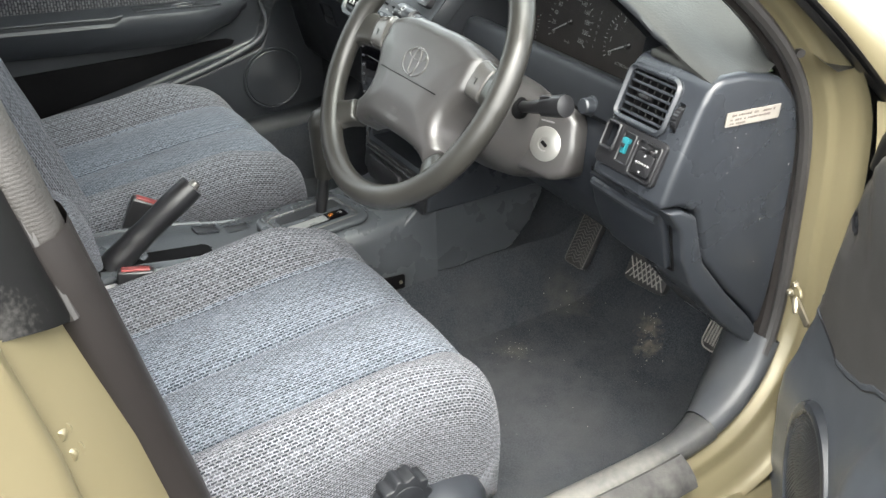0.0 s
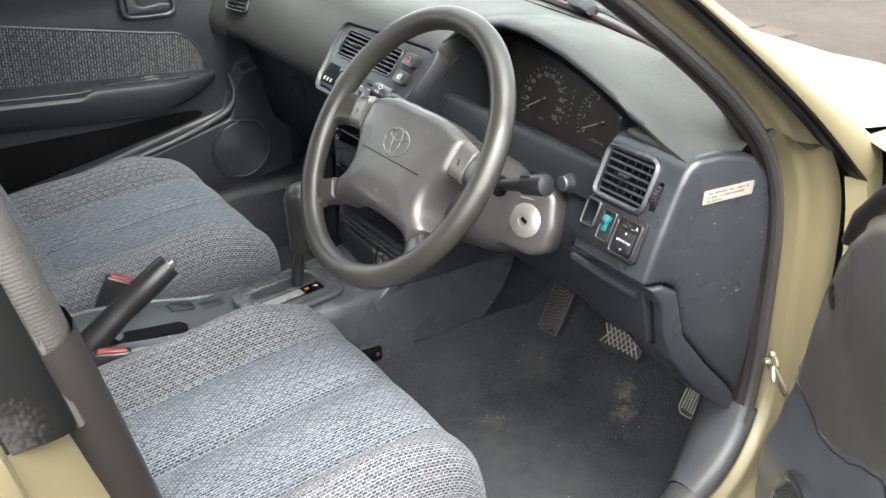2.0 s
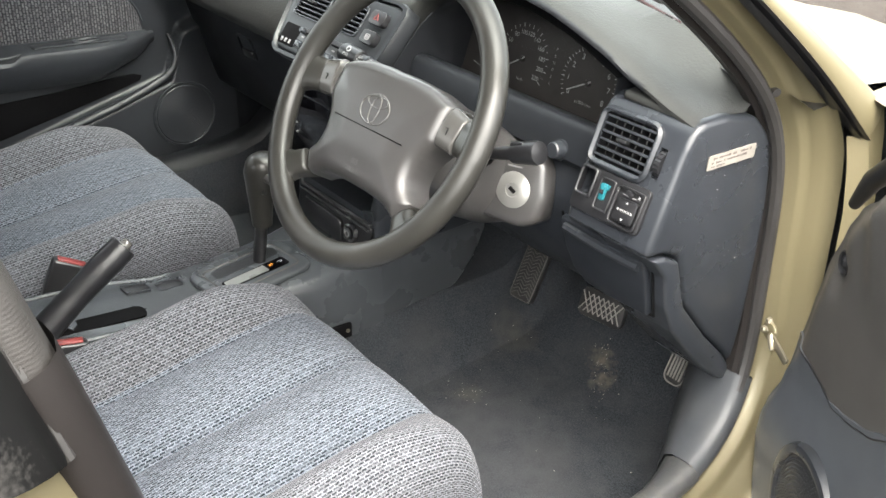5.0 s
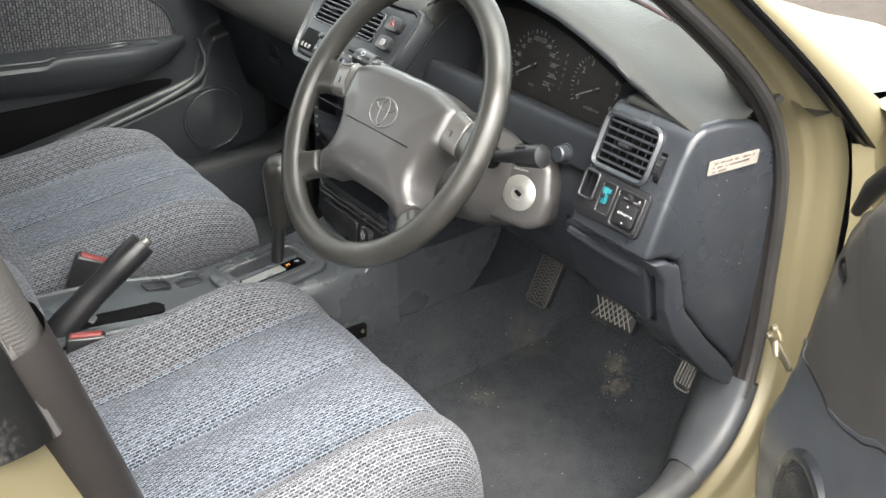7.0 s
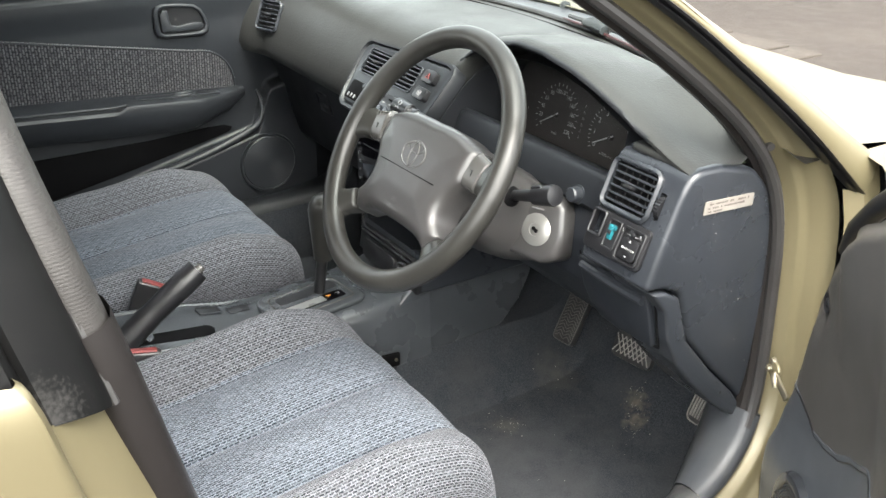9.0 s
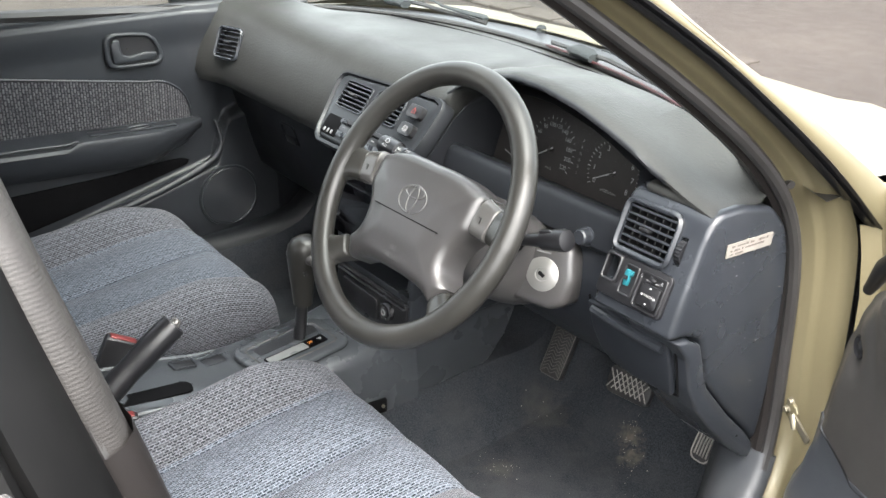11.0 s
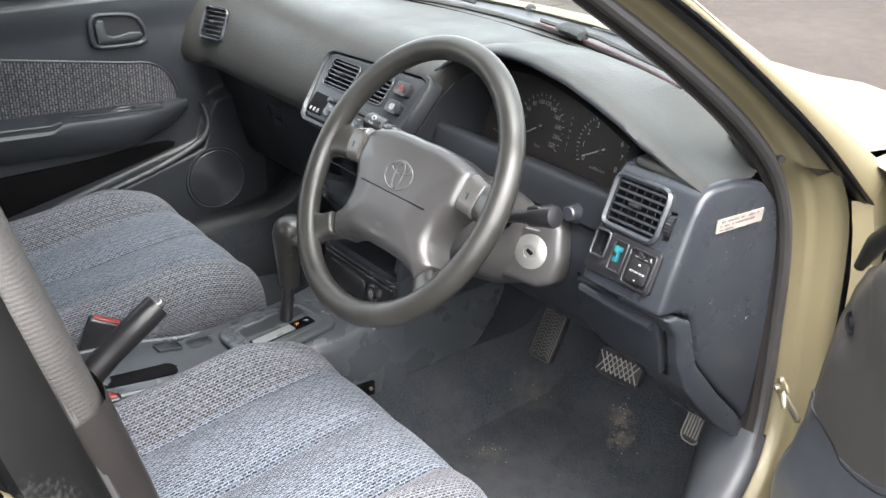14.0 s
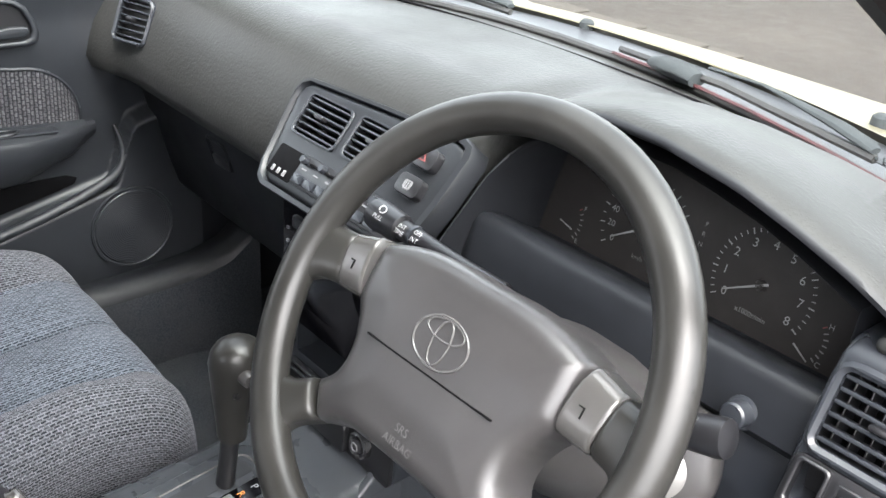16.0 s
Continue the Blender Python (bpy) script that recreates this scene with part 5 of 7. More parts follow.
for row_v, row_u0, row_u1 in ((0.0045, -0.036, 0.036), (-0.0008, -0.038, 0.026), (-0.0055, -0.038, -0.012)):
    u = row_u0
    while u < row_u1:
        w0 = glyph.choice((0.0016, 0.0022, 0.0028, 0.0034))
        if glyph.random() > 0.14:
            part("print_bar", rbox(w0, glyph.choice((0.0018, 0.0026, 0.0030)), 0.0004, LAB @ pose(u + w0 / 2, row_v, 0.0014), 0), M_LABELINK, label)
        u += w0 + 0.0011
# tweeter and the green cap at the screen corner
tw = part("speaker_pod", lathe([(0.017, 0.026), (0.021, 0.028), (0.025, 0.025), (0.027, 0.0)], pose(0.622, 0.343, 0.880, 10, 4, 0)), M_BLACK, dash, "small black tweeter")
part("speaker_mesh", lathe([(0, 0.031), (0.010, 0.029), (0.018, 0.024)], pose(0.622, 0.343, 0.880, 10, 4, 0), 20), M_GREYPRINT, tw)
part("light_sensor", lathe([(0, 0.010), (0.010, 0.009), (0.016, 0.005), (0.018, 0.0)], pose(0.650, 0.316, 0.872)), material("smoked_green", (0.05, 0.065, 0.042), 0.2, bump=0), dash, "greenish domed cap")
part("speaker_pod", lathe([(0, 0.022), (0.018, 0.022), (0.022, 0.018), (0.024, 0.0)], pose(-0.60, 0.36, 0.905)), M_BLACK, dash)

# passenger side: end vent, glovebox
PV = basis((-0.548, 0.166, 0.862), (0.965, 0.26, 0), (0, 0.46, 1))
vent(PV, 0.064, 0.058, 6, 3, dash, rim=0.012)
GB = basis((0, 0.215, 0.757), (1, 0, 0), (0, -0.30, 1))
# Lid colour holds the shade of the dash overhang.
glove = part("glovebox", slab([(-0.66, -0.22), (-0.12, -0.22), (-0.12, 0.0), (-0.66, 0.0)], 0.03, GB @ pose(0, 0, -0.015), 0.012), M_PANELSHADE, dash, "glovebox lid with recessed catch and painted-in shade")
part("catch_recess", ring(rrect(0.06, 0.05, 0.008), rrect(0.05, 0.04, 0.006), 0.004, GB @ pose(-0.402, -0.062, 0.0145)), M_PANELSHADE, glove)
part("catch", rbox(0.045, 0.018, 0.008, GB @ pose(-0.402, -0.076, 0.016), 0.003), M_BLACK, glove)

# centre stack: the sloping bezel
CS = basis((0.045, 0.146, 0.848), (1, 0, 0), (0, 0.80, 1))


def cs(u, v, w=0.0):
    return CS @ Matrix.Translation((u, v, w))


bezel_out = [(-0.138, 0.036), (-0.134, 0.048), (-0.123, 0.054), (0.0, 0.060), (0.120, 0.064), (0.134, 0.060), (0.138, 0.050), (0.134, 0.0), (0.126, -0.045), (0.10, -0.060), (0.0, -0.064), (-0.102, -0.065), (-0.114, -0.059), (-0.122, -0.044)]
rim_out = [(x * (1.08 if x < 0 else 1.03), y * 1.12) for x, y in bezel_out]
part("centre_surround", ring(rim_out, bezel_out, 0.030, cs(0, 0, -0.018), 0.006), M_BEZEL, dash, "rounded dash moulding round the centre bezel", 60)
bezel = part("centre_bezel", slab(bezel_out, 0.016, cs(0, 0, -0.006), 0.005, 3), M_BEZEL, dash, "centre bezel with vents and push buttons")
vent(cs(-0.072, 0.021, 0.007), 0.078, 0.046, 6, 2, bezel, rim=0.005, into=bezel)
vent(cs(0.022, 0.023, 0.007), 0.078, 0.046, 6, 2, bezel, rim=0.005, into=bezel)
hz = part("hazard_switch", slab(rrect(0.034, 0.022, 0.006), 0.012, cs(0.0995, 0.036, 0.008), 0.003), M_BLACK, bezel, "hazard button with red triangle")
tri_o = [(-0.006, -0.0045), (0.006, -0.0045), (0, 0.006)]
part("marking", ring(tri_o, [(x * 0.62, y * 0.62 - 0.0004) for x, y in tri_o], 0.0008, cs(0.0995, 0.036, 0.0205), 0.0001), M_DULLRED, hz)
df = part("demister_switch", slab(rrect(0.033, 0.021, 0.006), 0.012, cs(0.1015, 0.005, 0.008), 0.003), M_BLACK, bezel, "rear demister button")
part("marking", ring(rrect(0.011, 0.009, 0.002), rrect(0.009, 0.007, 0.0015), 0.0006, cs(0.1015, 0.005, 0.0203), 0.0001), M_GREYPRINT, df)
for i in range(3):
    part("marking", rbox(0.001, 0.009, 0.0006, cs(0.0985 + 0.003 * i, 0.004, 0.0204), 0), M_GREYPRINT, df)
clock = part("clock_display", slab(rrect(0.046, 0.036, 0.004), 0.006, cs(-0.089, -0.038, 0.0055), 0.002), M_DARK, bezel, "black digital clock window")
for i in range(3):
    part("button", rbox(0.004, 0.007, 0.003, cs(-0.101 + 0.011 * i, -0.049, 0.012), 0.0008), M_GREYPRINT, clock)
ctrl = part("heater_panel", slab(rrect(0.165, 0.036, 0.004), 0.006, cs(0.018, -0.036, 0.006), 0.002), M_BLACK, bezel, "black heater control strip")
for i in range(7):
    part("button", slab(rrect(0.018, 0.010, 0.002), 0.006, cs(-0.052 + 0.022 * i, -0.046, 0.009), 0.0015), M_PANEL, ctrl)
    part("marking", rbox(0.008, 0.0018, 0.0006, cs(-0.052 + 0.022 * i, -0.034, 0.0125), 0), M_GREYPRINT, ctrl)
for uu, vv, rr in ((-0.056, -0.025, 0.0045), (-0.022, -0.024, 0.0045), (0.070, -0.026, 0.006)):
    part("knob", lathe([(0, 0.008), (rr * 0.8, 0.008), (rr, 0.006), (rr, 0.0)], cs(uu, vv, 0.012), 14), M_PANEL, ctrl)
for i in range(2):
    part("slide", rbox(0.055, 0.003, 0.003, cs(-0.020 + 0.072 * i, -0.026, 0.0125), 0.001), M_DARK, ctrl)

# lower stack with audio unit, tray and socket
stack = [(0.30, 0.80), (0.15, 0.80), (0.148, 0.70), (0.146, 0.60), (0.142, 0.52), (0.136, 0.487), (0.42, 0.487), (0.42, 0.80)]
low = part("stack_panel", prism(stack, -0.10, 0.142, 0.006), M_PANEL, dash, "lower centre stack")
AU = basis((0.008, 0.146, 0.70), (1, 0, 0), (0, 0.02, 1))
audio = part("audio_unit", slab(rrect(0.185, 0.15, 0.004), 0.016, AU @ pose(0, -0.012, -0.004), 0.003), M_GLOSS, low, "black double-height audio unit")
part("display", slab(rrect(0.150, 0.075, 0.003), 0.003, AU @ pose(0.006, -0.02, 0.0115), 0.001), M_GLOSS, audio)
for i in range(6):
    part("button", rbox(0.005, 0.004, 0.003, AU @ pose(-0.080, 0.030 - 0.017 * i, 0.013), 0.001), M_GREYPRINT, audio)
part("button", rbox(0.02, 0.016, 0.012, AU @ pose(-0.055, 0.045, 0.012), 0.003), M_BLACK, audio)
cut(low, rbox(0.205, 0.12, 0.052, pose(0.033, 0.165, 0.584), 0))
TR = basis((0.033, 0.139, 0.515), (1, 0, 0), (0, 0.05, 1))
tray = part("ash_tray", slab(rrect(0.215, 0.060, 0.006), 0.006, TR, 0.002), M_BLACK, low, "black ashtray front")
for v, dp in ((0.0325, 0.010), (0.0245, 0.013)):
    part("tray_lip", rbox(0.212, 0.0042, dp, TR @ pose(0, v, 0.004), 0.0016), M_LIP, tray, "worn glossy edge of the pocket")
part("lip_end", tube([tuple(TR @ Vector((-0.104, 0.034, 0.006))), tuple(TR @ Vector((-0.106, 0.048, 0.006))), tuple(TR @ Vector((-0.101, 0.060, 0.004)))], 0.0028, 8), M_LIP, tray)
part("tray_front", slab([(-0.085, -0.028), (0.027, -0.028), (0.030, 0.002), (0.027, 0.011), (0.018, 0.014), (-0.085, 0.016)], 0.010, TR @ pose(0, 0, 0.004), 0.003), M_BLACK, tray)
part("tray_edge", tube([tuple(TR @ Vector(p)) for p in ((-0.075, 0.0145, 0.0125), (0.012, 0.0130, 0.0125), (0.021, 0.0115, 0.0125), (0.0255, 0.006, 0.0125), (0.0275, -0.010, 0.0125))], 0.0011, 6), M_LIP, tray)
soc = part("power_socket", lathe([(0.0105, 0.010), (0.0145, 0.012), (0.0165, 0.010), (0.017, 0.0)], TR @ pose(0.056, 0.002, 0.004), 24), M_LIP, low, "round black power socket")
part("socket_plug", lathe([(0, 0.014), (0.007, 0.014), (0.0095, 0.012), (0.010, 0.0)], TR @ pose(0.056, 0.002, 0.004), 20), M_BLACK, soc)
part("socket_rim", lathe([(0.004, 0.0), (0.0045, 0.0012), (0.006, 0.0012), (0.0065, 0.0)], TR @ pose(0.056, 0.002, 0.0178), 16), M_GREYPRINT, soc)

# ---- steering column and wheel ----
AX = Vector((0, -0.8368, 0.5476))
HUB = Vector((0.365, -0.003, 0.848))
SWM = basis(HUB, (1, 0, 0), (0, 0.5476, 0.8368))
col = thing("steering_column", (0.365, 0.12, 0.77), "grey plastic steering column shroud with stalks", "steering column")
shroud = []
for d, w, hup, hdn in ((0.044, 0.056, 0.030, 0.050), (0.050, 0.066, 0.040, 0.058), (0.062, 0.076, 0.049, 0.064), (0.10, 0.088, 0.053, 0.072), (0.15, 0.092, 0.056, 0.082), (0.20, 0.090, 0.054, 0.078), (0.26, 0.08, 0.05, 0.06)):
    c = HUB - AX * d
    ring_pts = []
    for k in range(24):
        a = 2 * math.pi * k / 24
        ca, sa = math.cos(a), math.sin(a)
        u = w * math.copysign(abs(ca) ** 0.6, ca)
        v = (hup * (1 - 0.5 * smooth(0.0, 0.9, -ca)) if sa > 0 else hdn) * math.copysign(abs(sa) ** 0.7, sa)
        ring_pts.append(tuple(c + Vector((1, 0, 0)) * u + Vector((0, 0.5476, 0.8368)) * v))
    shroud.append(ring_pts)
part("shroud", loft(shroud, closed=True, ends=True), M_PAD, col, "grey plastic column shroud", 50)
IGN = basis((0.474, 0.130, 0.747), (0.93, 0.37, 0), (0, 0.35, 1))
boss = part("lock_housing", slab([(-0.055, -0.045), (0.02, -0.052), (0.045, -0.04), (0.052, -0.005), (0.045, 0.035), (0.025, 0.05), (-0.045, 0.04)], 0.07, IGN @ pose(-0.005, 0.004, -0.068), 0.012, 3), M_PAD, col, "grey moulded ignition lock housing")
part("lock_ring", lathe([(0, 0.004), (0.009, 0.004), (0.0095, 0.006), (0.021, 0.0045), (0.0235, 0.003), (0.024, -0.004)], IGN, 32), M_LOCK, boss, "satin metal ignition lock face")
part("key_slot", rbox(0.010, 0.005, 0.003, IGN @ pose(0, 0, 0.0055, 0, 0, -32), 0.001), M_DARK, boss)
part("print_bar", rbox(0.02, 0.002, 0.0005, IGN @ pose(-0.003, 0.030, 0.0025), 0), M_GREYPRINT, boss)


def stalk(a, b, tip, mat_tip):
    s = part("stalk", tube([tuple(Vector(a).lerp(Vector(b), k / 5)) for k in range(6)], [0.009, 0.0085, 0.008, 0.008, 0.009, 0.0095], 12), M_BLACK, col, "black control stalk")
    d = (Vector(b) - Vector(a)).normalized()
    path = [tuple(Vector(b) + d * k) for k in (0.0, 0.002, 0.036, 0.041, 0.043)]
    part("stalk_grip", tube(path, [0.0095, 0.0132, 0.0150, 0.0142, 0.006], 14), mat_tip, s)
    return s, d


ls, ld = stalk((0.335, 0.085, 0.850), (0.205, 0.084, 0.853), None, M_BLACK)
eye = (Vector((1.1, -0.5, 1.4)) - Vector((0.2, 0.08, 0.85)))
eye = (eye - ld * eye.dot(ld)).normalized()
for body, back, lift, size in (("PULL", -0.022, -0.004, 0.0058), ("INT", 0.006, 0.001, 0.0058), ("TIME", 0.006, -0.005, 0.0058), ("OFF", 0.026, 0.003, 0.006), ("INT", 0.026, -0.004, 0.006)):
    c = Vector((0.205, 0.084, 0.853)) - ld * back
    r = 0.0142 if back < 0 else 0.0102
    up = eye.cross(-ld)
    part("marking", text_bm(body, size, basis(c + eye * r + up * lift, -ld, up)), M_WHITE, ls)
part("marking", ring([(0.005 * math.cos(k * math.pi / 6), 0.004 * math.sin(k * math.pi / 6)) for k in range(12)], [(0.0036 * math.cos(k * math.pi / 6), 0.0028 * math.sin(k * math.pi / 6)) for k in range(12)], 0.0004, basis(Vector((0.205, 0.084, 0.853)) + ld * 0.022 + eye * 0.0138 + eye.cross(-ld) * 0.0045, -ld, eye.cross(-ld)), 0.0001), M_WHITE, ls)
part("stalk_collar", tube([tuple(Vector((0.205, 0.084, 0.853)) - ld * k) for k in (0.014, 0.0145, 0.018, 0.0185)], [0.009, 0.0108, 0.0108, 0.009], 14), M_PANEL, ls)
rs, rd = stalk((0.43, 0.100, 0.790), (0.497, 0.106, 0.812), None, M_BLACK)
# Black cone round the stalk stands in for the shaded hole in the shroud.
part("stalk_hole_shade", tube([tuple(Vector((0.445, 0.1013, 0.795)) + rd * k) for k in (0.0, 0.006, 0.012)], [0.017, 0.016, 0.010], 14), M_DARK, rs)
part("stalk_lever", rbox(0.022, 0.008, 0.010, basis(Vector((0.505, 0.104, 0.826)), rd, (0, 0, 1)), 0.003), M_BLACK, rs)

wheel = thing("steering_wheel", HUB, "worn dark grey four-spoke steering wheel", "steering wheel")
rim_rows = []
for k in range(72):
    a = 2 * math.pi * k / 72
    c = Vector((0.1805 * math.cos(a), 0.1805 * math.sin(a), 0))
    rad = c.normalized()
    rim_rows.append([tuple(SWM @ (c + rad * 0.0163 * math.cos(2 * math.pi * j / 18) + Vector((0, 0, 0.0155 * math.sin(2 * math.pi * j / 18))))) for j in range(18)])
rim_rows.append(rim_rows[0])
part("rim", loft(rim_rows, closed=True), M_WHEEL, wheel, "dark grey urethane rim polished by wear", 80)
half = [(0.0, 0.058), (0.03, 0.0585), (0.061, 0.0565), (0.09, 0.0505), (0.107, 0.044), (0.1095, 0.038), (0.1095, 0.0), (0.106, -0.009), (0.098, -0.020), (0.091, -0.036), (0.090, -0.052), (0.096, -0.066), (0.110, -0.079), (0.1105, -0.082), (0.096, -0.106), (0.090, -0.1085), (0.074, -0.1005), (0.055, -0.0955), (0.03, -0.0935)]
pad_out = half + [(0.0, -0.093)] + [(-u, v) for u, v in reversed(half[1:])]
SWM = SWM @ pose(0, 0, 0, 0, 0, 1.0)
pad_dist = outline_distance([(p.x, p.y) for p in curve_through([(u, v, 0) for u, v in pad_out + pad_out[:1]], 150)[:-1]])


def pad_height(x, y, d):
    e = min(1.0, d / 0.017)
    crown = 0.004 * smooth(0.01, 0.05, d)
    return -0.016 + 0.017 * math.sqrt(1 - (1 - e) ** 2) + crown - 0.007 * smooth(0.085, 0.15, math.hypot(x, y))


pad_bm = moulding(pad_dist, (-0.122, 0.122, -0.122, 0.072), 0.0030, pad_height, 0.030)
pad_bm.transform(SWM)
pad = part("hub_pad", pad_bm, M_PAD, wheel, "scuffed grey airbag cover", 60)
part("pad_seam", rbox(0.138, 0.0014, 0.003, SWM @ pose(0, -0.0225, 0.0040), 0.0005, 1), M_DARK, pad)
part("emblem", tube([tuple(SWM @ Vector((0.0275 * math.cos(a), 0.002 + 0.0190 * math.sin(a), 0.0052))) for a in [2 * math.pi * k / 40 for k in range(40)]], 0.0012, 6, closed=True), M_EMBOSS, pad, "raised oval badge outline")
for rx, ry, oy in ((0.0085, 0.0170, 0.002), (0.019, 0.0078, 0.0115)):
    part("emblem_loop", tube([tuple(SWM @ Vector((rx * math.cos(a), oy + ry * math.sin(a), 0.0052))) for a in [2 * math.pi * k / 32 for k in range(32)]], 0.0010, 6, closed=True), M_EMBOSS, pad)
part("marking", text_bm("SRS", 0.009, SWM @ pose(0.006, -0.066, 0.0053)), M_EMBOSS, pad)
part("marking", text_bm("AIRBAG", 0.009, SWM @ pose(0.008, -0.0765, 0.0053)), M_EMBOSS, pad)


def spoke_piece(name, mat, label, a, b, widths, tops, flare, thick=0.026):
    """A stretch of spoke from a to b with rounded edges; flare widens its last third into the rim."""
    a, b = Vector((*a, 0)), Vector((*b, 0))
    t = (b - a).normalized()
    side = Vector((-t.y, t.x, 0))
    rows, n = [], 16
    for i in range(n + 1):
        f = i / n
        w = widths[0] + (widths[1] - widths[0]) * f + flare * max(0.0, (f - 0.35) / 0.65) ** 2.4
        top = tops[0] + (tops[1] - tops[0]) * f
        nip = 0.0014 if i in (0, n) and not flare or i == 0 else 0.0
        deep = thick * (1 - 0.85 * f) if flare else thick
        row = []
        for k in range(25):
            c = math.cos(math.pi * k / 24)
            q = math.copysign(abs(c) ** 0.75, c)
            z = top - nip - min(deep, 0.022) * 0.55 * (1 - (1 - abs(q) ** 3.2) ** 0.5)
            row.append(tuple(SWM @ (a + t * (b - a).length * f + side * (w - nip) * q + Vector((0, 0, z)))))
        rows.append([tuple(SWM @ (SWM.inverted() @ Vector(row[0]) - Vector((0, 0, deep * 0.8))))] + row + [tuple(SWM @ (SWM.inverted() @ Vector(row[-1]) - Vector((0, 0, deep * 0.8))))])
    return part(name, loft(rows, ends=True), mat, wheel, label, 50)


for s in (-1, 1):
    spoke_piece("spoke_cover", M_PLATE, "pale worn spoke cover", (s * 0.1098, 0.0195), (s * 0.1392, 0.0150), (0.0262, 0.0232), (-0.0010, -0.0015), 0.0)
    spoke_piece("spoke", M_WHEEL, "", (s * 0.1394, 0.0150), (s * 0.1805, 0.0110), (0.0226, 0.0215), (-0.0025, 0.0085), 0.030)
    spoke_piece("spoke", M_WHEEL, "", (s * 0.1035, -0.0945), (s * 0.1345, -0.1200), (0.0175, 0.0185), (-0.0045, 0.0080), 0.030)
    part("spoke_mark", rbox(0.0012, 0.007, 0.0006, SWM @ pose(s * 0.124, 0.014, -0.0008), 0), M_DARK, wheel)
    part("spoke_mark", rbox(0.005, 0.0010, 0.0006, SWM @ pose(s * 0.124 - 0.002, 0.018, -0.0008), 0), M_DARK, wheel)
part("hub_back", lathe([(0.030, -0.10), (0.040, -0.085), (0.046, -0.05), (0.048, -0.035), (0.03, -0.03)], SWM, 28), M_BLACK, wheel)


# ---- centre console ----
console = thing("centre_console", (0.015, -0.1, 0.3), "dark grey plastic centre console with selector gate", "centre console")
con_rows = []
for y, z, hw, xc in ((-0.62, 0.51, 0.085, 0.02), (-0.45, 0.505, 0.085, 0.02), (-0.33, 0.498, 0.086, 0.02), (-0.24, 0.485, 0.088, 0.02), (-0.17, 0.468, 0.088, 0.02), (-0.10, 0.464, 0.092, 0.018), (0.0, 0.470, 0.097, 0.022), (0.06, 0.472, 0.102, 0.020), (0.10, 0.475, 0.104, 0.014), (0.135, 0.480, 0.106, 0.012), (0.155, 0.486, 0.107, 0.01), (0.17, 0.494, 0.107, 0.01)):
    con_rows.append([(xc - hw - 0.012, y, 0.30), (xc - hw - 0.006, y, 0.40), (xc - hw, y, z - 0.022), (xc - hw + 0.006, y, z - 0.008), (xc - hw + 0.018, y, z - 0.001), (xc - 0.03, y, z), (xc + 0.03, y, z), (xc + hw - 0.018, y, z - 0.001), (xc + hw - 0.006, y, z - 0.008), (xc + hw, y, z - 0.022), (xc + hw + 0.004, y, 0.41), (xc + hw + 0.008, y, 0.322)])
part("console_body", loft(con_rows), M_CONSOLE, console, "dark grey moulded console shell", 50)
part("console_side", slab([(-0.16, 0.322), (0.10, 0.322), (0.28, 0.332), (0.34, 0.354), (0.38, 0.395), (0.405, 0.45), (0.41, 0.60), (0.172, 0.60), (0.150, 0.53), (0.130, 0.485), (0.10, 0.458), (0.04, 0.447), (-0.16, 0.438)], 0.014, basis((0.102, 0, 0), (0, 1, 0), (0, 0, 1)), 0.005, 3), M_CONSOLE, console, "dark side panel of the console")
brk = part("mounting_bracket", slab(rrect(0.042, 0.026, 0.003), 0.005, basis((0.1285, 0.075, 0.362), (0, 1, -0.08), (-0.08, 0, 1)), 0.001), M_DARK, console, "small black bracket with two bolts")
for s in (-0.012, 0.012):
    part("bolt", lathe([(0, 0.003), (0.003, 0.003), (0.0035, 0.0)], basis((0.1335, 0.075 + s, 0.362), (0, 1, 0), (0, 0, 1)), 10), M_METAL, brk)
GT = basis((0.032, -0.030, 0.468), (1, 0.10, 0), (-0.10, 1, 0.03))
gate = part("gate_plate", slab(rrect(0.122, 0.178, 0.026), 0.011, GT, 0.005, 3), M_CONSOLE, console, "selector gate plate")
part("gate_frame", ring(rrect(0.086, 0.142, 0.012), rrect(0.080, 0.136, 0.010), 0.004, GT @ pose(0, 0, 0.008), 0.001), M_PLATE, gate)
part("gate_slot", slab(rrect(0.026, 0.120, 0.006), 0.002, GT @ pose(-0.020, 0.002, 0.0095)), M_BLACK, gate, "dark selector slot")
part("indicator_window", slab(rrect(0.026, 0.118, 0.005), 0.002, GT @ pose(0.018, -0.002, 0.0095)), M_GLOSS, gate, "gear indicator strip")
part("indicator_plate", slab(rrect(0.020, 0.075, 0.002), 0.001, GT @ pose(0.018, -0.020, 0.0115)), M_STRIP, gate, "pale translucent indicator strip")
for ch, v, mt in (("P", 0.044, M_WHITE), ("R", 0.026, M_ORANGE), ("N", 0.002, M_GREYPRINT), ("D", -0.018, M_GREYPRINT)):
    part("marking", text_bm(ch, 0.013, GT @ pose(0.018, v, 0.0132)), mt, gate)
for i, (yy, ww) in enumerate(((-0.150, 0.034), (-0.205, 0.034))):
    b = part("console_switch", ring(rrect(0.027, 0.042, 0.004), rrect(0.0235, 0.0385, 0.003), 0.0045, pose(-0.020, yy, 0.4635 - 0.24 * (yy + 0.15), -12 if yy < -0.18 else -4, 0, 4)), M_PANEL, console)
    part("switch_key", rbox(0.022, 0.037, 0.004, pose(-0.020, yy, 0.4652 - 0.24 * (yy + 0.15), -12 if yy < -0.18 else -4, 0, 4), 0.001), M_BLACK, b)
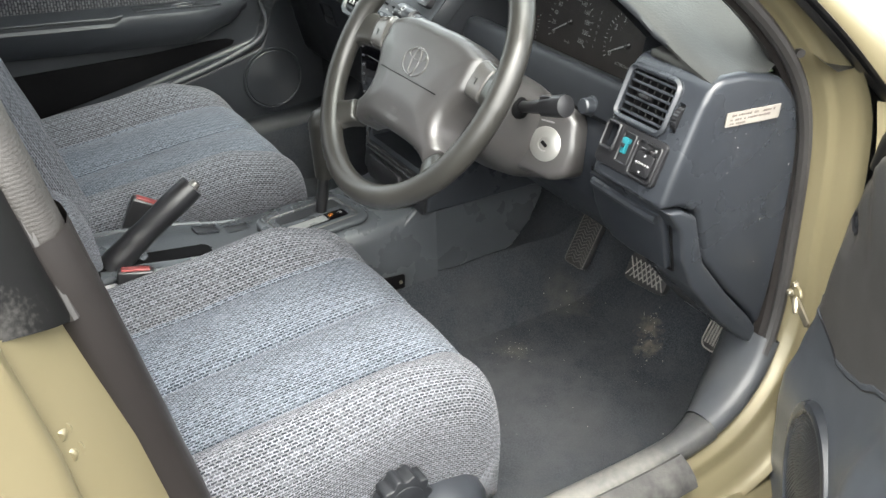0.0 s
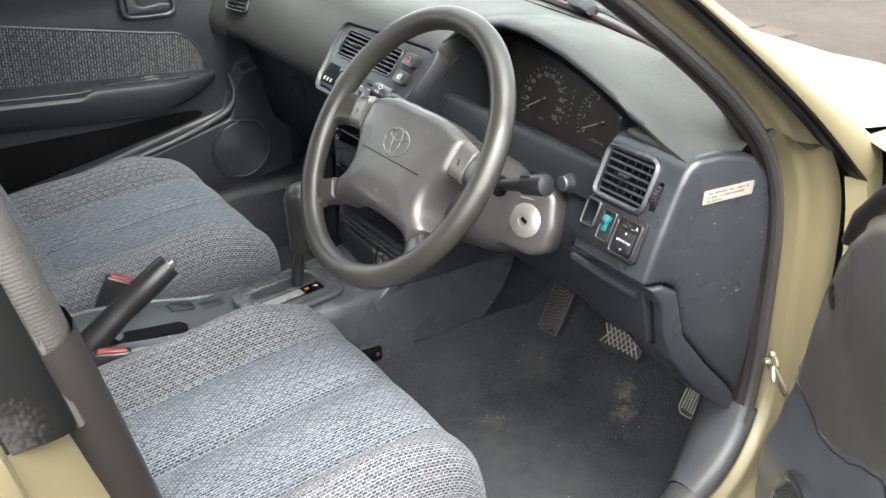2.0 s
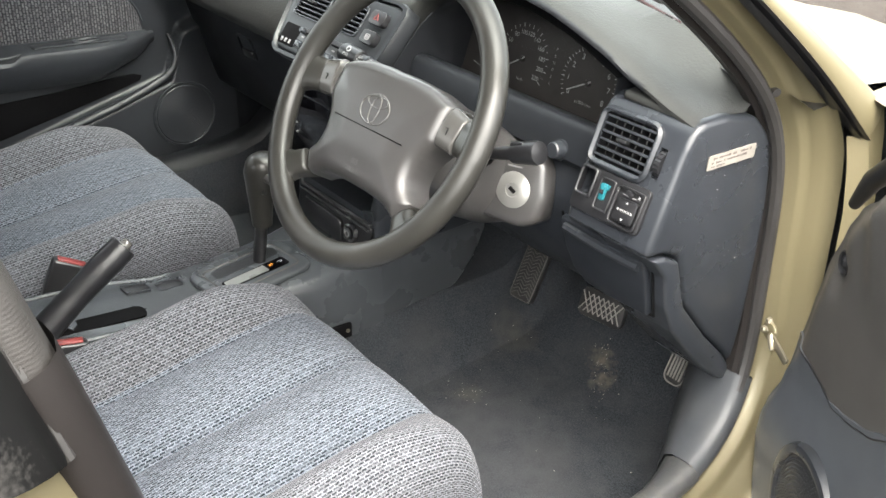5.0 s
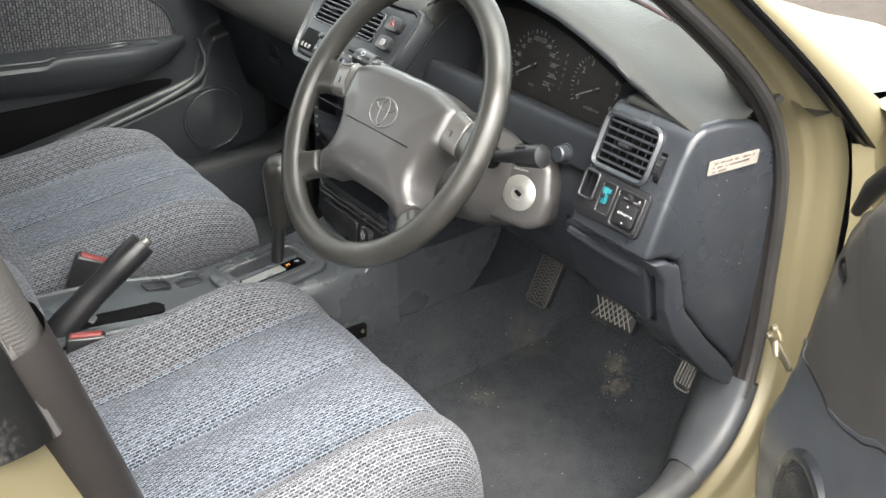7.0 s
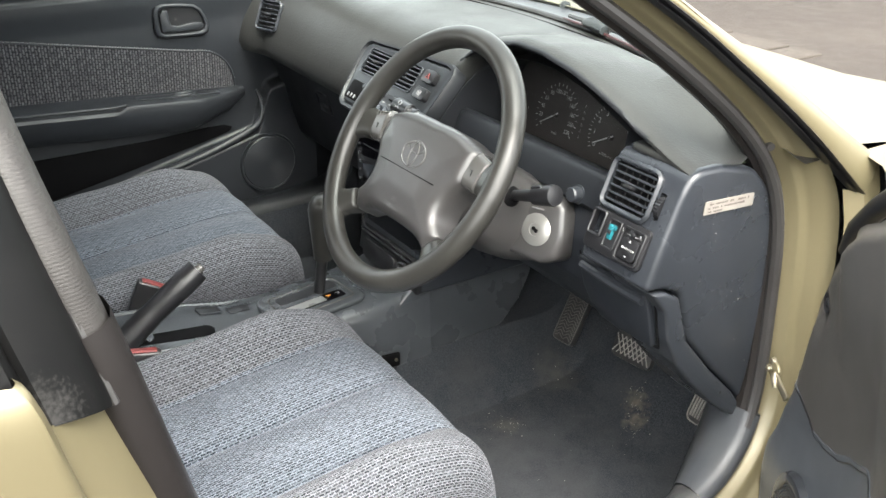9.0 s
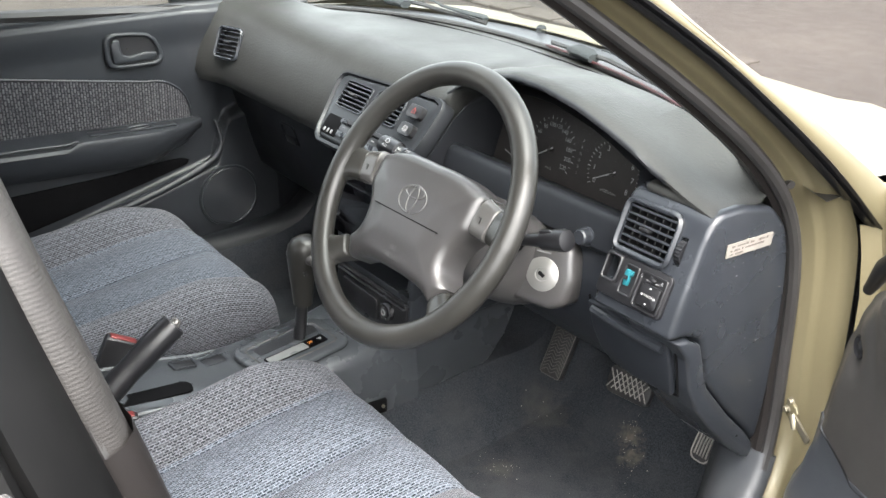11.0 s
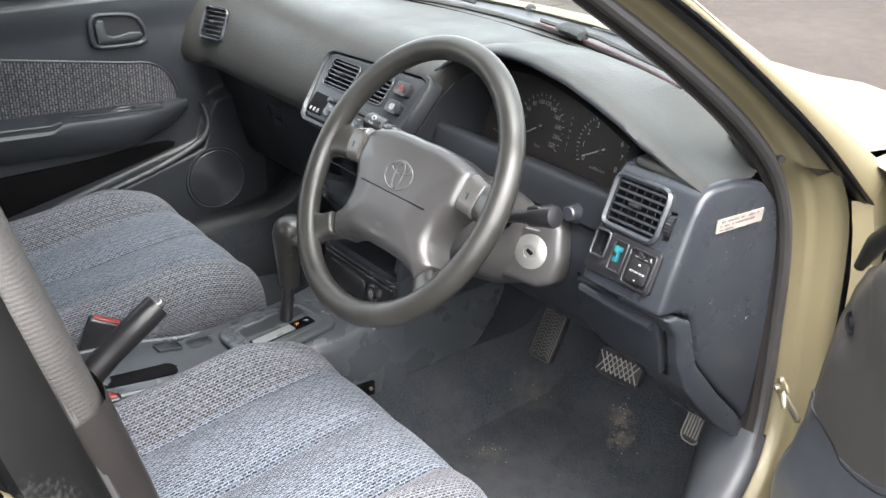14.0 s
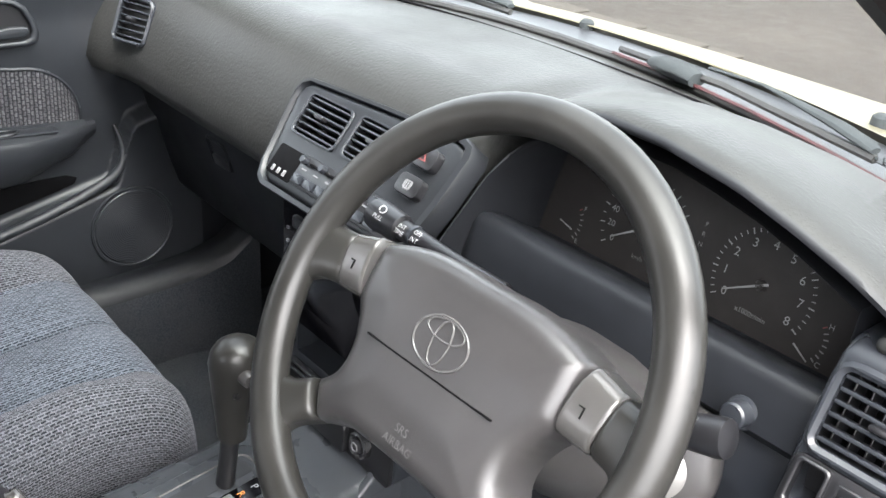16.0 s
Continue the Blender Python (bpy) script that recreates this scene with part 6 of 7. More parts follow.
for rx, rr in ((0.096, 0.006), (-0.056, 0.006)):
    part("console_rail", tube(curve_through([(rx, -0.60, 0.503), (rx, -0.45, 0.500), (rx, -0.33, 0.493), (rx + 0.001, -0.24, 0.480), (rx + 0.001, -0.17, 0.464), (rx, -0.13, 0.459)], 24), rr, 10), M_CONSOLE, console, "rounded raised edge of the console")
# Flat slab laid on the console: the slot's shade painted black.
part("lever_slot_shade", slab(rrect(0.034, 0.20, 0.012), 0.003, pose(0.055, -0.32, 0.4935, -6.5, 0, 0)), M_DARK, console, "flat black slab for the shaded handbrake slot")

shifter = thing("gear_selector", (0, 0, 0.47), "dark plastic automatic gear selector lever", "gear lever")
part("lever_shaft", tube([(0.018, -0.010, 0.462), (0.018, -0.002, 0.51), (0.020, 0.004, 0.56)], [0.013, 0.0125, 0.013], 14, squash=0.8), M_BLACK, shifter)
kn = [((0.0, 0.003, 0.545), 0.0145, 0.016), ((0.0, 0.004, 0.58), 0.0165, 0.019), ((-0.001, 0.006, 0.60), 0.019, 0.022), ((-0.001, 0.009, 0.622), 0.0222, 0.026), ((-0.001, 0.010, 0.640), 0.0238, 0.028), ((0.0, 0.012, 0.652), 0.0228, 0.027), ((0.001, 0.013, 0.661), 0.0185, 0.023), ((0.001, 0.013, 0.6665), 0.012, 0.015), ((0.001, 0.013, 0.668), 0.005, 0.006), ((0.001, 0.013, 0.6682), 0.0005, 0.0005)]
part("knob", loft([[(c[0] + 0.021 + a * 1.22 * math.cos(2 * math.pi * k / 22), c[1] + b * math.sin(2 * math.pi * k / 22), c[2]) for k in range(22)] for c, a, b in kn], closed=True), M_WHEEL, shifter, "smooth dark grey selector knob", 60)
part("release_button", lathe([(0, 0.016), (0.007, 0.016), (0.0085, 0.013), (0.009, 0.0)], basis((0.043, 0.008, 0.636), (0, 1, 0), (0, 0, 1)), 16), M_PAD, shifter, "grey release button")
part("screw", lathe([(0.001, 0.002), (0.004, 0.003), (0.005, 0.0)], basis((0.042, 0.0, 0.612), (0, 1, 0), (0, 0, 1)), 12), M_BLACK, shifter)

brake = thing("handbrake", (0.055, -0.38, 0.47), "black raised handbrake lever", "handbrake")
hb = curve_through([(0.054, -0.388, 0.462), (0.054, -0.376, 0.493), (0.055, -0.346, 0.522), (0.057, -0.29, 0.564), (0.058, -0.236, 0.602)], 16)
part("lever", tube(hb, [0.0265 - 0.0055 * smooth(0.0, 0.45, k / 15) - 0.001 * (k / 15) + 0.001 * math.sin(k / 15 * math.pi * 3) * (k > 7) for k in range(16)], 16), M_BLACK, brake, "black moulded grip")
d = (hb[-1] - hb[-2]).normalized()
part("release_button", tube([tuple(hb[-1]), tuple(hb[-1] + d * 0.003), tuple(hb[-1] + d * 0.008), tuple(hb[-1] + d * 0.010)], [0.0105, 0.0085, 0.0080, 0.006], 12), M_PLATE, brake, "small bright release button")


def buckle(m, label):
    th = thing("belt_buckle", m.translation, label, "seat belt buckle", "belt buckles")
    part("buckle_body", slab([(-0.022, -0.09), (0.022, -0.09), (0.027, 0.0), (0.027, 0.03), (-0.027, 0.03), (-0.027, 0.0)], 0.022, m, 0.004, 3), M_BLACK, th)
    part("press_button", rbox(0.042, 0.004, 0.016, m @ pose(0, 0.0305, 0.011), 0.0015), M_RED, th, "red release button")


buckle(basis((0.112, -0.356, 0.487), (0.25, 0.97, -0.1), (-0.1, 0.3, 1)), "black belt buckle with red button")
buckle(basis((-0.075, -0.292, 0.508), (0.25, 0.93, -0.50), (0.05, 0.45, 1)), "black belt buckle with red button")

# ---- pedals ----
rest = thing("footrest", (0.175, 0.47, 0.33), "dark rubber footrest with herringbone ribs", "footrest")
FR = basis((0.177, 0.478, 0.352), (1, 0.08, 0), (0.12, 0.55, 1))
part("rest_plate", slab(rrect(0.053, 0.108, 0.008), 0.014, FR, 0.004), M_PEDAL, rest)
part("rim", ring(rrect(0.051, 0.106, 0.008), rrect(0.0485, 0.1035, 0.007), 0.002, FR @ pose(0, 0, 0.0138), 0.0005), M_PEDAL_RIM, rest)
for c in range(4):
    for i in range(13):
        part("rib", rbox(0.0120, 0.0013, 0.0018, FR @ pose(-0.0165 + 0.011 * c, -0.043 + 0.0072 * i, 0.0146, 0, 0, 38 * (-1) ** c), 0), M_PEDAL_RIM, rest)
pedal = thing("brake_pedal", (0.365, 0.45, 0.37), "wide brake pedal with crosshatched worn rubber", "pedal")
BR = basis((0.386, 0.446, 0.397), (1, 0.06, 0.06), (0, 0.45, 1))
part("pedal_pad", slab(rrect(0.092, 0.050, 0.012), 0.014, BR, 0.004), M_PEDAL, pedal)
for i in range(7):
    for s in (-1, 1):
        part("rib", rbox(0.0018, 0.041, 0.0030, BR @ pose(-0.032 + 0.0106 * i, 0, 0.0148, 0, 0, 33 * s), 0.0008, 1), M_PEDAL_RIB, pedal)
part("pedal_arm", tube([(0.377, 0.456, 0.385), (0.375, 0.52, 0.50), (0.375, 0.54, 0.62)], 0.009, 8), M_BLACK, pedal)
acc = thing("accelerator_pedal", (0.56, 0.43, 0.36), "narrow accelerator pedal with ribbed rubber", "pedal")
AC = basis((0.563, 0.444, 0.398), (0.95, -0.1, 0.1), (0.1, 0.55, 1))
part("pedal_pad", slab(rrect(0.042, 0.10, 0.014), 0.012, AC, 0.004), M_PEDAL, acc)
for i in range(5):
    part("rib", rbox(0.0022, 0.080, 0.0022, AC @ pose(-0.012 + 0.006 * i, 0, 0.0128), 0), M_PEDAL_RIB, acc)
part("rib", ring(rrect(0.041, 0.099, 0.014), rrect(0.0365, 0.0945, 0.012), 0.002, AC @ pose(0, 0, 0.0118), 0.0005), M_PEDAL_RIB, acc)
part("pedal_arm", tube([(0.568, 0.464, 0.41), (0.558, 0.51, 0.50), (0.55, 0.535, 0.62)], 0.008, 8), M_BLACK, acc)

# ---- far-side front door (closed) ----
pdoor = thing("passenger_door", (-0.69, -0.1, 0.6), "closed passenger door with cloth insert and armrest", "car door")


def ridge_z(y):
    return 0.536 + 0.26 * max(y, -0.3) + 0.10 * smooth(0.148, 0.188, y)


def door_x(y, z):
    """How far the trim panel stands into the cabin."""
    x = -0.676
    x += 0.016 * smooth(0.64, 0.82, z)
    x += 0.008 * smooth(0.84, 0.90, z) - 0.020 * smooth(0.915, 0.93, z)
    x += 0.014 * smooth(0.11, 0.17, y) * smooth(0.60, 0.70, z)
    r = ridge_z(y)
    x += 0.034 * (1 - smooth(r - 0.014, r + 0.006, z)) - 0.012 * (1 - smooth(0.32, 0.46, z))
    return x


ys = [-0.62 + 0.01 * i for i in range(73)] + [0.104 + 0.004 * i for i in range(26)] + [0.22 + 0.02 * i for i in range(5)]
zs = [0.30 + 0.005 * i for i in range(128)]
part("trim_panel", loft([[(door_x(y, z), y, z) for z in zs] for y in ys]), M_DOOR, pdoor, "dark grey moulded vinyl door panel", 60)
arm_rows = []
for i in range(48):
    y = -0.62 + 0.755 * i / 47
    k = (1 - smooth(0.0, 0.150, y)) ** 0.55
    dip = -0.011 * (1 - smooth(-0.168, -0.150, y))
    crest = 0.6825 - 0.058 * (y + 0.04)
    low = crest - 0.080 + 0.030 * smooth(-0.02, 0.09, y) + 0.030 * smooth(0.08, 0.135, y)
    arm_rows.append([(-0.676, y, low), (-0.676 + 0.036 * k, y, low + 0.004), (-0.676 + 0.052 * k, y, low + (crest - low) * 0.28), (-0.676 + 0.062 * k, y, low + (crest - low) * 0.62), (-0.676 + 0.066 * k, y, crest - 0.007 + dip), (-0.676 + 0.063 * k, y, crest + dip), (-0.676 + 0.056 * k, y, crest + 0.003 + dip), (-0.676 + 0.03 * k, y, crest + 0.006 + dip * 0.6), (-0.670, y, crest + 0.009)])
part("armrest", loft(arm_rows), M_DOOR, pdoor, "moulded armrest with a finger grip", 40)
part("pull_edge", tube(curve_through([(-0.612, -0.60, 0.711), (-0.612, -0.30, 0.6975), (-0.612, -0.172, 0.690), (-0.6105, -0.155, 0.694)], 20), 0.0028, 6), M_DOOR, pdoor)
rim_curve = curve_through([(-0.644, -0.30, 0.462), (-0.641, -0.037, 0.526), (-0.641, 0.037, 0.545), (-0.641, 0.105, 0.568), (-0.642, 0.148, 0.588), (-0.645, 0.169, 0.614), (-0.650, 0.168, 0.646), (-0.655, 0.162, 0.672)], 44)
part("pocket_rim", tube([p + Vector((-0.004, 0, -0.003)) for p in rim_curve], [0.0085] * 36 + [0.0082, 0.008, 0.0075, 0.007, 0.006, 0.005, 0.004, 0.003], 12), M_DOOR, pdoor, "smooth rounded map pocket rim", 60)
# Black slab on the panel: the pocket's inner shade as a colour.
part("pocket_shade", slab([(-0.40, 0.47), (-0.20, 0.510), (0.0, 0.552), (0.062, 0.566), (0.092, 0.574), (0.098, 0.584), (0.080, 0.591), (0.04, 0.592), (-0.10, 0.584), (-0.40, 0.582)], 0.004, basis((-0.6765, 0, 0), (0, 1, 0), (0, 0, 1)), 0.0015), M_DARK, pdoor, "black slab for the shade inside the map pocket")


def cloth_top(y):
    if y < 0.02:
        return 0.779 - 0.172 * (y - 0.02)
    return 0.679 + 0.100 * max(0.0, 1 - ((y - 0.02) / 0.094) ** 2.2) ** 0.4545


cy = [-0.62 + 0.01 * i for i in range(65)] + [0.02 + 0.094 * math.sin(math.pi / 2 * i / 14) for i in range(1, 15)]
cloth_rows, cloth_edge = [], []
for y in cy:
    z0, z1 = 0.686 - 0.058 * (y + 0.04), cloth_top(y)
    z1 = max(z1, z0 - 0.004)
    cloth_rows.append([(door_x(y, z0 + (z1 - z0) * j / 12) + 0.0018, y, z0 + (z1 - z0) * j / 12) for j in range(13)])
    cloth_edge.append((door_x(y, z1) + 0.001, y, z1))
part("cloth_insert", loft([list(r) for r in zip(*cloth_rows)]), M_DOORCLOTH, pdoor, "ribbed grey cloth insert")
part("cloth_border", tube(cloth_edge, 0.0028, 6), M_DOOR, pdoor)
DH = basis((-0.655, 0.0, 0.853), (0, 1, 0), (0, 0, 1))
h_out = [(-0.062, 0.027), (-0.054, 0.036), (-0.042, 0.039), (0.0, 0.036), (0.030, 0.031), (0.045, 0.020), (0.055, 0.0), (0.060, -0.018), (0.057, -0.032), (0.044, -0.038), (0.0, -0.038), (-0.044, -0.036), (-0.058, -0.030), (-0.063, -0.016)]
hn = part("handle_bezel", ring(h_out, [(u * 0.83, v * 0.76) for u, v in h_out], 0.010, DH @ pose(0, 0, -0.002), 0.003), M_DOOR, pdoor, "inner door handle surround", 50)
part("handle_cup", slab([(u * 0.86, v * 0.80) for u, v in h_out], 0.003, DH @ pose(0, 0, -0.002)), M_BLACK, hn)
part("pull_lever", slab([(-0.048, -0.024), (0.034, -0.025), (0.046, -0.018), (0.044, -0.009), (0.020, -0.007), (-0.012, -0.012), (-0.026, -0.008), (-0.030, 0.004), (-0.031, 0.024), (-0.044, 0.025), (-0.050, 0.016)], 0.008, DH @ pose(0, 0, 0.001), 0.003, 3), M_DOOR, hn)
part("screw", lathe([(0, 0.002), (0.003, 0.002), (0.003, -0.002)], DH @ pose(-0.014, 0.002, 0.001), 10), M_PLATE, hn)
SP = basis((-0.6405, 0.172, 0.489), (0, 1, 0), (0, 0, 1))
sp = part("door_speaker", lathe([(0.067, 0.0), (0.070, 0.003), (0.073, 0.003), (0.075, -0.004)], SP, 40), M_DOOR, pdoor, "round speaker grille in the door")
part("grille", lathe([(0, 0.004)] + [(0.0016 * i, 0.003 + 0.0005 * (i % 2)) for i in range(1, 42)] + [(0.068, 0.001)], SP, 40), M_DOOR, sp)
part("armrest_switch", slab(rrect(0.030, 0.19, 0.006), 0.003, pose(-0.644, -0.03, 0.6866, -3.3, 0, 0), 0.001), M_DOOR, pdoor)
part("armrest_cup", tube([(-0.642 + 0.011 * math.cos(a), -0.018 + 0.026 * math.sin(a), 0.690) for a in [2 * math.pi * k / 20 for k in range(20)]], 0.0022, 6, closed=True), M_DOOR, pdoor)
part("door_shell", rbox(0.06, 0.95, 0.62, pose(-0.755, -0.13, 0.60), 0.03), M_GOLD, pdoor)
part("belt_moulding", tube([(-0.675, -0.62, 0.957), (-0.675, -0.25, 0.945), (-0.675, 0.16, 0.915)], 0.012, 8), M_RUBBER, pdoor)
fg = part("door_glass", loft([[(-0.685, -0.50, 0.94), (-0.685, 0.20, 0.905)], [(-0.61, -0.50, 1.30), (-0.61, -0.22, 1.28)]]), M_GLASS, pdoor, "passenger window glass")
fg.visible_shadow = False
face_towards(fg, (0, -0.1, 1.1))
part("sail_panel", slab([(0.10, 0.905), (0.26, 0.90), (0.10, 1.02)], 0.02, basis((-0.70, 0, 0), (0, 1, 0), (0, 0, 1)), 0.004), M_BLACK, pdoor)
part("kick_panel", rbox(0.03, 0.5, 0.5, pose(-0.69, 0.50, 0.48), 0.01), M_PANELSHADE, car)
sill_rows = []
for y, up, out in ((-0.62, 0.0, 0.0), (-0.2, 0.0, 0.0), (0.10, 0.0, 0.0), (0.20, 0.004, 0.004), (0.27, 0.014, 0.012), (0.32, 0.035, 0.022), (0.355, 0.07, 0.028), (0.37, 0.12, 0.03)):
    sill_rows.append([(-0.655 + out, y, 0.40 + up), (-0.632 + out, y, 0.403 + up), (-0.615 + out, y, 0.400 + up), (-0.600 + out, y, 0.388 + up), (-0.594 + out, y, 0.376 + up)])
part("far_sill_carpet", loft([[r[-1], (r[-1][0] + 0.003, r[-1][1], r[-1][2] - 0.01), (r[-1][0] + 0.004, r[-1][1], 0.23)] for r in sill_rows]), M_CARPET, car)
part("far_sill_cover", loft(sill_rows), M_PANELSHADE, car, "blue-grey plastic scuff plate inside the passenger door", 60)

# ---- open driver door ----
DD = Vector((0.775, -0.63, 0)).normalized()
DO = Vector((0.80, 0.335, 0))
nrm = Vector((DD.x, DD.y, 0)).cross(Vector((0, 0, 1)))
DM = Matrix(((DD.x, 0, nrm.x, DO.x), (DD.y, 0, nrm.y, DO.y), (0, 1, nrm.z, 0), (0, 0, 0, 1)))
if nrm.dot(Vector((-0.5, -0.8, 0))) < 0:
    DM = DM @ Matrix.Diagonal((1, 1, -1, 1))
ddoor = thing("driver_door", (0.9, 0.3, 0.6), "open driver door with grey and blue trim panel", "car door")


def dp(s, h, w):
    return tuple(DM @ Vector((s, h, w)))


def along(table, x):
    """A soft line through a short table of (x, value)."""
    if x <= table[0][0]:
        return table[0][1]
    for (a, va), (b, vb) in zip(table, table[1:]):
        if x <= b:
            t = (x - a) / (b - a)
            return va + (vb - va) * (0.5 * t + 0.5 * t * t * (3 - 2 * t))
    return table[-1][1]


def seam_h(s):
    return along([(-0.03, 0.592), (0.0, 0.606), (0.05, 0.611), (0.10, 0.612), (0.13, 0.608), (0.165, 0.619), (0.21, 0.637), (0.26, 0.668), (0.33, 0.704), (0.5, 0.73), (0.9, 0.74)], s)


def upper_left(h):
    return along([(0.50, -0.03), (0.595, -0.022), (0.645, -0.012), (0.72, 0.004), (0.775, 0.026), (0.817, 0.050), (0.843, 0.082), (0.88, 0.125), (0.93, 0.21)], h)


def upper_w(s, h):
    w = 0.002 + 0.016 * smooth(0.0, 0.045, s - upper_left(h)) + 0.03 * smooth(0.27, 0.42, s)
    w += 0.014 * smooth(0.10, 0.15, s + 0.35 * (h - 0.80)) * smooth(0.70, 0.86, h)
    return w - 0.012 * math.exp(-((s - 0.055) ** 2 + (h - 0.742) ** 2) / 0.0005)


def lower_edge(h):
    return along([(0.28, 0.022), (0.343, -0.022), (0.39, -0.042), (0.436, -0.058), (0.467, -0.056), (0.533, -0.031), (0.60, -0.023), (0.75, -0.02)], h)


def lower_w(s, h):
    top = seam_h(s)
    w = 0.004 + 0.016 * smooth(0.0, 0.03, s - lower_edge(h)) + 0.03 * smooth(0.27, 0.42, s)
    w += 0.02 * smooth(0.24, 0.33, s) * (1 - smooth(top - 0.10, top - 0.02, h)) * smooth(0.32, 0.42, h)
    w += 0.008 * smooth(0.03, 0.12, top - h)
    return w + (upper_w(s, top) + 0.0015 - w) * smooth(0.05, 0.0, top - h)


up_rows, lo_rows = [], []
for k in range(40):
    row = []
    for j in range(50):
        h = 0.50 + 0.425 * k / 39
        s = upper_left(h) + (0.75 - upper_left(h)) * (j / 49) ** 1.4
        hh = max(h, seam_h(s) - 0.12)
        row.append(dp(s, hh, upper_w(s, hh)))
    up_rows.append(row)
for j in range(56):
    row = []
    for k in range(40):
        s0 = 0.75 * (j / 55) ** 1.4
        f = k / 39
        h = 0.30 + (seam_h(s0) - 0.30) * f
        edge = lower_edge(h)
        s = edge * (1 - j / 55) + s0
        row.append(dp(s, h, lower_w(s, h)))
    row.append(dp(s, h + 0.0015, lower_w(s, h) - 0.004))
    lo_rows.append(row)
ss = [-0.02 + 0.0125 * i for i in range(60)]
part("upper_trim", loft(up_rows), M_DOORTRIM, ddoor, "brown-grey upper door trim", 50)
part("lower_trim", loft(lo_rows), M_DOORLOW, ddoor, "blue-grey lower door trim", 50)
part("trim_seam", tube([dp(s, seam_h(s), lower_w(s, seam_h(s)) - 0.0006) for s in ss], 0.0013, 6), M_BLACK, ddoor)
part("trim_screw", lathe([(0, 0.001), (0.004, 0.002), (0.009, -0.002), (0.013, 0.001), (0.015, 0.0)], DM @ pose(0.059, 0.753, 0.012), 20), M_BLACK, ddoor, "dark trim screw in a dished hole")
SPD = DM @ pose(0.150, 0.447, 0.028)
ds = part("door_speaker", lathe([(0.082, 0.001), (0.085, 0.005), (0.090, 0.006), (0.096, 0.004), (0.100, -0.006)], SPD, 48), M_PANEL, ddoor, "round speaker grille low on the door")
grille = lathe([(0, 0.008), (0.03, 0.007), (0.06, 0.005), (0.083, 0.001)], SPD, 48)
part("grille", grille, M_BLACK, ds)
mesh_bm = bmesh.new()
for i in range(1, 17):
    for k in range(6 * i):
        a, r = 2 * math.pi * k / (6 * i), 0.0049 * i
        m = SPD @ pose(r * math.cos(a), r * math.sin(a), 0.0085 - 0.9 * r * r)
        vs = [mesh_bm.verts.new(m @ Vector((0.0016 * math.cos(q), 0.0016 * math.sin(q), 0))) for q in (0, 1.571, 3.142, 4.712)]
        top = mesh_bm.verts.new(m @ Vector((0, 0, 0.0012)))
        for j in range(4):
            mesh_bm.faces.new((vs[j], vs[(j + 1) % 4], top))
part("grille_studs", mesh_bm, M_PANEL, ds, "fine studded speaker mesh")
part("inner_panel", slab([(0.02, 0.31), (0.74, 0.31), (0.74, 0.86), (0.14, 0.86), (0.05, 0.79), (0.01, 0.70), (-0.015, 0.6), (-0.04, 0.45)], 0.004, DM @ pose(0, 0, -0.003)), M_TRIM, ddoor)
part("door_shell", slab([(0.02, 0.30), (0.95, 0.30), (1.0, 0.6), (0.97, 0.88), (0.13, 0.875), (0.05, 0.80), (0.01, 0.72), (-0.015, 0.6), (-0.04, 0.45)], 0.09, DM @ pose(0, 0, -0.094), 0.01), M_GOLD, ddoor)
part("glass_frame", tube([dp(-0.018, 0.787, -0.02), dp(0.012, 0.832, -0.02), dp(0.065, 0.880, -0.02), dp(0.125, 0.925, -0.022), dp(0.28, 1.045, -0.04), dp(0.55, 1.23, -0.07)], [0.007, 0.012, 0.013, 0.014, 0.014, 0.014], 12), M_BLACK, ddoor, "black door window frame")
part("belt_seal", tube([dp(0.10, 0.858, -0.008), dp(0.17, 0.905, -0.004), dp(0.3, 0.925, 0.005), dp(0.8, 0.93, 0.005)], 0.011, 8), M_RUBBER, ddoor)
chk = thing("door_check", (0.73, 0.375, 0.57), "bolted steel door check strap", "door check")
part("strap", slab(rrect(0.050, 0.009, 0.003), 0.004, basis((0.757, 0.348, 0.566), (0.8, -0.42, -0.25), (0, 0.3, 1)), 0.001), M_METAL, chk)
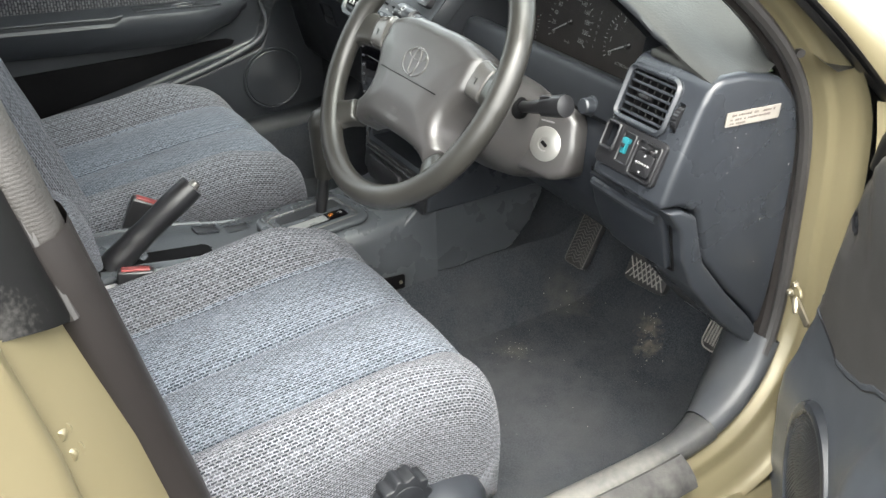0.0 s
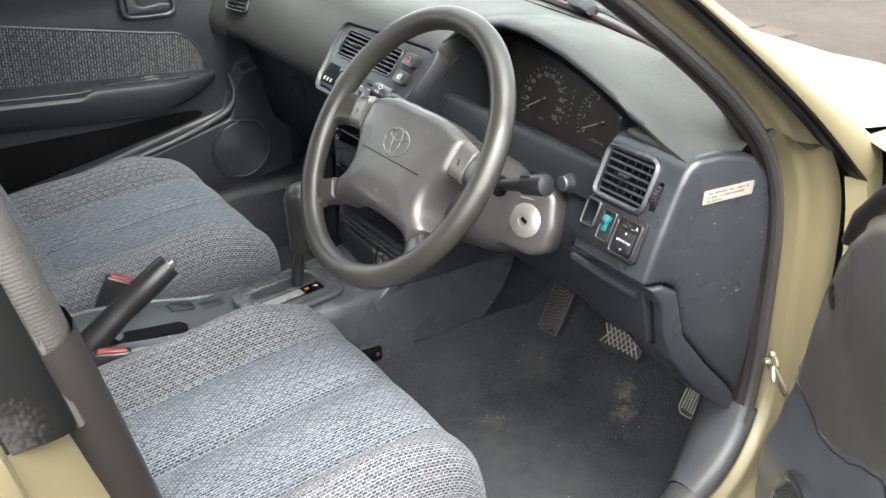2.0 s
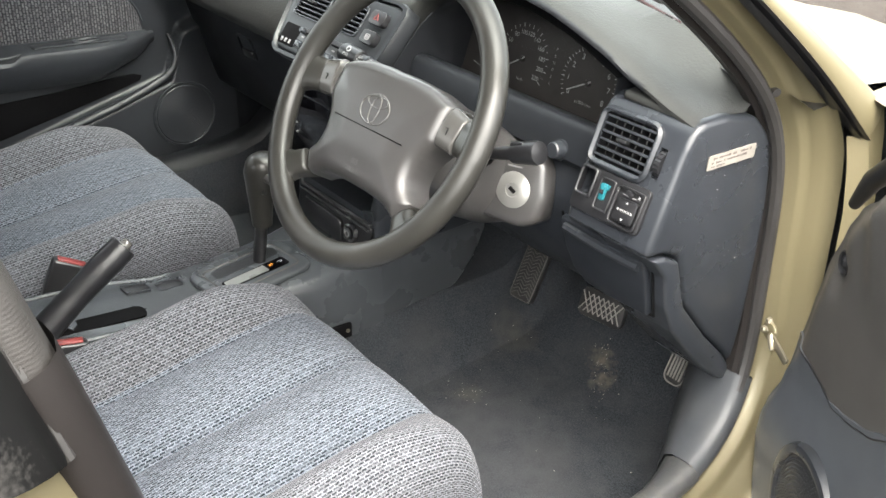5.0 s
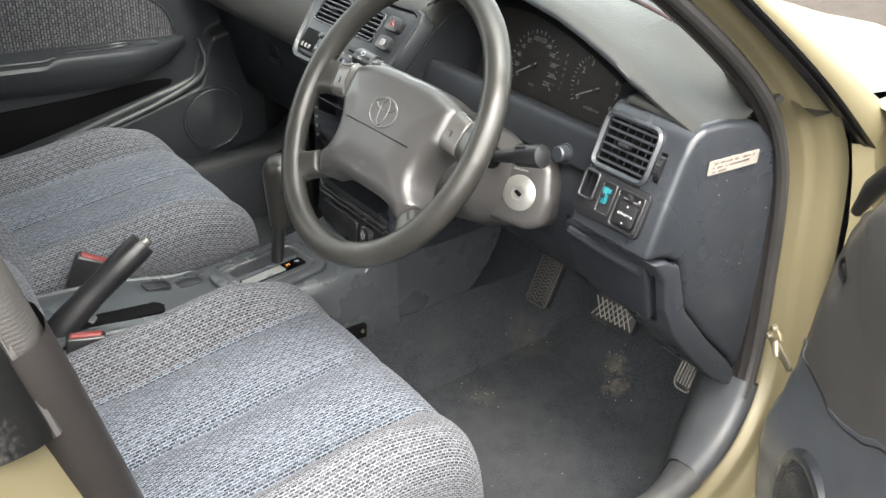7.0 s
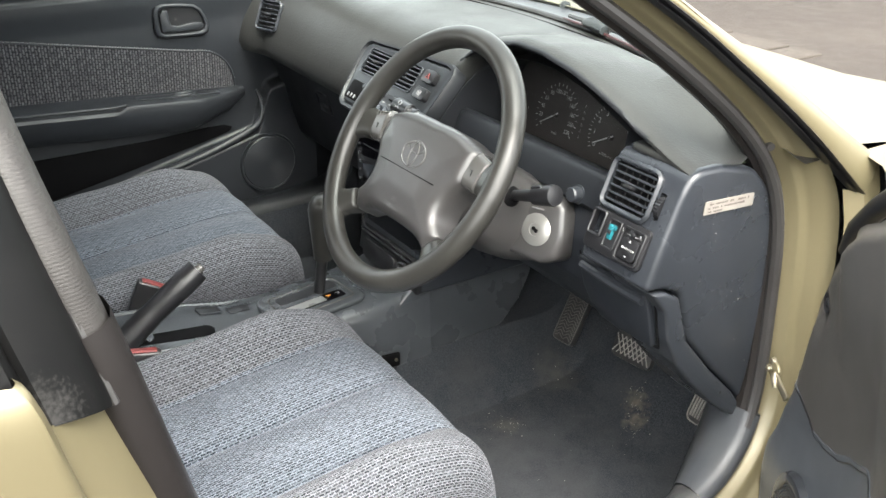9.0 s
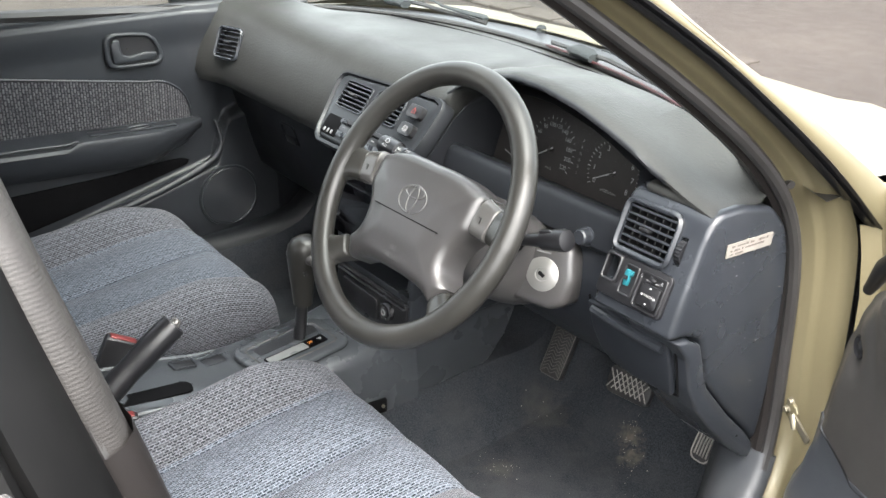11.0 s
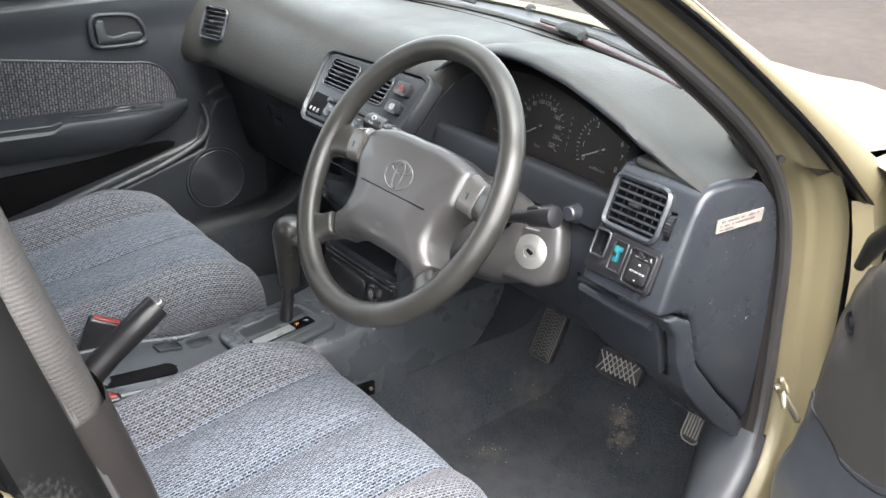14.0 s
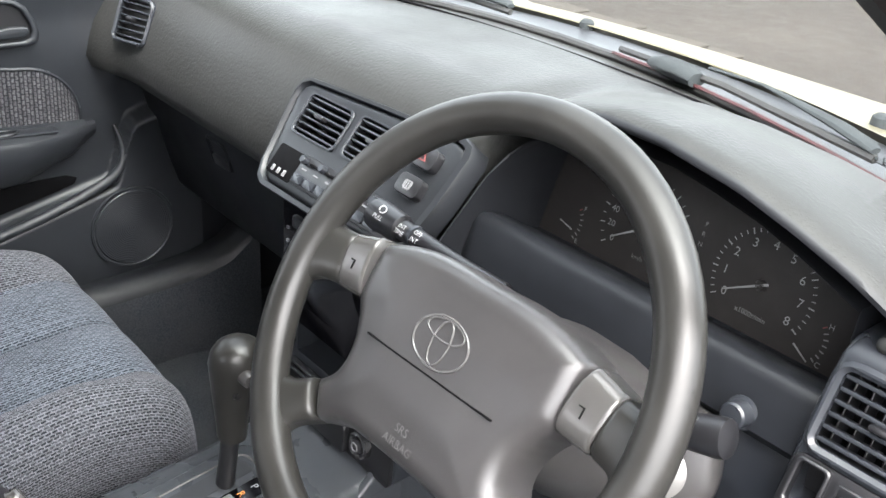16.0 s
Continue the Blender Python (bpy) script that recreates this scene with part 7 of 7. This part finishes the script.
part("bracket", slab([(-0.013, -0.008), (0.008, -0.012), (0.014, -0.006), (0.013, 0.006), (0.003, 0.011), (-0.010, 0.010)], 0.006, basis((0.732, 0.364, 0.575), (0.9, -0.3, -0.3), (0, 0.2, 1)), 0.002), M_GOLD, chk)
part("bracket_lug", tube([(0.738, 0.356, 0.572), (0.745, 0.348, 0.566), (0.749, 0.345, 0.560)], [0.005, 0.0045, 0.003], 10), M_METAL, chk)
for by, bz in ((0.365, 0.586), (0.357, 0.577)):
    part("bolt", lathe([(0, 0.005), (0.0035, 0.005), (0.0045, 0.004), (0.0045, 0.0), (0.006, -0.001)], basis((0.727, by, bz), (0.9, -0.3, 0), (0, 0, 1)), 6), M_METAL, chk)


# lint and dust specks on the dash end
lint = bmesh.new()
for i in range(34):
    ly, lz, lr = random.uniform(0.20, 0.36), random.uniform(0.56, 0.86), random.choice((0.0003, 0.0004, 0.0005, 0.0007))
    if ly < 0.22 + 0.9 * max(0.0, 0.66 - lz):
        continue
    bmesh.ops.create_icosphere(lint, subdivisions=1, radius=lr, matrix=Matrix.Translation((0.6882, ly, lz)))
single("lint", lint, M_GRIT, "tiny pale lint specks on the dash end", "dust", kind="stuff")

# ---- padded armrest at the rear of the console ----
armrest = thing("console_armrest", (0.04, -0.5, 0.51), "grey moquette padded armrest behind the handbrake", "armrest")
pad_rows = []
for k in range(15):
    a = 0.5 * math.pi * k / 14
    grow = max(0.03, math.sin(a)) ** 0.75
    yy = -0.392 - 0.075 * (1 - math.cos(a))
    pad_rows.append([(0.035 + 0.064 * (0.55 + 0.45 * grow) * math.copysign(abs(math.cos(t)) ** 0.7, math.cos(t)), yy, 0.512 + 0.128 * grow * math.sin(t) ** 0.7) for t in [math.pi * j / 20 for j in range(21)]])
for back in (0.05, 0.10, 0.15, 0.18):
    pad_rows.append([(x, y - back, z) for x, y, z in pad_rows[14]])
pad_rows.append([(0.035 + 0.4 * (x - 0.035), y - 0.195, 0.512 + 0.5 * (z - 0.512)) for x, y, z in pad_rows[14]])
part("pad", loft(pad_rows), M_BOLSTER, armrest, "", 60)
part("welt", rbox(0.112, 0.24, 0.016, pose(0.035, -0.52, 0.506), 0.005, 2), M_DARK, armrest, "dark plastic base of the pad")
